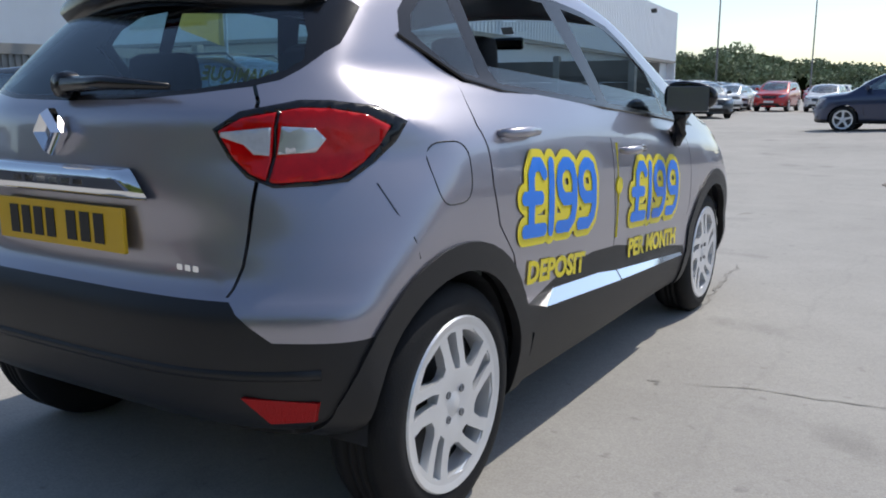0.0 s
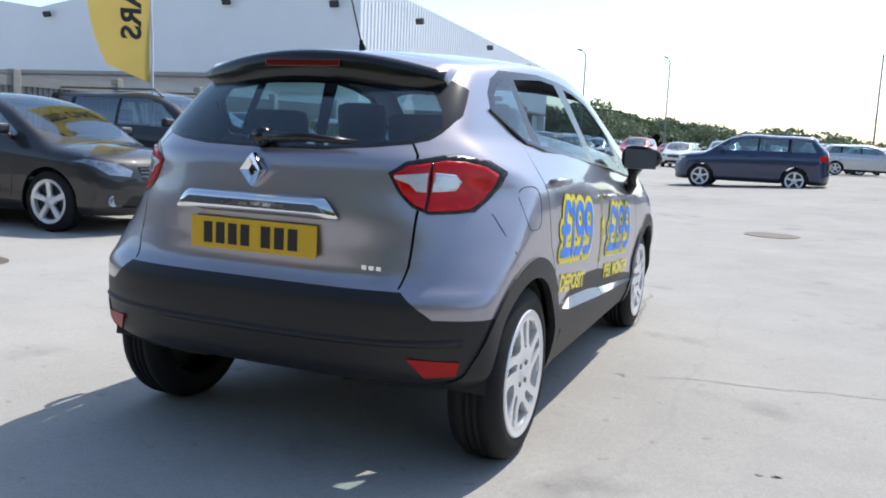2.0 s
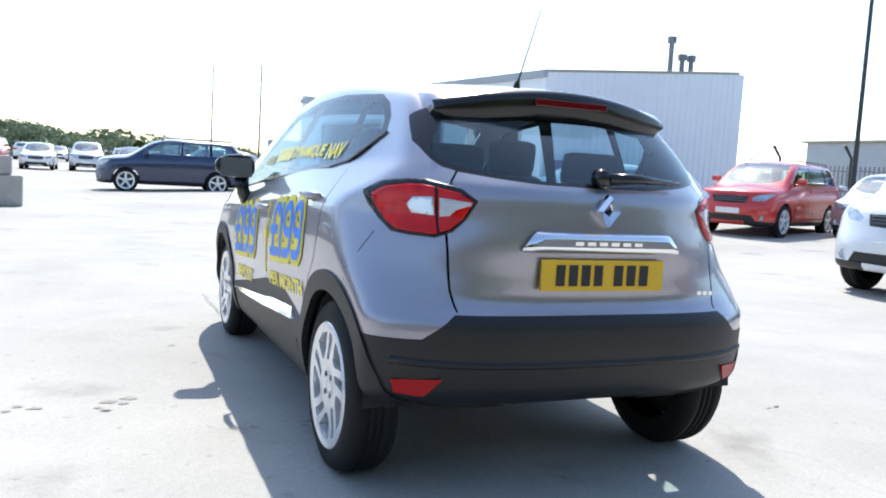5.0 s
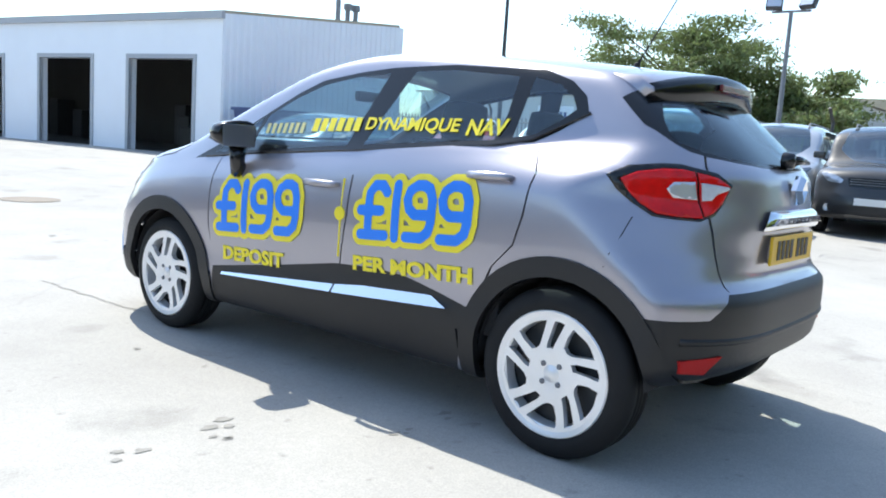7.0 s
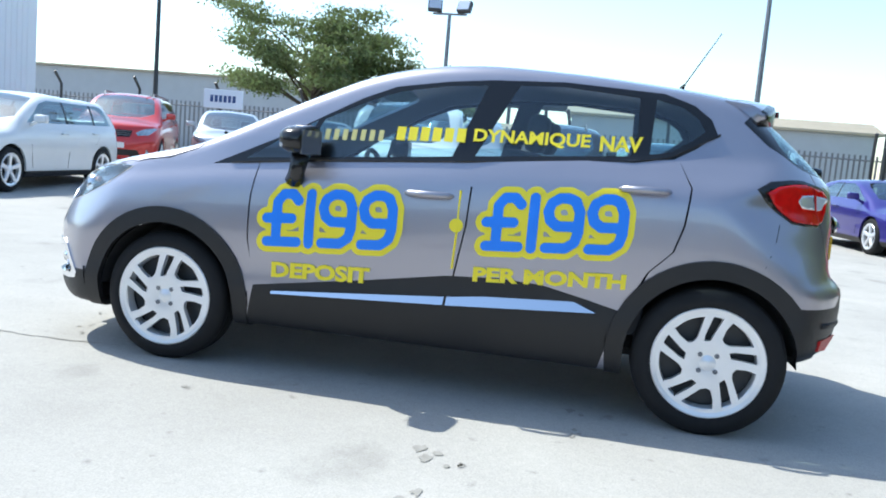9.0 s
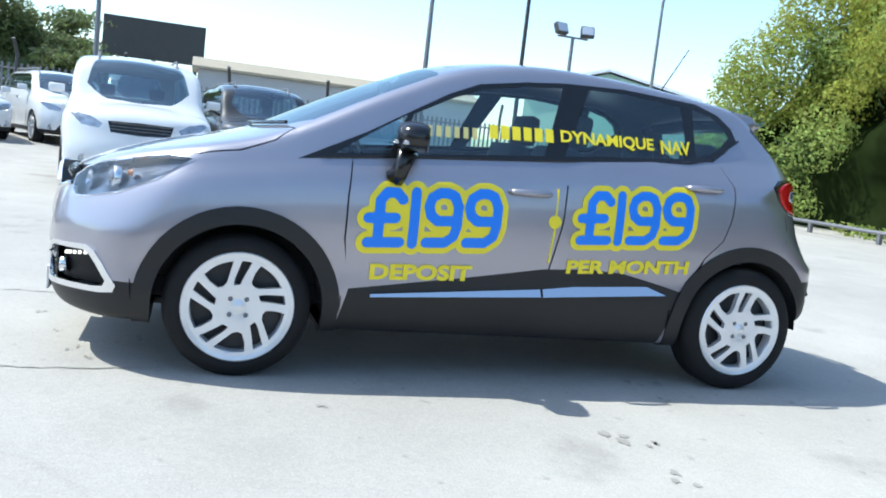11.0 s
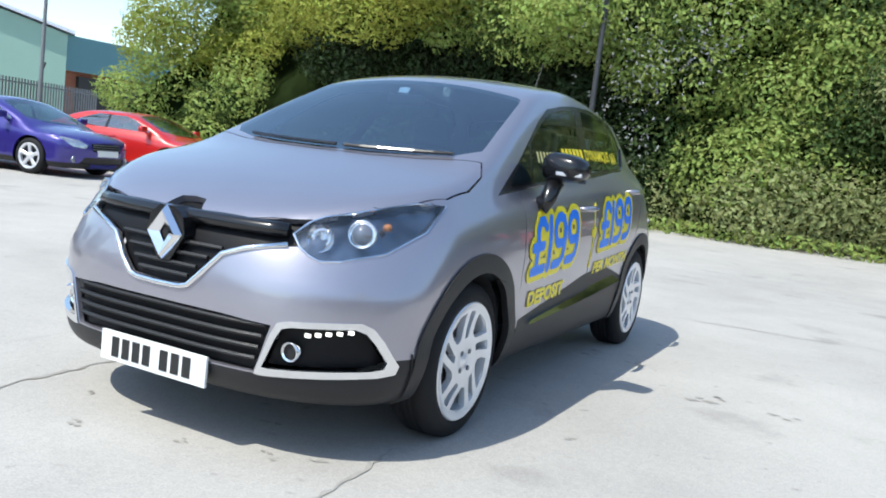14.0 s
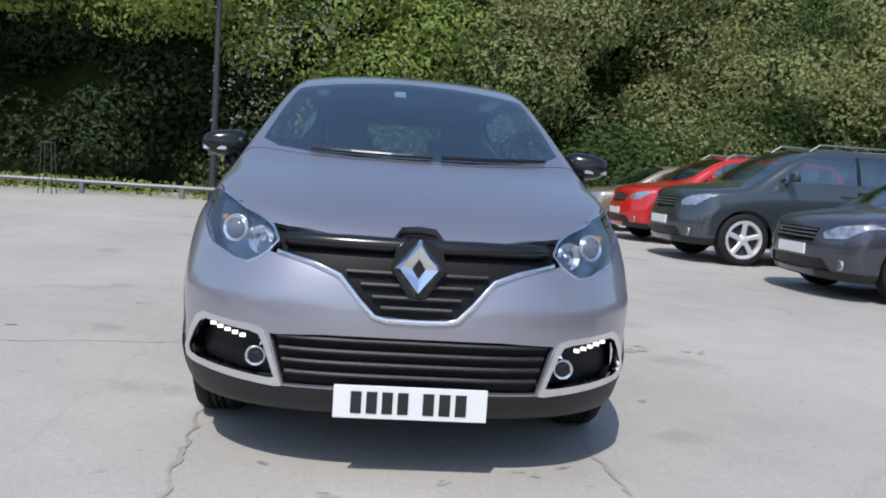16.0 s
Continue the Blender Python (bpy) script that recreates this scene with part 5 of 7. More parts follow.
def sheets(kind):
    if kind in FAMILIES:
        return FAMILIES[kind]
    s, d = family(kind)
    bm = s.half(0.075)
    left = lambda c: c.x < -0.35
    R = 0.33 + d["base"] * 0.5
    cz = R
    out = []
    for cy in (0.0, d["wb"]):
        cut_out(bm, circle(cy, cz, R + 0.045, 180, 0, 14) + [(cy + R + 0.045, 0.05), (cy - R - 0.045, 0.05)], "side", left).free()
    hood, h = d["hood"], d["h"]
    zb = lambda y: hood + 0.035 + 0.035 * (d["wb"] - y) / d["wb"]
    a, b = d["roof1"], d["roof0"]
    zt = h - 0.105
    tail_y = d["r"] + (0.42 if not d["boxy"] else 0.25) + (0.55 if kind == "coupe" else 0)
    dl = [(d["cowl"] - 0.42, zb(d["cowl"] - 0.42)), (1.3, zb(1.3)), (tail_y, zb(tail_y)), (max(b, tail_y + 0.15), zt - 0.05 if kind != "coupe" else zt - 0.12), (b + 0.35, zt), (a - 0.15, zt), (a + 0.1, zt - 0.06)]
    wins = cut_out(bm, dl, "side", left)
    first = cut_out(wins, [(1.12, 0.5), (3.2, 0.5), (3.2, 2.0), (1.06, 2.0)], "side")
    second = cut_out(wins, [(1.03, 0.5), (1.03, 2.0), (0.25, 2.0), (0.25, 0.5)], "side")
    third = cut_out(wins, [(0.17, 0.5), (0.17, 2.0), (-1.5, 2.0), (-1.5, 0.5)], "side")
    scr = [(0.05, d["cowl"]), (-0.4, d["cowl"] - 0.09), (-0.66, d["cowl"] - 0.30), (-0.60, a + 0.25), (-0.54, a + 0.06), (0.05, a + 0.02)]
    screen = cut_out(bm, scr, "top", lambda c: c.z > hood - 0.1)
    rs_top = h - 0.13
    rscr = [(0.05, hood + 0.13), (-0.55, hood + 0.15), (-0.60, hood + 0.22), (-0.50, rs_top), (0.05, rs_top + 0.01)]
    rscreen = cut_out(bm, rscr, "front", lambda c: c.y < (0.35 if kind != "coupe" else 1.2))
    zl = 0.66 + d["base"] + (hood - 0.98) * 0.6
    lamp = cut_out(bm, [(-0.46, zl + 0.03), (-0.50, zl - 0.03), (-0.70, zl - 0.01), (-0.84, zl + 0.12), (-0.80, zl + 0.15), (-0.6, zl + 0.11)], "front", lambda c: c.y > d["wb"])
    grille = cut_out(bm, [(0.05, zl + 0.08), (-0.40, zl + 0.07), (-0.36, zl - 0.07), (0.05, zl - 0.09)], "front", lambda c: c.y > d["wb"])
    lower = cut_out(bm, [(0.05, 0.42 + d["base"]), (-0.5, 0.42 + d["base"]), (-0.58, 0.30 + d["base"]), (0.05, 0.28 + d["base"])], "front", lambda c: c.y > d["wb"])
    ztl = hood - 0.08
    tail = cut_out(bm, [(-0.52, ztl + 0.04), (-0.55, ztl - 0.10), (-1.0, ztl - 0.10), (-1.0, ztl + 0.07)], "front", lambda c: c.y < d["r"] + 0.30)
    sill = cut_out(bm, [(-1.5, 0.30 + d["base"]), (4.5, 0.30 + d["base"]), (4.5, 0.0), (-1.5, 0.0)], "side", left)
    for n, src, mat, both in (("body", bm, None, True), ("windscreen", screen, DARK_GLASS, True), ("rear_screen", rscreen, DARK_GLASS, True), *[("window_pillar", w_, GLOSS_BLACK, False) for w_ in islands(wins) if len(w_.faces) > 1], ("front_window", first, DARK_GLASS, False),
                              ("rear_window", second, DARK_GLASS, False), ("quarter_light", third, DARK_GLASS, False), ("headlamp", lamp, LAMP_GLASS, False), ("grille", grille, GLOSS_BLACK, True),
                              ("air_intake", lower, BLACK_PLASTIC, True), ("tail_lamp", tail, RED_LENS, False), ("sill", sill, BLACK_PLASTIC, False)):
        if not len(src.faces):
            src.free()
            continue
        if n in ("grille", "air_intake"):
            lifted(src, -0.02)
        for other in ((True,) if both else (False, True)):
            m = mirrored(src, both) if other else src.copy()
            if n == "body":
                thicken(m, 0.03)
            me = bpy.data.meshes.new(n)
            m.to_mesh(me)
            m.free()
            me.materials.append(mat)
            me.shade_smooth()
            out.append((n, me))
        src.free()
    bm = bmesh.new()
    box(bm, (-0.62, d["r"] + 0.3, 0.22 + d["base"]), (0.62, d["f"] - 0.3, 0.5), 0.05)
    me = bpy.data.meshes.new("underbody")
    bm.to_mesh(me)
    bm.free()
    me.materials.append(TRIM_DARK)
    out.append(("underbody", me))
    # cabin: dashboard, front seats with headrests, rear bench
    seat_z = 0.5 + d["base"]
    for n, boxes in (("dashboard", [((-0.62, d["cowl"] - 0.75, hood - 0.35), (0.62, d["cowl"] - 0.30, hood - 0.01))]),
                     ("front_seat", [((-0.60, 0.95, seat_z - 0.1), (-0.12, 1.5, seat_z + 0.08)), ((-0.58, 0.80, seat_z), (-0.14, 0.98, hood + 0.08)), ((-0.47, 0.80, hood + 0.11), (-0.25, 0.92, hood + 0.28))]),
                     ("front_seat", [((0.12, 0.95, seat_z - 0.1), (0.60, 1.5, seat_z + 0.08)), ((0.14, 0.80, seat_z), (0.58, 0.98, hood + 0.08)), ((0.25, 0.80, hood + 0.11), (0.47, 0.92, hood + 0.28))]),
                     ("rear_bench", [((-0.60, 0.05, seat_z - 0.1), (0.60, 0.55, seat_z + 0.06)), ((-0.60, -0.12, seat_z), (0.60, 0.05, hood + 0.02))])):
        bm = bmesh.new()
        for lo, hi in boxes:
            box(bm, lo, hi, 0.04)
        me = bpy.data.meshes.new(n)
        bm.to_mesh(me)
        bm.free()
        me.materials.append(TRIM_DARK)
        me.shade_smooth()
        out.append((n, me))
    for side in (-1, 1):
        bm = bmesh.new()
        box(bm, (-0.10, -0.05, -0.05), (0.10, 0.05, 0.07), 0.03, pose(side * (d["w"] + 0.08), d["cowl"] - 0.52, hood + 0.10))
        tube(bm, [(side * (d["w"] - 0.10), d["cowl"] - 0.5, hood + 0.0), (side * (d["w"] + 0.02), d["cowl"] - 0.5, hood + 0.06)], 0.025, 6)
        me = bpy.data.meshes.new("door_mirror")
        bm.to_mesh(me)
        bm.free()
        me.materials.append(None)
        me.shade_smooth()
        out.append(("door_mirror", me))
        for y0, z in ((1.25, hood - 0.10), (0.28, hood - 0.07)):
            x = s.on([(side, y0, z)], (-side, 0, 0), 0.0)[0][0]
            bm = bmesh.new()
            tube(bm, [(x, y0 - 0.1, z), (x + side * 0.03, y0 - 0.08, z), (x + side * 0.03, y0 + 0.08, z), (x, y0 + 0.1, z)], 0.013, 6)
            me = bpy.data.meshes.new("door_handle")
            bm.to_mesh(me)
            bm.free()
            me.materials.append(None)
            out.append(("door_handle", me))
        bm = bmesh.new()
        seams = [[(1.075, zb(1.07)), (1.09, 0.6), (1.12, 0.33 + d["base"])], [(d["cowl"] - 0.45, zb(2.1)), (d["cowl"] - 0.43, 0.7), (d["cowl"] - 0.48, 0.35 + d["base"])]]
        if kind != "coupe":
            seams.append([(0.18, zb(0.2)), (0.14, hood - 0.15), (0.28, 0.72)])
        for sm in seams:
            q = s.on([(side, y, z) for y, z in sm], (-side, 0, 0), -0.001)
            tube(bm, q, 0.004, 4)
        me = bpy.data.meshes.new("door_joint")
        bm.to_mesh(me)
        bm.free()
        me.materials.append(INK)
        out.append(("door_joint", me))
    for y, z, face, mat in ((d["f"] + 0.004, 0.50 + d["base"], 1, PLATE_WHITE), (d["r"] - 0.012, 0.72 + d["base"], -1, PLATE_YELLOW)):
        bm = bmesh.new()
        box(bm, (-0.26, y - 0.03, z - 0.056), (0.26, y + 0.006, z + 0.056), 0.003)
        me = bpy.data.meshes.new("number_plate")
        bm.to_mesh(me)
        bm.free()
        me.materials.append(mat)
        out.append(("number_plate", me))
    for z in (zl - 0.03, zl + 0.01, zl + 0.05):
        bm = bmesh.new()
        tube(bm, s.on([(x, d["f"] + 0.8, z) for x in np.linspace(-0.36, 0.36, 7)], (0, -1, 0), -0.008), 0.007, 5)
        me = bpy.data.meshes.new("grille_slat")
        bm.to_mesh(me)
        bm.free()
        me.materials.append(STEEL)
        out.append(("grille_slat", me))
    for side in (-1, 1):
        c = s.on([(side * 0.66, d["f"] + 0.8, 0.37 + d["base"])], (0, -1, 0), 0.0)[0]
        bm = bmesh.new()
        lathe(bm, [(0.062, -0.02), (0.062, 0.006), (0.052, 0.008), (0.047, 0.0), (0, 0.004)], 14, pose(*c, 0, 0, 90))
        me = bpy.data.meshes.new("fog_lamp")
        bm.to_mesh(me)
        bm.free()
        me.materials.append(LAMP_GLASS)
        me.shade_smooth()
        out.append(("fog_lamp", me))
    if kind in ("suv", "offroad"):
        for side in (-1, 1):
            bm = bmesh.new()
            x = side * 0.52
            tube(bm, [(x, d["roof0"], h - 0.06), (x, d["roof0"] + 0.1, h + 0.035), (x, d["roof1"] - 0.15, h + 0.04), (x, d["roof1"], h - 0.06)], 0.016, 6)
            me = bpy.data.meshes.new("roof_rail")
            bm.to_mesh(me)
            bm.free()
            me.materials.append(STEEL)
            out.append(("roof_rail", me))
    FAMILIES[kind] = (out, d, R)
    return FAMILIES[kind]


def parked(kind, x, y, heading, colour, label, rim=None, scale=1.0, z=None):
    """A parked car; (x, y) is the middle of its nose, heading the way its nose points, in degrees from +x."""
    parts_, d, R = sheets(kind)
    turn = heading - 90
    car = thing("parked_car", (0, 0, 0), label, "car", "parked cars")
    m = pose(x, y, ground_z(x, y) if z is None else z, 0, 0, turn) @ pose(0, -d["f"] * scale, 0) @ Matrix.Scale(scale, 4)
    car.matrix_basis = m
    for n, me in parts_:
        o = new(n, me)
        o.parent = car
        if me.materials[0] is None:
            o.material_slots[0].link = "OBJECT"
            o.material_slots[0].material = colour
    for yy in (0.0, d["wb"]):
        for side in (-1, 1):
            wheel_parts(car, (side * (d["w"] - 0.115), yy, R), side, R, 0.215, rim or ALLOY, "single", R * 0.70)
    return car

# ---- ground ----
def smooth(a, b, v):
    k = min(1.0, max(0.0, (v - a) / (b - a)))
    return k * k * (3 - 2 * k)


def ground_z(x, y):
    """The yard lies level round the crossover and climbs a little towards its edges."""
    r = math.hypot(x, y - 1.3)
    return 0.30 * smooth(-4, 9, y) * smooth(-3, 6, x) * smooth(7, 20, r) * (1 - smooth(30, 60, r))


def build_ground():
    bm = bmesh.new()
    radii = [0.0, 1.5, 3, 4.5, 6, 7, 8, 9, 10, 11.5, 13, 14.5, 16, 18, 20, 23, 26, 30, 34, 38, 43, 48, 54, 60, 70, 90, 130, 200, 350, 700, 1500, 3500]
    rows, n = [], 72
    for r in radii:
        if r == 0:
            rows.append([bm.verts.new((0, 1.3, 0))] * n)
            continue
        row = []
        for k in range(n):
            a = 2 * math.pi * k / n
            x, y = r * math.cos(a), 1.3 + r * math.sin(a)
            row.append(bm.verts.new((x, y, ground_z(x, y))))
        rows.append(row)
    for a, b in zip(rows, rows[1:]):
        for k in range(n):
            vs = [v for i, v in enumerate((a[k], b[k], b[(k + 1) % n], a[(k + 1) % n])) if i == 0 or v is not a[k]]
            bm.faces.new(vs)
    ob = to_object("ground", bm, YARD, None, True)
    tagged(ob, "sun-bleached pale concrete yard with stains and cracks", "ground", kind="structure")


def build_cracks():
    """Dirt-filled cracks, worn pits and two iron plates in the yard."""
    rng = random.Random(5)
    for (x0, y0), (x1, y1), w in (((0.84, 2.55), (0.77, 3.95), 0.016), ((-0.74, 2.9), (-0.80, 4.3), 0.014), ((-0.95, -1.60), (-2.3, -1.85), 0.012), ((1.1, 1.38), (2.5, 1.70), 0.006)):
        bm = bmesh.new()
        n = 34
        d = Vector((y1 - y0, x0 - x1)).normalized()
        prev, off = None, 0.0
        for i in range(n + 1):
            k = i / n
            off = off * 0.8 + rng.uniform(-0.016, 0.016)
            h = w * rng.uniform(0.15, 0.8) * min(1, 6 * k, 6 * (1 - k)) + 0.001
            p = Vector((x0 + (x1 - x0) * k, y0 + (y1 - y0) * k)) + d * off
            pair = [bm.verts.new((*(p + d * q * h), 0.0035)) for q in (-1, 1)]
            if prev:
                bm.faces.new((prev[0], pair[0], pair[1], prev[1]))
            prev = pair
        bmesh.ops.recalc_face_normals(bm, faces=bm.faces)
        ob = to_object("ground_crack", bm, CRACK_DIRT)
        tagged(ob, "dirt-filled crack in the concrete yard", "crack", kind="structure")
    pits = [(-1.60, 1.06, 0.10), (-1.66, 0.95, 0.05), (-1.98, 1.02, 0.08), (-0.44, 3.31, 0.05), (-0.12, 3.42, 0.04), (0.26, 3.56, 0.05), (-0.23, 3.02, 0.05), (0.35, 6.37, 0.11), (-0.74, 0.54, 0.06), (-0.78, 0.40, 0.05), (-1.21, 2.26, 0.04),
            (1.0, 1.34, 0.04), (1.75, 0.28, 0.035), (-1.05, 0.54, 0.05), (0.52, 3.30, 0.035), (-0.62, 3.22, 0.04), (2.3, 1.2, 0.05), (-2.6, 2.4, 0.06)]
    for x, y, r in pits:
        for _ in range(3):
            bm = bmesh.new()
            cx, cy, rr = x + rng.uniform(-r, r), y + rng.uniform(-r, r) * 0.6, r * rng.uniform(0.25, 0.6)
            ring = [bm.verts.new((cx + rr * rng.uniform(0.5, 1.3) * math.cos(a), cy + rr * rng.uniform(0.3, 0.8) * math.sin(a), 0.003)) for a in (2 * math.pi * k / 11 for k in range(11))]
            bm.faces.new(ring)
            ob = to_object("ground_pit", bm, CRACK_DIRT)
            tagged(ob, "small dirt-filled pit in the concrete yard", "pit", kind="structure")
    for x, y, r, label in ((-4.52, 1.8, 0.30, "worn brown iron cover let into the yard"), (1.6, 9.8, 0.38, "dark worn iron cover let into the yard")):
        bm = bmesh.new()
        slab(bm, [(x + r * math.cos(a), y + r * math.sin(a)) for a in (2 * math.pi * k / 28 for k in range(28))], ground_z(x, y) - 0.02, ground_z(x, y) + 0.006)
        ob = to_object("drain_cover", bm, IRON)
        tagged(ob, label, "drain cover", kind="structure")


def ribbed(bm, a, b, z0, z1, pitch=0.25, depth=0.025):
    """A wall sheet of upright ribs from a to b; z1 may be two heights."""
    za, zb_ = z1 if isinstance(z1, tuple) else (z1, z1)
    a, b = Vector(a), Vector(b)
    way = (b - a)
    L = way.length
    way.normalize()
    out = Vector((way.y, -way.x))
    prev = None
    n = max(1, int(L / pitch))
    for i in range(n):
        for f, d in ((0.0, 0.0), (0.12, depth), (0.5, depth), (0.62, 0.0)):
            s = (i + f) * L / n
            p = a + way * s + out * d
            zt = za + (zb_ - za) * s / L
            pair = (bm.verts.new((p.x, p.y, z0)), bm.verts.new((p.x, p.y, zt)))
            if prev:
                bm.faces.new((prev[0], pair[0], pair[1], prev[1]))
            prev = pair
    pair = (bm.verts.new((b.x, b.y, z0)), bm.verts.new((b.x, b.y, zb_)))
    bm.faces.new((prev[0], pair[0], pair[1], prev[1]))


def build_garage():
    """A low white workshop with three open bays."""
    g = thing("workshop_building", (0, 0, 0), "low white ribbed-metal workshop with three open dark bays", "building")
    C, D, E, Fv = Vector((9.85, 17.15)), Vector((7.3, 35.0)), Vector((16.8, 17.3)), Vector((15.5, 36.0))
    way = (D - C).normalized()
    inw = Vector((-way.y, way.x)) * -1
    if inw.x < 0:
        inw = -inw
    L = (D - C).length
    z0 = 0.0
    H0 = 4.08

    def at(s, d, z):
        p = C + way * s + inw * d
        return (p.x, p.y, z)

    bays = [(1.08, 3.72, 2.90), (5.45, 7.97, 2.90), (10.0, 15.6, 2.90)]
    # front wall: piers, lintels
    edges = [0.0] + [v for b in bays for v in b[:2]] + [L]
    for i in range(0, len(edges), 2):
        bm = bmesh.new()
        vs = [(edges[i], 0), (edges[i + 1], 0), (edges[i + 1], 0.25), (edges[i], 0.25)]
        slab(bm, [(at(s, d, 0)[0], at(s, d, 0)[1]) for s, d in vs], z0, 2.90)
        part("pier", bm, WHITE_CLAD, g)
    bm = bmesh.new()
    slab(bm, [at(s, d, 0)[:2] for s, d in ((0, 0), (L, 0), (L, 0.25), (0, 0.25))], 2.90, H0)
    part("lintel_wall", bm, WHITE_CLAD, g)
    bm = bmesh.new()
    slab(bm, [at(s, d, 0)[:2] for s, d in ((-0.05, -0.12), (L + 0.05, -0.12), (L + 0.05, 0.02), (-0.05, 0.02))], H0 - 0.14, H0 + 0.04)
    part("gutter", bm, GREY_CLAD, g)
    for a, b, h in bays:
        bm = bmesh.new()
        for s0, s1, zz0, zz1 in ((a - 0.12, a, z0, h), (b, b + 0.12, z0, h), (a - 0.12, b + 0.12, h, h + 0.12)):
            slab(bm, [at(s, d, 0)[:2] for s, d in ((s0, -0.03), (s1, -0.03), (s1, 0.1), (s0, 0.1))], zz0, zz1)
        part("bay_frame", bm, GREY_CLAD, g)
        # clutter inside: a bench and tall shelving
        for k in range(3):
            bm = bmesh.new()
            s = a + 0.5 + k * (b - a - 0.8) / 2
            p = at(s, 4.5 + k * 0.6, 0)
            box(bm, (p[0] - 0.35, p[1] - 0.35, 0.2), (p[0] + 0.35, p[1] + 0.35, 1.0 + 0.4 * k), 0.03)
            part("workbench", bm, DARK_STEEL, g)
    bm = bmesh.new()
    ribbed(bm, (C.x + 0.02, C.y), (E.x, E.y), z0, (H0, 4.70), 0.22)
    part("side_wall", bm, WHITE_CLAD, g, "white ribbed side wall")
    bm = bmesh.new()
    slab(bm, [(E.x, E.y), (E.x + 0.2, E.y), (Fv.x + 0.2, Fv.y), (Fv.x, Fv.y)], z0, 4.7)
    slab(bm, [(D.x, D.y), (Fv.x, Fv.y), (Fv.x, Fv.y + 0.2), (D.x, D.y + 0.2)], z0, 4.3)
    part("back_wall", bm, WHITE_CLAD, g)
    bm = bmesh.new()
    lo = [bm.verts.new((p.x, p.y, z)) for p, z in ((C, H0), (E, 4.7), (Fv, 4.7), (D, H0))]
    hi = [bm.verts.new((p.x, p.y, z + 0.08)) for p, z in ((C, H0), (E, 4.7), (Fv, 4.7), (D, H0))]
    bm.faces.new(lo[::-1])
    bm.faces.new(hi)
    for k in range(4):
        bm.faces.new((lo[k], lo[(k + 1) % 4], hi[(k + 1) % 4], hi[k]))
    part("roof", bm, ROOF_SHEET, g)
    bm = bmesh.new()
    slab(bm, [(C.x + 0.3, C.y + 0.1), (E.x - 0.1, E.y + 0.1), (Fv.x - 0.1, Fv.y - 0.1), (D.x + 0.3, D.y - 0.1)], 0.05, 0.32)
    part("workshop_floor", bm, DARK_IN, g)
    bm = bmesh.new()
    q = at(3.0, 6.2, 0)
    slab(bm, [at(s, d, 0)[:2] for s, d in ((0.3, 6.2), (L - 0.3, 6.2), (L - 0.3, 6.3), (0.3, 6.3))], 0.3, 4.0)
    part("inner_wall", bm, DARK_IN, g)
    # vents on the roof
    for x, y, h in ((14.6, 17.9, 5.5), (15.2, 18.1, 5.05), (15.55, 18.1, 5.05)):
        bm = bmesh.new()
        tube(bm, [(x, y, 4.2), (x, y, h)], 0.08, 10)
        tube(bm, [(x, y, h), (x, y, h + 0.18)], 0.14, 10)
        part("roof_vent", bm, STEEL, g)
    # lean-to at the far end
    bm = bmesh.new()
    slab(bm, [(D.x - 1.4, D.y + 0.6), (D.x, D.y + 0.2), (D.x + 0.5, D.y + 3.0), (D.x - 0.9, D.y + 3.4)], 0.0, 2.2)
    part("lean_to", bm, GREY_CLAD, g)


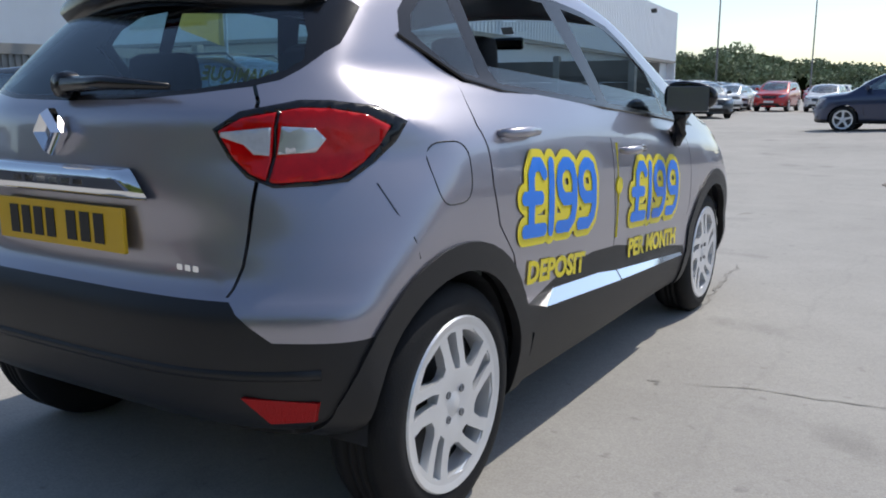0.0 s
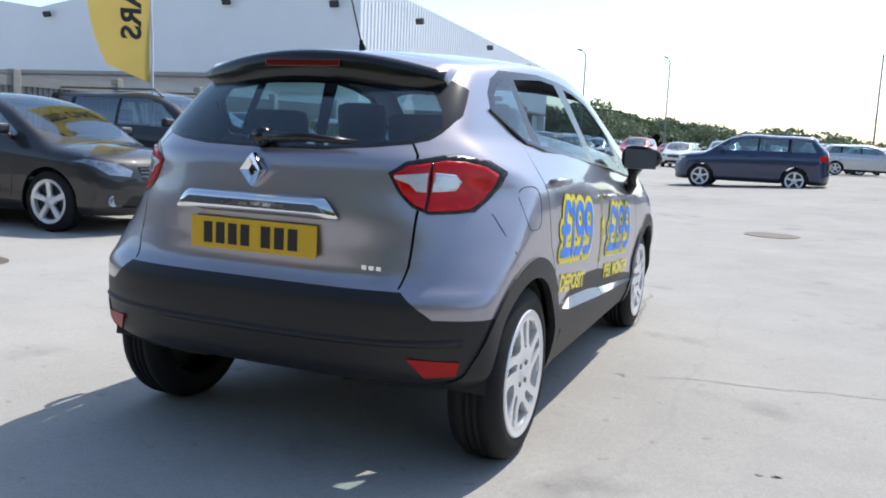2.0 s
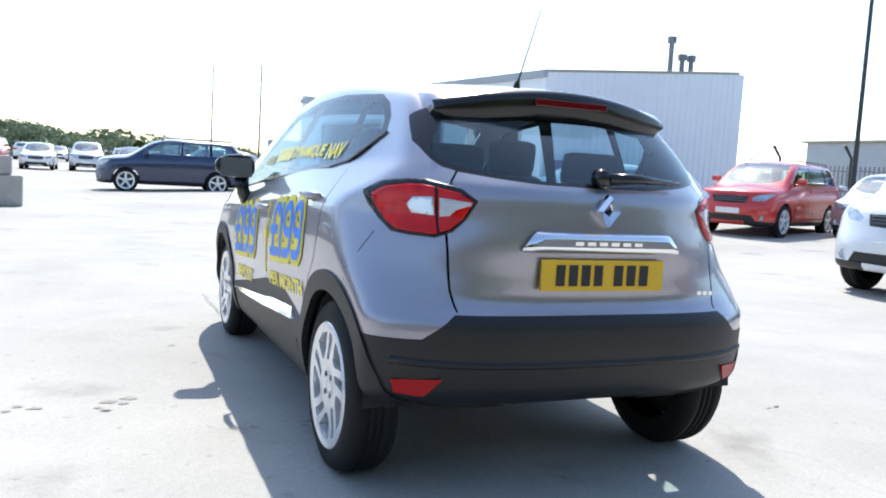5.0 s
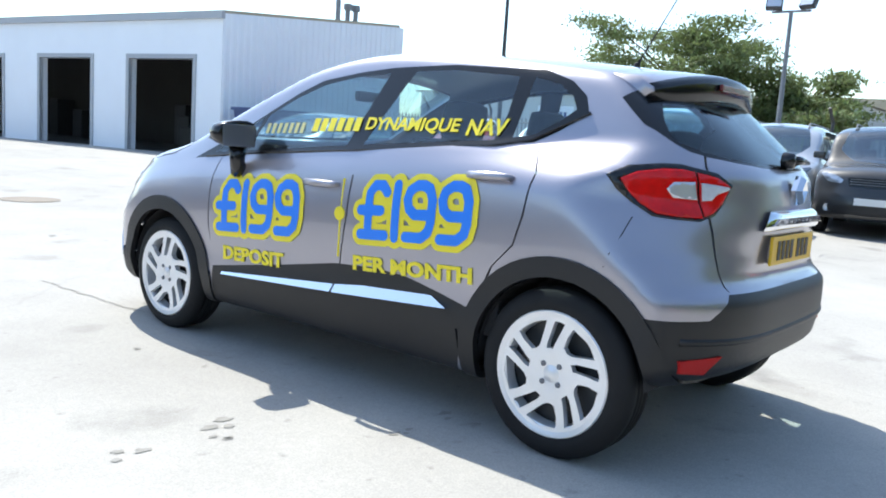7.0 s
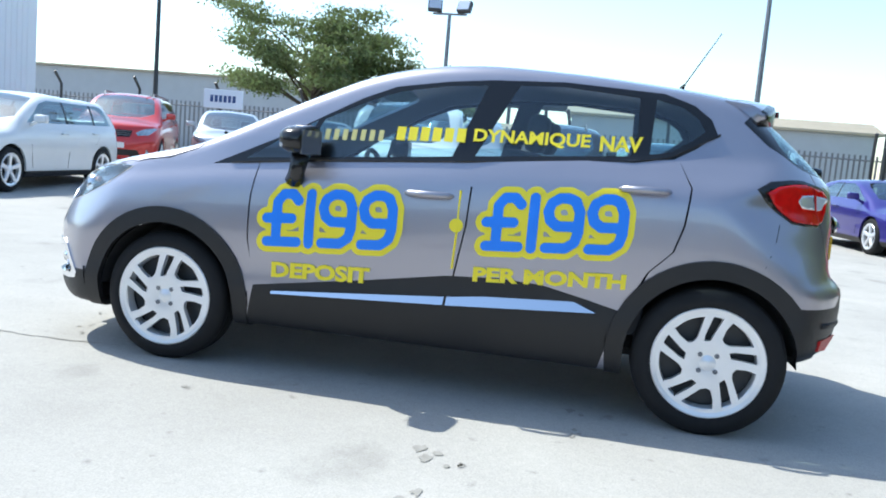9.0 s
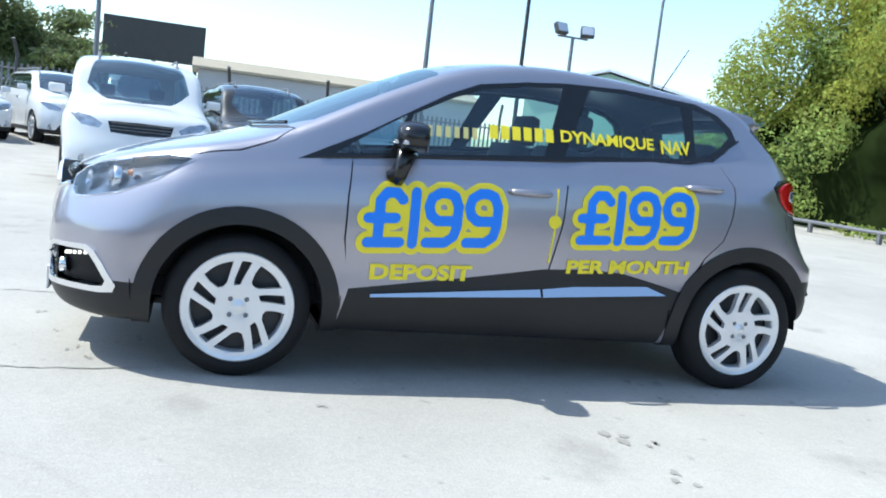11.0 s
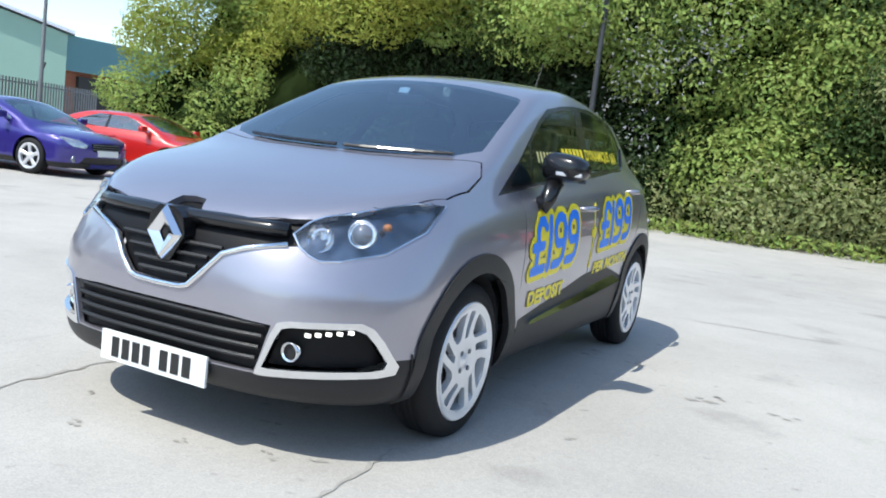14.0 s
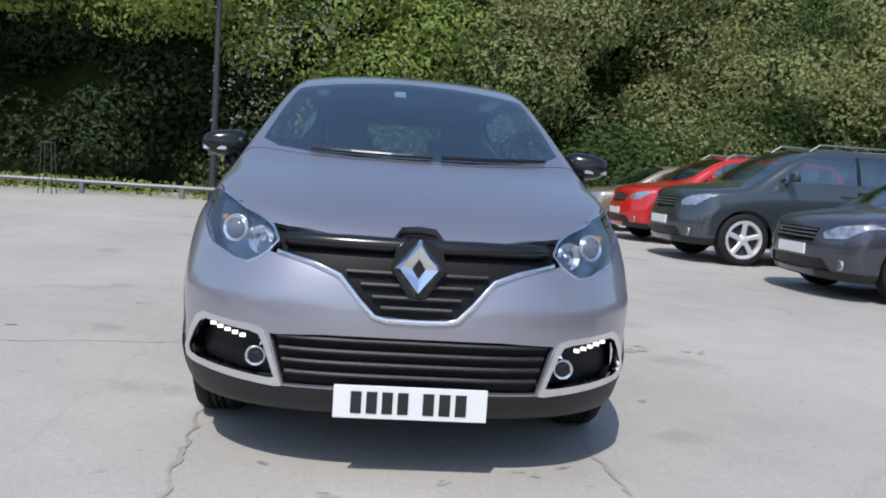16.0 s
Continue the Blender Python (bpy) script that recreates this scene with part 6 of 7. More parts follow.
def build_showroom():
    """The long pale sheds beyond the fence."""
    g = thing("showroom_building", (0, 0, 0), "long pale blue-white metal showroom with a grey overhang", "building")
    Cx, Cy = -11.0, 20.3
    Ex, Ey = -13.9, 52.5
    z1 = 6.1
    bm = bmesh.new()
    ribbed(bm, (Cx, Cy), (Ex, Ey), 3.0, (6.0, 6.0), 0.3, 0.03)
    part("long_wall", bm, WHITE_CLAD, g, "white ribbed long wall", )
    # gabled end wall with two shallow peaks
    bm = bmesh.new()
    out = [(Cx, 3.0), (Cx, 5.6), (Cx - 6.0, 6.4), (Cx - 13.5, 5.3), (Cx - 21, 6.3), (Cx - 28, 5.2), (Cx - 28, 3.0)]
    slab(bm, out, Cy + 0.02, Cy + 0.25, 1)
    part("end_wall", bm, WHITE_CLAD, g, "pale end wall with shallow gables")
    bm = bmesh.new()
    slab(bm, [(Cx - 0.7, Cy + 1.0), (Cx - 28, Cy + 1.0), (Cx - 28, Cy + 1.2), (Cx - 0.7, Cy + 1.2)], 0.0, 3.0)
    slab(bm, [(Cx - 0.7, Cy + 1.0), (Cx - 0.5, Cy + 1.0), (Ex - 0.5, Ey), (Ex - 0.7, Ey)], 0.0, 3.0)
    part("lower_wall", bm, WHITE_CLAD, g)
    bm = bmesh.new()
    slab(bm, [(Cx, Cy), (Cx - 28, Cy), (Cx - 28, Cy + 1.2), (Cx - 0.7, Cy + 1.2), (Ex - 0.7, Ey), (Ex, Ey)], 2.88, 3.0)
    part("overhang", bm, CONCRETE_PANEL, g, "grey soffit band")
    bm = bmesh.new()
    vs = [bm.verts.new(p) for p in ((Cx, Cy + 0.25, 5.6), (Cx - 6, Cy + 0.25, 6.4), (Cx - 13.5, Cy + 0.25, 5.3), (Cx - 21, Cy + 0.25, 6.3), (Cx - 28, Cy + 0.25, 5.2))]
    ws = [bm.verts.new((v.co.x - 2.9, Ey, v.co.z)) for v in vs]
    for i in range(4):
        bm.faces.new((vs[i], vs[i + 1], ws[i + 1], ws[i]))
    part("roof", bm, ROOF_SHEET, g)
    bm = bmesh.new()
    box(bm, (Ex - 6, Ey - 0.2, 0), (Ex, Ey, 6.0))
    part("far_wall", bm, WHITE_CLAD, g)
    # dark doorway far along and wall floodlights
    bm = bmesh.new()
    box(bm, (-12.75, 40.5, 0.2), (-12.45, 44.5, 2.7), 0.02)
    part("roller_door", bm, DARK_IN, g)
    for x, y, z in ((Cx - 0.8, Cy - 0.2, 5.15), (Cx - 4.9, Cy - 0.2, 5.3), (Cx - 12.9, Cy - 0.2, 5.0), (Cx + 0.25, Cy + 4, 5.2), (Cx - 0.3, Cy + 13, 5.3), (Cx - 1.2, Cy + 22, 5.3)):
        bm = bmesh.new()
        box(bm, (-0.14, -0.07, -0.10), (0.14, 0.07, 0.10), 0.02, pose(x, y, z, 25))
        tube(bm, [(x, y, z), (x - 0.1, y + 0.25, z + 0.05)], 0.03, 6)
        part("wall_floodlight", bm, DARK_STEEL, g)


def build_fence():
    """Concrete post and panel fence behind the parked row."""
    pts = [(-9.5, -4.0), (-8.9, 4.0), (-8.4, 9.5), (-7.2, 14.9), (-3.85, 15.0)]
    f = thing("panel_fence", (0, 0, 0), "grey concrete post and ribbed panel fence", "fence")
    post = None
    for (x0, y0), (x1, y1) in zip(pts, pts[1:]):
        L = math.hypot(x1 - x0, y1 - y0)
        n = max(1, round(L / 1.9))
        solid = y0 > 9
        for i in range(n):
            a = (x0 + (x1 - x0) * i / n, y0 + (y1 - y0) * i / n)
            b = (x0 + (x1 - x0) * (i + 1) / n, y0 + (y1 - y0) * (i + 1) / n)
            g0 = min(ground_z(*a), ground_z(*b)) - 0.02
            top = 1.80
            bm = bmesh.new()
            box(bm, (a[0] - 0.07, a[1] - 0.07, g0), (a[0] + 0.07, a[1] + 0.07, top + 0.1), 0.015)
            part("fence_post", bm, CONCRETE_PANEL, f)
            w = Vector((b[0] - a[0], b[1] - a[1])).normalized()
            o = Vector((-w.y, w.x)) * 0.025
            # solid boards: shadow on this side is painted by the darker concrete
            if solid:
                for k in range(4):
                    zz = g0 + k * (top - g0) / 4
                    bm = bmesh.new()
                    slab(bm, [(a[0] - o.x, a[1] - o.y), (b[0] - o.x, b[1] - o.y), (b[0] + o.x, b[1] + o.y), (a[0] + o.x, a[1] + o.y)], zz, zz + (top - g0) / 4 - 0.012)
                    part("fence_board", bm, SHADED_CONCRETE, f, "brownish concrete board, its colour darkened for the shaded side")
                continue
            bm = bmesh.new()
            ribbed(bm, a, b, g0, top - 0.14, 0.09, 0.03)
            slab(bm, [(a[0] - 2 * o.x, a[1] - 2 * o.y), (b[0] - 2 * o.x, b[1] - 2 * o.y), (b[0] + 2 * o.x, b[1] + 2 * o.y), (a[0] + 2 * o.x, a[1] + 2 * o.y)], top - 0.14, top)
            part("fence_panel", bm, CONCRETE_PANEL, f)
    bm = bmesh.new()
    box(bm, (-3.92, 14.92, ground_z(-3.8, 15)), (-3.78, 15.08, 1.95), 0.015)
    part("fence_post", bm, CONCRETE_PANEL, f)
    b = bmesh.new()
    box(b, (-0.28, -0.22, 0), (0.28, 0.22, 0.62), 0.05)
    box(b, (-0.2, -0.15, 0.62), (0.1, 0.12, 1.0), 0.05)
    ob = to_object("rubble_block", b, CONCRETE_PANEL)
    ob.matrix_basis = pose(-3.25, 15.4, ground_z(-3.25, 15.4), 0, 0, 20)
    tagged(ob, "broken concrete block beside the fence end", "block")


def lamp_post(x, y, h, kind, label):
    p = thing("lamp_post", (x, y, ground_z(x, y) - 0.05), label, "lamp post", "yard lamp posts")
    bm = bmesh.new()
    tube(bm, [(0, 0, 0), (0, 0, 1.2), (0, 0, h)], [0.09, 0.075, 0.05], 10)
    part("pole", bm, STEEL if kind != "plain" else DARK_STEEL, p)
    bm = bmesh.new()
    box(bm, (-0.16, -0.16, 0), (0.16, 0.16, 0.07), 0.01)
    part("base_plate", bm, STEEL, p)
    if kind == "flood":
        bm = bmesh.new()
        tube(bm, [(0.0, -0.48, h), (0.0, 0.48, h)], 0.03, 8)
        part("cross_arm", bm, STEEL, p)
        for s in (-0.42, 0.42):
            bm = bmesh.new()
            box(bm, (-0.08, -0.2, -0.16), (0.08, 0.2, 0.16), 0.02, pose(-0.05, s, h + 0.2, 0, 25, 15 * (1 if s > 0 else -1)))
            lamp = part("floodlight", bm, DARK_STEEL, p)
            bm = bmesh.new()
            box(bm, (-0.095, -0.17, -0.13), (-0.082, 0.17, 0.13), 0.005, pose(-0.05, s, h + 0.2, 0, 25, 15 * (1 if s > 0 else -1)))
            part("flood_glass", bm, CLEAR_LENS, lamp)
    elif kind == "street":
        bm = bmesh.new()
        tube(bm, [(0, 0, h), (-0.05, -0.15, h + 0.25), (-0.2, -0.7, h + 0.42)], [0.05, 0.04, 0.035], 8)
        part("curved_arm", bm, STEEL, p)
        bm = bmesh.new()
        box(bm, (-0.1, -0.35, -0.05), (0.1, 0.25, 0.06), 0.04, pose(-0.25, -0.85, h + 0.43, 0, 0, -15))
        part("lantern", bm, STEEL, p)
    elif kind == "camera":
        bm = bmesh.new()
        tube(bm, [(0.0, 0.0, h - 0.4), (0.0, -0.35, h - 0.3)], 0.03, 6)
        box(bm, (-0.07, -0.5, -0.07), (0.07, -0.2, 0.07), 0.02, pose(0, 0, h - 0.22))
        box(bm, (-0.22, -0.1, -0.1), (0.1, 0.1, 0.1), 0.04, pose(0, 0, h))
        part("yard_camera", bm, STEEL, p)
    return p


def leaves(bm_name, centres, size, mats, label="", parent=None, seed=1, ratio=2.2, facing=None):
    """One mesh of many small bent leaves at the given centres."""
    rng = np.random.default_rng(seed)
    n = len(centres)
    d = rng.normal(size=(n, 3))
    d /= np.linalg.norm(d, axis=1)[:, None]
    e = np.cross(d, rng.normal(size=(n, 3)))
    e /= np.linalg.norm(e, axis=1)[:, None]
    if facing is not None:
        up = facing + rng.normal(size=(n, 3)) * 0.45 + np.array([0, 0, 0.35])
        up /= np.linalg.norm(up, axis=1)[:, None]
        d = np.cross(up, rng.normal(size=(n, 3)))
        d /= np.linalg.norm(d, axis=1)[:, None]
        e = np.cross(up, d)
    nrm = np.cross(d, e)
    s = size * rng.uniform(0.6, 1.5, n)[:, None]
    tip, root = centres + d * s, centres - d * s
    a, b = centres + e * s / ratio + nrm * s * 0.2, centres - e * s / ratio + nrm * s * 0.2
    co = np.stack([root, a, tip, b], 1).reshape(-1, 3)
    me = bpy.data.meshes.new(bm_name)
    idx = np.arange(n)[:, None] * 4
    faces = np.concatenate([idx + np.array([0, 1, 2]), idx + np.array([0, 2, 3])], 0)
    me.from_pydata(co.tolist(), [], faces.tolist())
    for m in mats if isinstance(mats, (list, tuple)) else [mats]:
        me.materials.append(m)
    ob = new(bm_name, me)
    ob.parent = parent
    return ob


def build_hedge():
    """The overgrown tree belt that closes the yard behind."""
    rng = np.random.default_rng(7)
    bl = []
    kinds = {"hedge": ([], []), "yellow_tree_foliage": ([], []), "olive_shrub": ([], []), "deep_green_shrub": ([], []), "dark_shrub": ([], [])}
    clumps = []
    for k in range(1000):
        x = rng.uniform(-34, 22) if k < 400 else rng.uniform(2, 21.5) if k < 600 else rng.uniform(-20, 9)
        z = rng.uniform(0.15, 7.4) if k < 400 else rng.uniform(3.6, 7.8) if k < 600 else rng.uniform(0.3, 8.2)
        zt = 2.2 + 6.2 * smooth(22.5, 17.0, x) + 0.5 * math.sin(x * 0.9)
        if z > zt:
            continue
        y = -14.6 - 0.28 * z + 0.6 * math.sin(x * 0.8 + z) + 0.5 * math.sin(x * 1.9 + 0.7 * z) + rng.uniform(-0.8, 0.55) + 0.02 * (x - 5)
        # top clumps pushed out and lower ones set back to deepen the shade
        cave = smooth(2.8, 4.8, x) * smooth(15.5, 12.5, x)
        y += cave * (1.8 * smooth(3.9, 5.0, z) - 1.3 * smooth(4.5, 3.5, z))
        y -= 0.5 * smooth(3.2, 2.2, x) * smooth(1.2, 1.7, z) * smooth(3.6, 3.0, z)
        clumps.append((x, y, z, rng.uniform(0.35, 1.0) if k % 3 else rng.uniform(0.9, 1.4)))
    for x, y, z, r in clumps:
        n = int(640 * r * r)
        v = rng.normal(size=(n, 3))
        v /= np.linalg.norm(v, axis=1)[:, None]
        p = np.array([x, y, z]) + v * np.array([1.2, 0.75, 0.75]) * r * rng.uniform(0.72, 1.1, n)[:, None]
        fit = (p[:, 2] > 0.04) & (p[:, 1] > y - 0.45 * r)
        patch = math.sin(x * 1.3 + 0.6) + math.sin(z * 1.7 + x * 0.5) + rng.normal(0, 0.45)
        # shaded stretch of the hedge: shade painted in through darker leaf colours
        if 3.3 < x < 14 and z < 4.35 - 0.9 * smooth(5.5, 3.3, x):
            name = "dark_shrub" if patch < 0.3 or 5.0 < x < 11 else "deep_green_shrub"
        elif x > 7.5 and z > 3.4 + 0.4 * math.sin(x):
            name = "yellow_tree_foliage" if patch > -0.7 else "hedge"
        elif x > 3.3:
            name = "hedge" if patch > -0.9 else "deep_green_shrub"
        # middle band: many clumps take the green darkened for shade
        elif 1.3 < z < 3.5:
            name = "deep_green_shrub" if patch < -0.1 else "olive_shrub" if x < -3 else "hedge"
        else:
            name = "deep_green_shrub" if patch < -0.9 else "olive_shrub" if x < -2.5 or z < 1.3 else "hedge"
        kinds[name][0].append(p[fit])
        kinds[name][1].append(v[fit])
    # added clusters of small grey leaves for the pale patch in the hedge
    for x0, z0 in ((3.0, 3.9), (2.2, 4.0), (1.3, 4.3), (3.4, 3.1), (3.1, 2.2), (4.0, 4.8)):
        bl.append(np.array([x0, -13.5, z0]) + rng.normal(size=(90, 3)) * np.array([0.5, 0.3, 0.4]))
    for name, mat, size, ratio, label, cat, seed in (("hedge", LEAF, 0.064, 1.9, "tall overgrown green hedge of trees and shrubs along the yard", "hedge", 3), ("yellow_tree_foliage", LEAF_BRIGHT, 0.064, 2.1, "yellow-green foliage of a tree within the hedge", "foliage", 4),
                                                     ("olive_shrub", LEAF_OLIVE, 0.062, 2.0, "grey-olive shrubs within the hedge", "shrub", 5), ("dark_shrub", LEAF_SHADED, 0.075, 2.0, "hedge foliage with the shade under the overhang put into its colour", "shrub", 6), ("deep_green_shrub", LEAF_DEEP_SHADED, 0.066, 2.0, "deep green hedge foliage with shade put into its colour", "shrub", 7)):
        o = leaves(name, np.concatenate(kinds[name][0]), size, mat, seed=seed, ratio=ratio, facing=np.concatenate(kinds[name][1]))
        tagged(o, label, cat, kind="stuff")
    b = leaves("hedge_blossom", np.concatenate(bl), 0.042, PALE_LEAF, seed=4)
    tagged(b, "pale grey leaves hanging in the hedge", "blossom", kind="stuff")
    # added dark sheet behind the leaves, in place of the shaded inside
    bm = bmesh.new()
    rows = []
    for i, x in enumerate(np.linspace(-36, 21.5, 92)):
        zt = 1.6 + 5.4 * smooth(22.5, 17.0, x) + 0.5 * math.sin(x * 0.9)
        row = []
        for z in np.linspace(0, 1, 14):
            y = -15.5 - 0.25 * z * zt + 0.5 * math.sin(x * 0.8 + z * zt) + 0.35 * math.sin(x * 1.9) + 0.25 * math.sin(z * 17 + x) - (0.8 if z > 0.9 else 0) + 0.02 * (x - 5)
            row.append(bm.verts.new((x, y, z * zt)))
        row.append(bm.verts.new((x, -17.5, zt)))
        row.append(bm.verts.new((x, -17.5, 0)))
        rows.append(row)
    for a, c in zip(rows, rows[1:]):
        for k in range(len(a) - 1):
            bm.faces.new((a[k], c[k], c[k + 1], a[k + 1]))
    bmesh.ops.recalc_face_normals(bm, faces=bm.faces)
    u = to_object("hedge_shade_backing", bm, SHADE_BACKING, None, True)
    tagged(u, "near-black backing sheet for the shaded inside of the hedge", "hedge", kind="stuff")
    # weeds at its foot
    p = np.stack([rng.uniform(-30, 14, 5000), -14.0 + rng.normal(0, 0.22, 5000), rng.uniform(0.02, 0.34, 5000)], 1)
    w = leaves("weeds", p, 0.07, LEAF, seed=9)
    tagged(w, "low weeds at the foot of the hedge", "weeds", kind="stuff")
    # low rail along the hedge
    rail = thing("barrier_rail", (0, 0, 0), "low weathered metal rail on short posts along the hedge", "rail")
    bm = bmesh.new()
    tube(bm, [(2.2, -13.35, 0.26), (20, -12.4, 0.30)], 0.05, 8)
    part("rail_bar", bm, STEEL, rail)
    for x in np.arange(2.4, 20, 2.2):
        bm = bmesh.new()
        y = -13.35 + (x - 2.2) * 0.053
        box(bm, (x - 0.05, y - 0.05, 0.0), (x + 0.05, y + 0.05, 0.27), 0.01)
        part("rail_post", bm, STEEL, rail)
    t = thing("trolley_stand", (7.2, -12.2, ground_z(7.2, -12.2)), "thin rusty metal stand by the rail", "stand")
    bm = bmesh.new()
    for dx, dy in ((-0.1, -0.1), (0.1, -0.1), (0.1, 0.1), (-0.1, 0.1)):
        tube(bm, [(dx * 1.4, dy * 1.4, 0), (dx, dy, 1.1)], 0.012, 5)
    tube(bm, [(-0.1, -0.1, 1.1), (0.1, -0.1, 1.1), (0.1, 0.1, 1.1), (-0.1, 0.1, 1.1)], 0.012, 5)
    part("stand_frame", bm, DARK_STEEL, t)


def tree(x, y, h, r, label, seed, mat, leaf=0.12, count=9000, sparse=1.0):
    t = thing("tree", (x, y, ground_z(x, y)), label, "tree")
    rng = np.random.default_rng(seed)
    bm = bmesh.new()
    tube(bm, [(0, 0, -0.1), (0.05, 0.02, h * 0.2), (0.1, -0.05, h * 0.45), (0.05, 0.1, h * 0.75)], [0.22, 0.17, 0.12, 0.05], 8)
    tips = []
    for k in range(44):
        a = rng.uniform(0, 2 * math.pi)
        z0 = h * rng.uniform(0.22, 0.6)
        rr = r * rng.uniform(0.35, 1.0)
        z1 = min(h, z0 + h * rng.uniform(0.10, 0.42))
        e = Vector((rr * math.cos(a), rr * math.sin(a), z1))
        m = Vector((e.x * 0.5, e.y * 0.5, (z0 + z1) / 2 + 0.2))
        tube(bm, [(0.06, 0, z0), m, e], [0.06, 0.035, 0.012], 5)
        tips += [(e, 0.75), (m + (e - m) * 0.5, 0.8)]
    part("trunk", bm, BARK, t)
    pts = []
    for e, s in tips:
        n = int(count / len(tips))
        pts.append(np.array(e) + rng.normal(size=(n, 3)) * np.array([0.36, 0.36, 0.12]) * r * 0.42 * s)
    leaves("crown", np.concatenate(pts), leaf, mat, parent=t, seed=seed)


TREE_TOPS = (-40, -20, -13, -5, 6, 12, 27), (7.4, 7.0, 5.4, 4.1, 4.3, 2.9, 2.6)  # along the horizon, and the height there


def build_far():
    """Tree line and buildings far beyond the yard."""
    rng = np.random.default_rng(11)
    # rows of clumps along the horizon ahead
    cs = []
    for k in range(190):
        x = rng.uniform(-40, 27)
        y = rng.uniform(105, 125)
        top = np.interp(x, *TREE_TOPS) + 0.4 * math.sin(x * 0.5 + 1)
        z = rng.uniform(0.3, max(0.8, top - 1.3))
        r = rng.uniform(1.0, 2.0)
        v = rng.normal(size=(260, 3))
        v /= np.linalg.norm(v, axis=1)[:, None]
        cs.append(np.array([x, y, z]) + v * r * np.array([1.3, 1, 0.8]) * rng.uniform(0.6, 1.1, 260)[:, None])
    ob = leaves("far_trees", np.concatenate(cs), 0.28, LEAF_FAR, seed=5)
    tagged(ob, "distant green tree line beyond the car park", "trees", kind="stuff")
    # added backing sheet, coloured near black as the shade between the far clumps
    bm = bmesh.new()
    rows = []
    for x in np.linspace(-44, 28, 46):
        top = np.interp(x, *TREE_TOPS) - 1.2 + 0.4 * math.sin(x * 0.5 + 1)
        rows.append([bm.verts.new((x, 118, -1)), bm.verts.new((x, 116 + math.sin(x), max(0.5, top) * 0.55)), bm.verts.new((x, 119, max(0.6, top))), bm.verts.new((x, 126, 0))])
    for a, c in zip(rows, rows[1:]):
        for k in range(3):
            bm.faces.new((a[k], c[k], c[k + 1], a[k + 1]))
    u = to_object("far_shade_backing", bm, SHADE_BACKING, None, True)
    tagged(u, "near-black backing sheet for the shaded inside of the distant tree line", "trees", kind="stuff")

    # pale green gabled building and its teal neighbour
    g = thing("green_building", (0, 0, 0), "pale green gabled industrial building", "building")
    U = Vector((0.80, -0.6)).normalized()
    V = Vector((-U.y, U.x))
    O = Vector((33.9, -16.9))

    def w(u, v):
        p = O + V * u + U * v
        return p.x, p.y
    bm = bmesh.new()
    for a, b in (((-4.3, 0), (4.3, 0)),):
        pts = [(-4.3, 0.0), (4.3, 0.0), (4.3, 4.7), (0, 5.75), (-4.3, 4.7)]
        f = [bm.verts.new((*w(u, 0), z)) for u, z in pts]
        k = [bm.verts.new((*w(u, 18), z)) for u, z in pts]
        bm.faces.new(f)
        bm.faces.new(k[::-1])
        for i in (0, 1, 4):
            bm.faces.new((f[i], f[(i + 1) % 5], k[(i + 1) % 5], k[i]))
    bmesh.ops.recalc_face_normals(bm, faces=bm.faces)
    part("wall", bm, GREEN_CLAD, g)
    for s in (-1, 1):
        bm = bmesh.new()
        f = [bm.verts.new((*w(u, v), z)) for u, v, z in ((0, -0.3, 5.85), (s * 4.6, -0.3, 4.72), (s * 4.6, 18, 4.72), (0, 18, 5.85))]
        k = [bm.verts.new(v.co + Vector((0, 0, 0.14))) for v in f]
        bm.faces.new(f)
        bm.faces.new(k[::-1])
        for i in range(4):
            bm.faces.new((f[i], f[(i + 1) % 4], k[(i + 1) % 4], k[i]))
        part("roof", bm, SIGN_WHITE, g)
    t = thing("teal_building", (0, 0, 0), "low teal-clad unit with brick base and dark loading doors", "building")
    A, B = Vector((31.5, -20.3)), Vector((30.0, -36.0))
    bm = bmesh.new()
    slab(bm, [(A.x, A.y), (A.x + 14, A.y), (B.x + 14, B.y), (B.x, B.y)], 3.1, 4.7)
    part("upper_cladding", bm, TEAL_CLAD, t)
    bm = bmesh.new()
    slab(bm, [(A.x + 0.3, A.y), (A.x + 14, A.y), (B.x + 14, B.y), (B.x + 0.3, B.y)], 0, 3.1)
    part("brick_base", bm, BRICK, t)
    for k, (s0, s1) in enumerate(((0.06, 0.30), (0.38, 0.55), (0.62, 0.85))):
        bm = bmesh.new()
        p, q = A + (B - A) * s0, A + (B - A) * s1
        slab(bm, [(p.x + 0.1, p.y), (p.x + 0.5, p.y), (q.x + 0.5, q.y), (q.x + 0.1, q.y)], 0.1, 2.9)
        part("loading_door", bm, GREEN_CLAD if k == 1 else DARK_IN, t)
    # grey sheds and their long roofs behind the security fence
    for x0, y0, x1, y1, h, lab in ((40, -12, 44, 3, 3.7, "long low grey shed"), (44, 10, 60, 40, 4.6, "long pale shed with a shallow roof"), (48, 2, 60, 9.5, 2.8, "low grey store")):
        s = thing("shed", (0, 0, 0), lab + " beyond the security fence", "building", "far sheds")
        bm = bmesh.new()
        box(bm, (x0, y0, 0), (x1, y1, h), 0.05)
        part("wall", bm, GREY_CLAD, s)
        bm = bmesh.new()
        slab(bm, [(x0 - 0.3, h), (x0 - 0.3, h + 0.12), ((x0 + x1) / 2, h + 0.7), (x1 + 0.3, h + 0.12), (x1 + 0.3, h)], y0 - 0.3, y1 + 0.3, 1)
        part("roof", bm, ROOF_SHEET, s)
    # dark hoarding on legs
    b = thing("hoarding", (62, 6.3, 0), "large dark hoarding on posts beyond the fence", "hoarding")
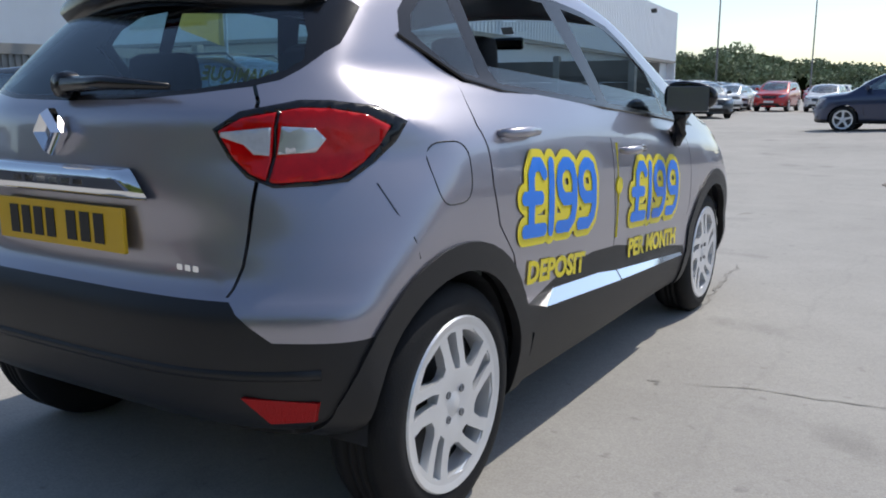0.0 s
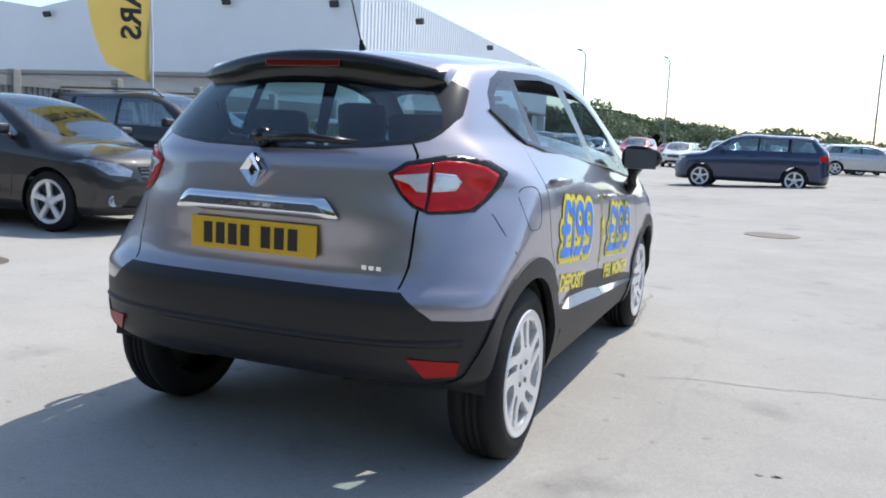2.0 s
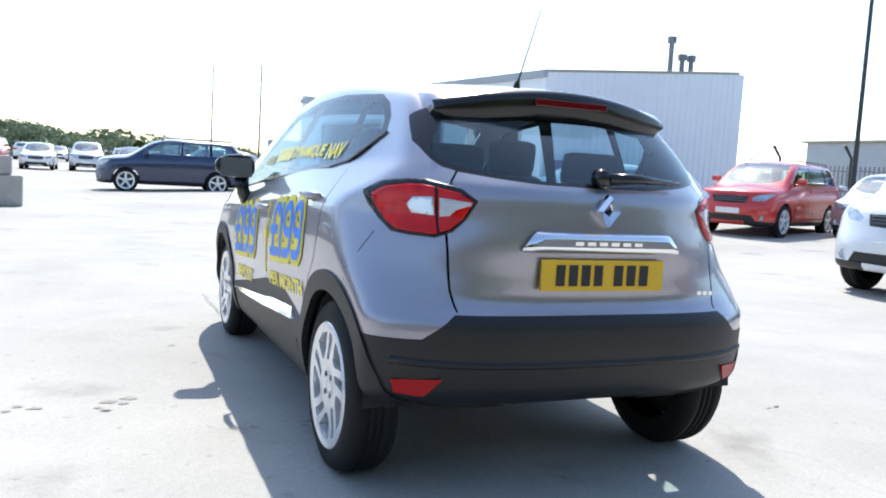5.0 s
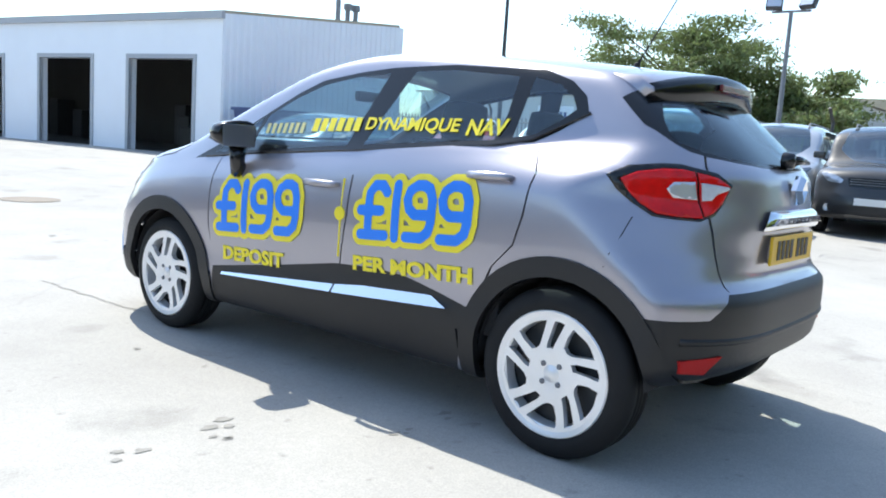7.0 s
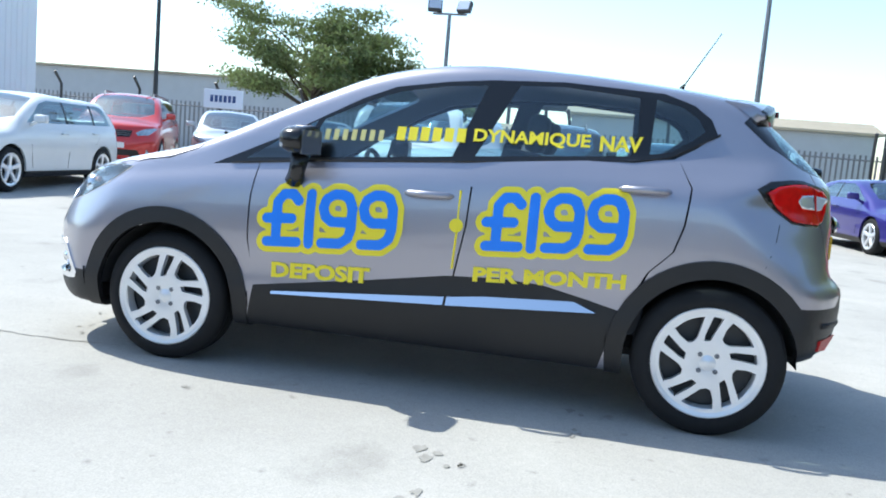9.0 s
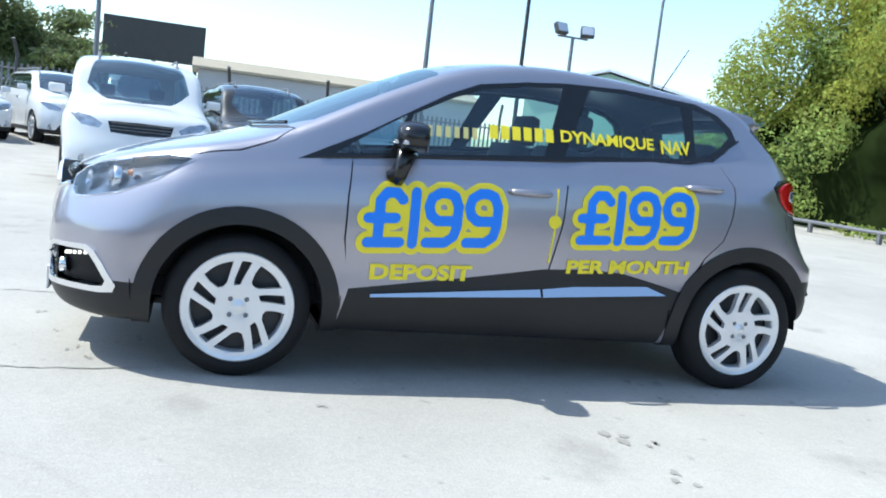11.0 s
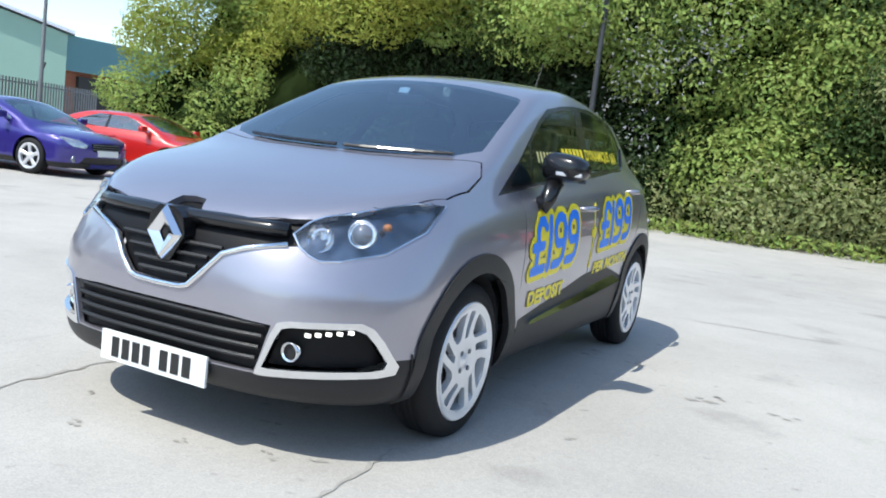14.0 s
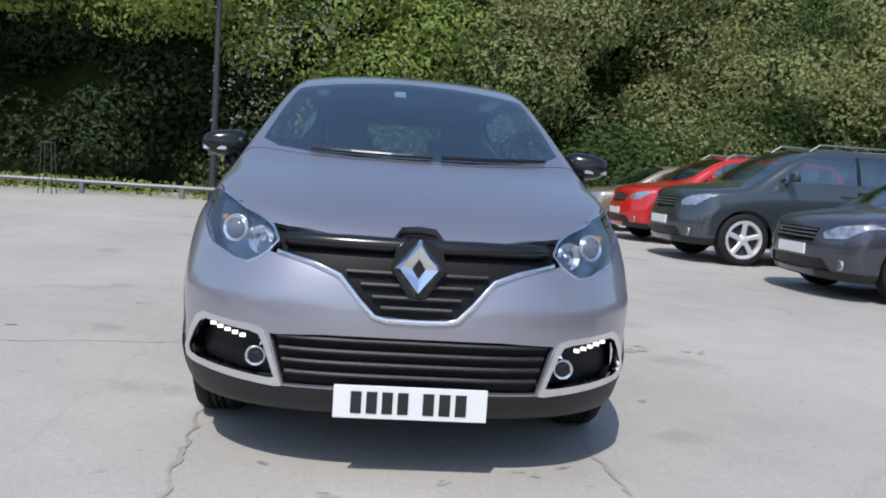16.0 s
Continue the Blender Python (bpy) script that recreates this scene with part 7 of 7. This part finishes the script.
    bm = bmesh.new()
    box(bm, (-0.2, -3.6, 5.1), (0.2, 3.6, 8.0), 0.03)
    part("panel", bm, DARK_STEEL, b)
    bm = bmesh.new()
    for y in (-3, 0, 3):
        tube(bm, [(0.3, y, 0), (0.3, y, 5.4)], 0.15, 8)
    part("leg", bm, DARK_STEEL, b)
    # security fence with cranked posts
    f = thing("security_fence", (0, 0, 0), "grey steel palisade fence with cranked post tops", "fence")
    pts = [(20.5, 22), (21.5, 2), (22.5, -10), (25.0, -17)]
    for (x0, y0), (x1, y1) in zip(pts, pts[1:]):
        L = math.hypot(x1 - x0, y1 - y0)
        n = int(L / 2.6)
        for i in range(n):
            x, y = x0 + (x1 - x0) * i / n, y0 + (y1 - y0) * i / n
            bm = bmesh.new()
            z = ground_z(x, y) - 0.05
            tube(bm, [(x, y, z), (x, y, 2.35), (x - 0.28, y + 0.06, 2.75)], 0.05, 6)
            part("fence_post", bm, DARK_STEEL, f)
        bm = bmesh.new()
        for zz in (0.55, 1.95):
            tube(bm, [(x0, y0, zz), (x1, y1, zz)], 0.025, 5)
        m = int(L / 0.16)
        for i in range(m):
            x, y = x0 + (x1 - x0) * i / m, y0 + (y1 - y0) * i / m
            box(bm, (x - 0.008, y - 0.03, 0.3), (x + 0.008, y + 0.03, 2.1))
        part("palisade", bm, STEEL, f)
    # white hand-painted sign
    s = thing("valeting_sign", (18.1, 11.9, ground_z(18, 12)), "white sign board on two posts with dark lettering", "sign")
    bm = bmesh.new()
    box(bm, (-0.02, -0.62, 1.55), (0.02, 0.62, 2.1), 0.01)
    board = part("board", bm, SIGN_WHITE, s)
    bars(board, (-0.022, 0, 1.83), (0, -1, 0), (0, 0, 1), (-1, 0, 0), 0.85, 0.2, BLUE_BIN, 6)
    bm = bmesh.new()
    for y in (-0.5, 0.5):
        tube(bm, [(0.04, y, 0), (0.04, y, 1.9)], 0.03, 6)
    part("sign_post", bm, STEEL, s)
    # blue skip beside the workshop wall
    k = thing("blue_skip", (11.0, 16.0, ground_z(11, 16)), "dark blue metal skip against the workshop wall", "skip")
    bm = bmesh.new()
    slab(bm, [(-0.9, 0.0), (0.9, 0.0), (1.15, 1.35), (-1.15, 1.35)], -0.6, 0.6, 1)
    box(bm, (-1.2, -0.65, 1.3), (1.2, 0.65, 1.38), 0.01)
    part("skip_body", bm, BLUE_BIN, k)


def build_flag():
    """A tall feather banner."""
    f = thing("feather_banner", (-7.42, 7.2, ground_z(-7.37, 7.2)), "yellow feather banner with used car lettering on a white pole", "banner", turn=38)
    bm = bmesh.new()
    tube(bm, [(0, 0, 0), (0, 0, 2.4), (-0.05, 0, 4.2), (-0.35, 0, 4.9)], [0.025, 0.02, 0.015, 0.01], 8)
    pole = part("pole", bm, SIGN_WHITE, f)
    bm = bmesh.new()
    rows = []
    for k in range(25):
        z = 1.82 + 2.9 * k / 24
        w = 0.92 - 0.30 * (1 - k / 24) ** 4 - 0.5 * max(0, k / 24 - 0.85)
        rows.append([bm.verts.new((-0.03 - w * s, 0.05 * math.sin(z * 2.2 + s * 3), z + 0.25 * s * (1 if k < 3 else 1) * (1 - min(1, k / 8)))) for s in (0, 0.33, 0.66, 1.0)])
    for a, b in zip(rows, rows[1:]):
        for i in range(3):
            bm.faces.new((a[i], a[i + 1], b[i + 1], b[i]))
    thicken(bm, 0.004)
    cloth = part("cloth", bm, BANNER, f, "yellow printed cloth", True)
    tb = text_sheet("USED CARS", 0.40, 0.012)
    for v in tb.verts:
        u, s = v.co.x, v.co.y
        v.co = Vector((-0.16 - s, -0.075, 4.75 - u * 1.12))
    bm = tb
    bmesh.ops.recalc_face_normals(bm, faces=bm.faces)
    part("banner_lettering", bm, DARK_STEEL, cloth)


# ---- build ----
build_ground()
build_cracks()
build_hero()
C_BLACK = paint("black_paint", (0.006, 0.006, 0.008), 0.0, 0.5)
C_WHITE = paint("white_paint", (0.72, 0.73, 0.74), 0.0, 0.35)
C_SILVER = paint("silver_paint", (0.58, 0.59, 0.61), 0.6, 0.3)
C_RED = paint("red_paint", (0.52, 0.015, 0.012), 0.1, 0.3)
C_BLUE = paint("violet_blue_paint", (0.035, 0.025, 0.22), 0.3, 0.3)
C_NAVY = paint("navy_paint", (0.03, 0.045, 0.10), 0.5, 0.3)
C_SLATE = paint("slate_paint", (0.06, 0.075, 0.085), 0.5, 0.3)
C_BEIGE = paint("beige_paint", (0.34, 0.29, 0.23), 0.5, 0.3)
C_GREY = paint("dark_grey_paint", (0.06, 0.063, 0.08), 0.5, 0.35)

# row along the fence, noses to the yard
parked("hatch", -4.75, 4.45, 2, C_BLACK, "shiny black hatchback parked nose out by the fence")
parked("suv", -4.95, 7.35, 4, C_BLACK, "black crossover parked nose out by the fence")
parked("hatch", -5.05, 9.9, 4, C_BLACK, "black hatchback in the row by the fence")
parked("hatch", -5.1, 13.3, 6, C_SILVER, "silver saloon in the row by the fence")
parked("hatch", -4.42, -2.5, 2, C_GREY, "dark grey hatchback parked nose out")
parked("suv", -4.08, -5.85, 2, C_SLATE, "slate grey sport utility car parked nose out", scale=1.05)
parked("suv", -4.35, -9.1, 2, C_RED, "bright red crossover parked nose out")
parked("hatch", -4.3, -12.0, 2, C_BEIGE, "beige estate car parked beside the hedge")
# the row across the yard
parked("hatch", 4.93, 9.74, 186, C_WHITE, "white hatchback with roof rails parked before the workshop")
parked("offroad", 6.7, 3.5, 187, C_WHITE, "white off-road car parked across the yard")
parked("offroad", 11.0, 1.45, 187, C_BLACK, "black off-road car in the far row")
parked("suv", 10.6, -0.9, 190, C_GREY, "dark grey crossover in the far row")
parked("coupe", 10.2, -5.0, 190, C_BLUE, "violet-blue coupe in the far row")
parked("coupe", 10.1, -8.1, 192, C_RED, "bright red coupe at the end of the far row")
parked("suv", 10.7, 10.6, 203, C_RED, "red crossover parked near the workshop")
parked("hatch", 13.3, 9.3, 205, C_SILVER, "silver hatchback parked below the sign")
parked("hatch", 14.4, 7.2, 205, C_WHITE, "white hatchback in the back row")
parked("suv", 15.4, 5.2, 203, C_WHITE, "white roof-railed car in the back row")
parked("offroad", 12.0, 3.6, 187, C_SILVER, "silver-grey off-road car behind the white one")
# far side of the yard
parked("suv", -1.55, 24.2, 178, C_NAVY, "navy crossover standing across the yard")
parked("hatch", 7.3, 41.5, 0, C_SILVER, "silver-grey estate standing behind the navy crossover")
parked("hatch", -6.6, 33.5, -60, C_SLATE, "blue-grey hatchback across the yard")
parked("suv", -9.2, 36.0, -70, C_SILVER, "silver crossover in the far car park row")
for k, (c, n) in enumerate([(C_SILVER, "silver"), (C_RED, "red"), (C_WHITE, "white"), (C_SILVER, "silver"), (C_NAVY, "navy"), (C_SLATE, "slate grey"), (C_WHITE, "white")]):
    parked(("hatch", "suv")[k % 2], -9.4 + 2.5 * k, 46.0 + 0.3 * k, 268, c, n + " car in the far car park row")
parked("hatch", 8.6, 46.5, 5, C_SILVER, "silver hatchback far across the yard")
far_cols = [(C_SILVER, "silver"), (C_SLATE, "slate grey"), (C_WHITE, "white"), (C_RED, "red"), (C_WHITE, "white"), (C_SILVER, "silver"), (C_NAVY, "navy"), (C_SILVER, "silver"), (C_WHITE, "white"), (C_BLACK, "black"), (C_SILVER, "silver"), (C_BLUE, "blue")]
for k, (c, n) in enumerate(far_cols):
    parked(("hatch", "suv", "hatch")[k % 3], -19.0 + 2.9 * k, 86.0 + 1.5 * math.sin(k * 2.1), 270 if k % 4 else 90, c, n + " car far off before the tree line")
for k, (c, n) in enumerate([(C_WHITE, "white"), (C_SILVER, "silver"), (C_SLATE, "slate grey"), (C_WHITE, "white"), (C_SILVER, "silver")]):
    parked(("suv", "hatch")[k % 2], -7.6 - 0.6 * k, 42 + 4.6 * k, -20, c, n + " car in the row along the showroom")

build_garage()
build_showroom()
build_fence()
build_flag()
lamp_post(19.1, 14.7, 7.6, "plain", "tall plain steel pole behind the parked cars")
lamp_post(18.38, 5.4, 4.75, "flood", "steel post with twin floodlights")
lamp_post(16.4, -2.65, 5.9, "camera", "tall steel post with a yard camera")
lamp_post(20.1, -6.7, 9.5, "plain", "tall dark steel pole in the yard")
lamp_post(18.05, -7.4, 4.75, "flood", "steel post with twin floodlights near the green building")
lamp_post(23.3, -13.2, 7.4, "street", "tall street lamp with a curved arm")
lamp_post(-13.6, 62.0, 7.9, "street", "distant street lamp before the tree line")
lamp_post(-8.9, 75.0, 8.7, "street", "distant street lamp in the car park")
lamp_post(10.0, 60.0, 8.5, "plain", "distant lamp pole beside the workshop")
lamp_post(7.8, 70.0, 9.0, "plain", "tall distant lamp pole beyond the workshop")
lamp_post(4.0, -13.6, 8.0, "plain", "thin dark pole in front of the hedge")
tree(31.5, 14.3, 7.4, 4.2, "feathery green tree beyond the security fence", 21, LEAF_TREE, 0.085, 34000)
tree(34.0, 9.5, 5.2, 2.8, "smaller green tree beyond the security fence", 22, LEAF_TREE, 0.085, 14000)
tree(30.5, 8.2, 3.0, 2.2, "low green shrub beyond the fence", 23, LEAF_TREE, 0.14, 5000)
build_hedge()
build_far()
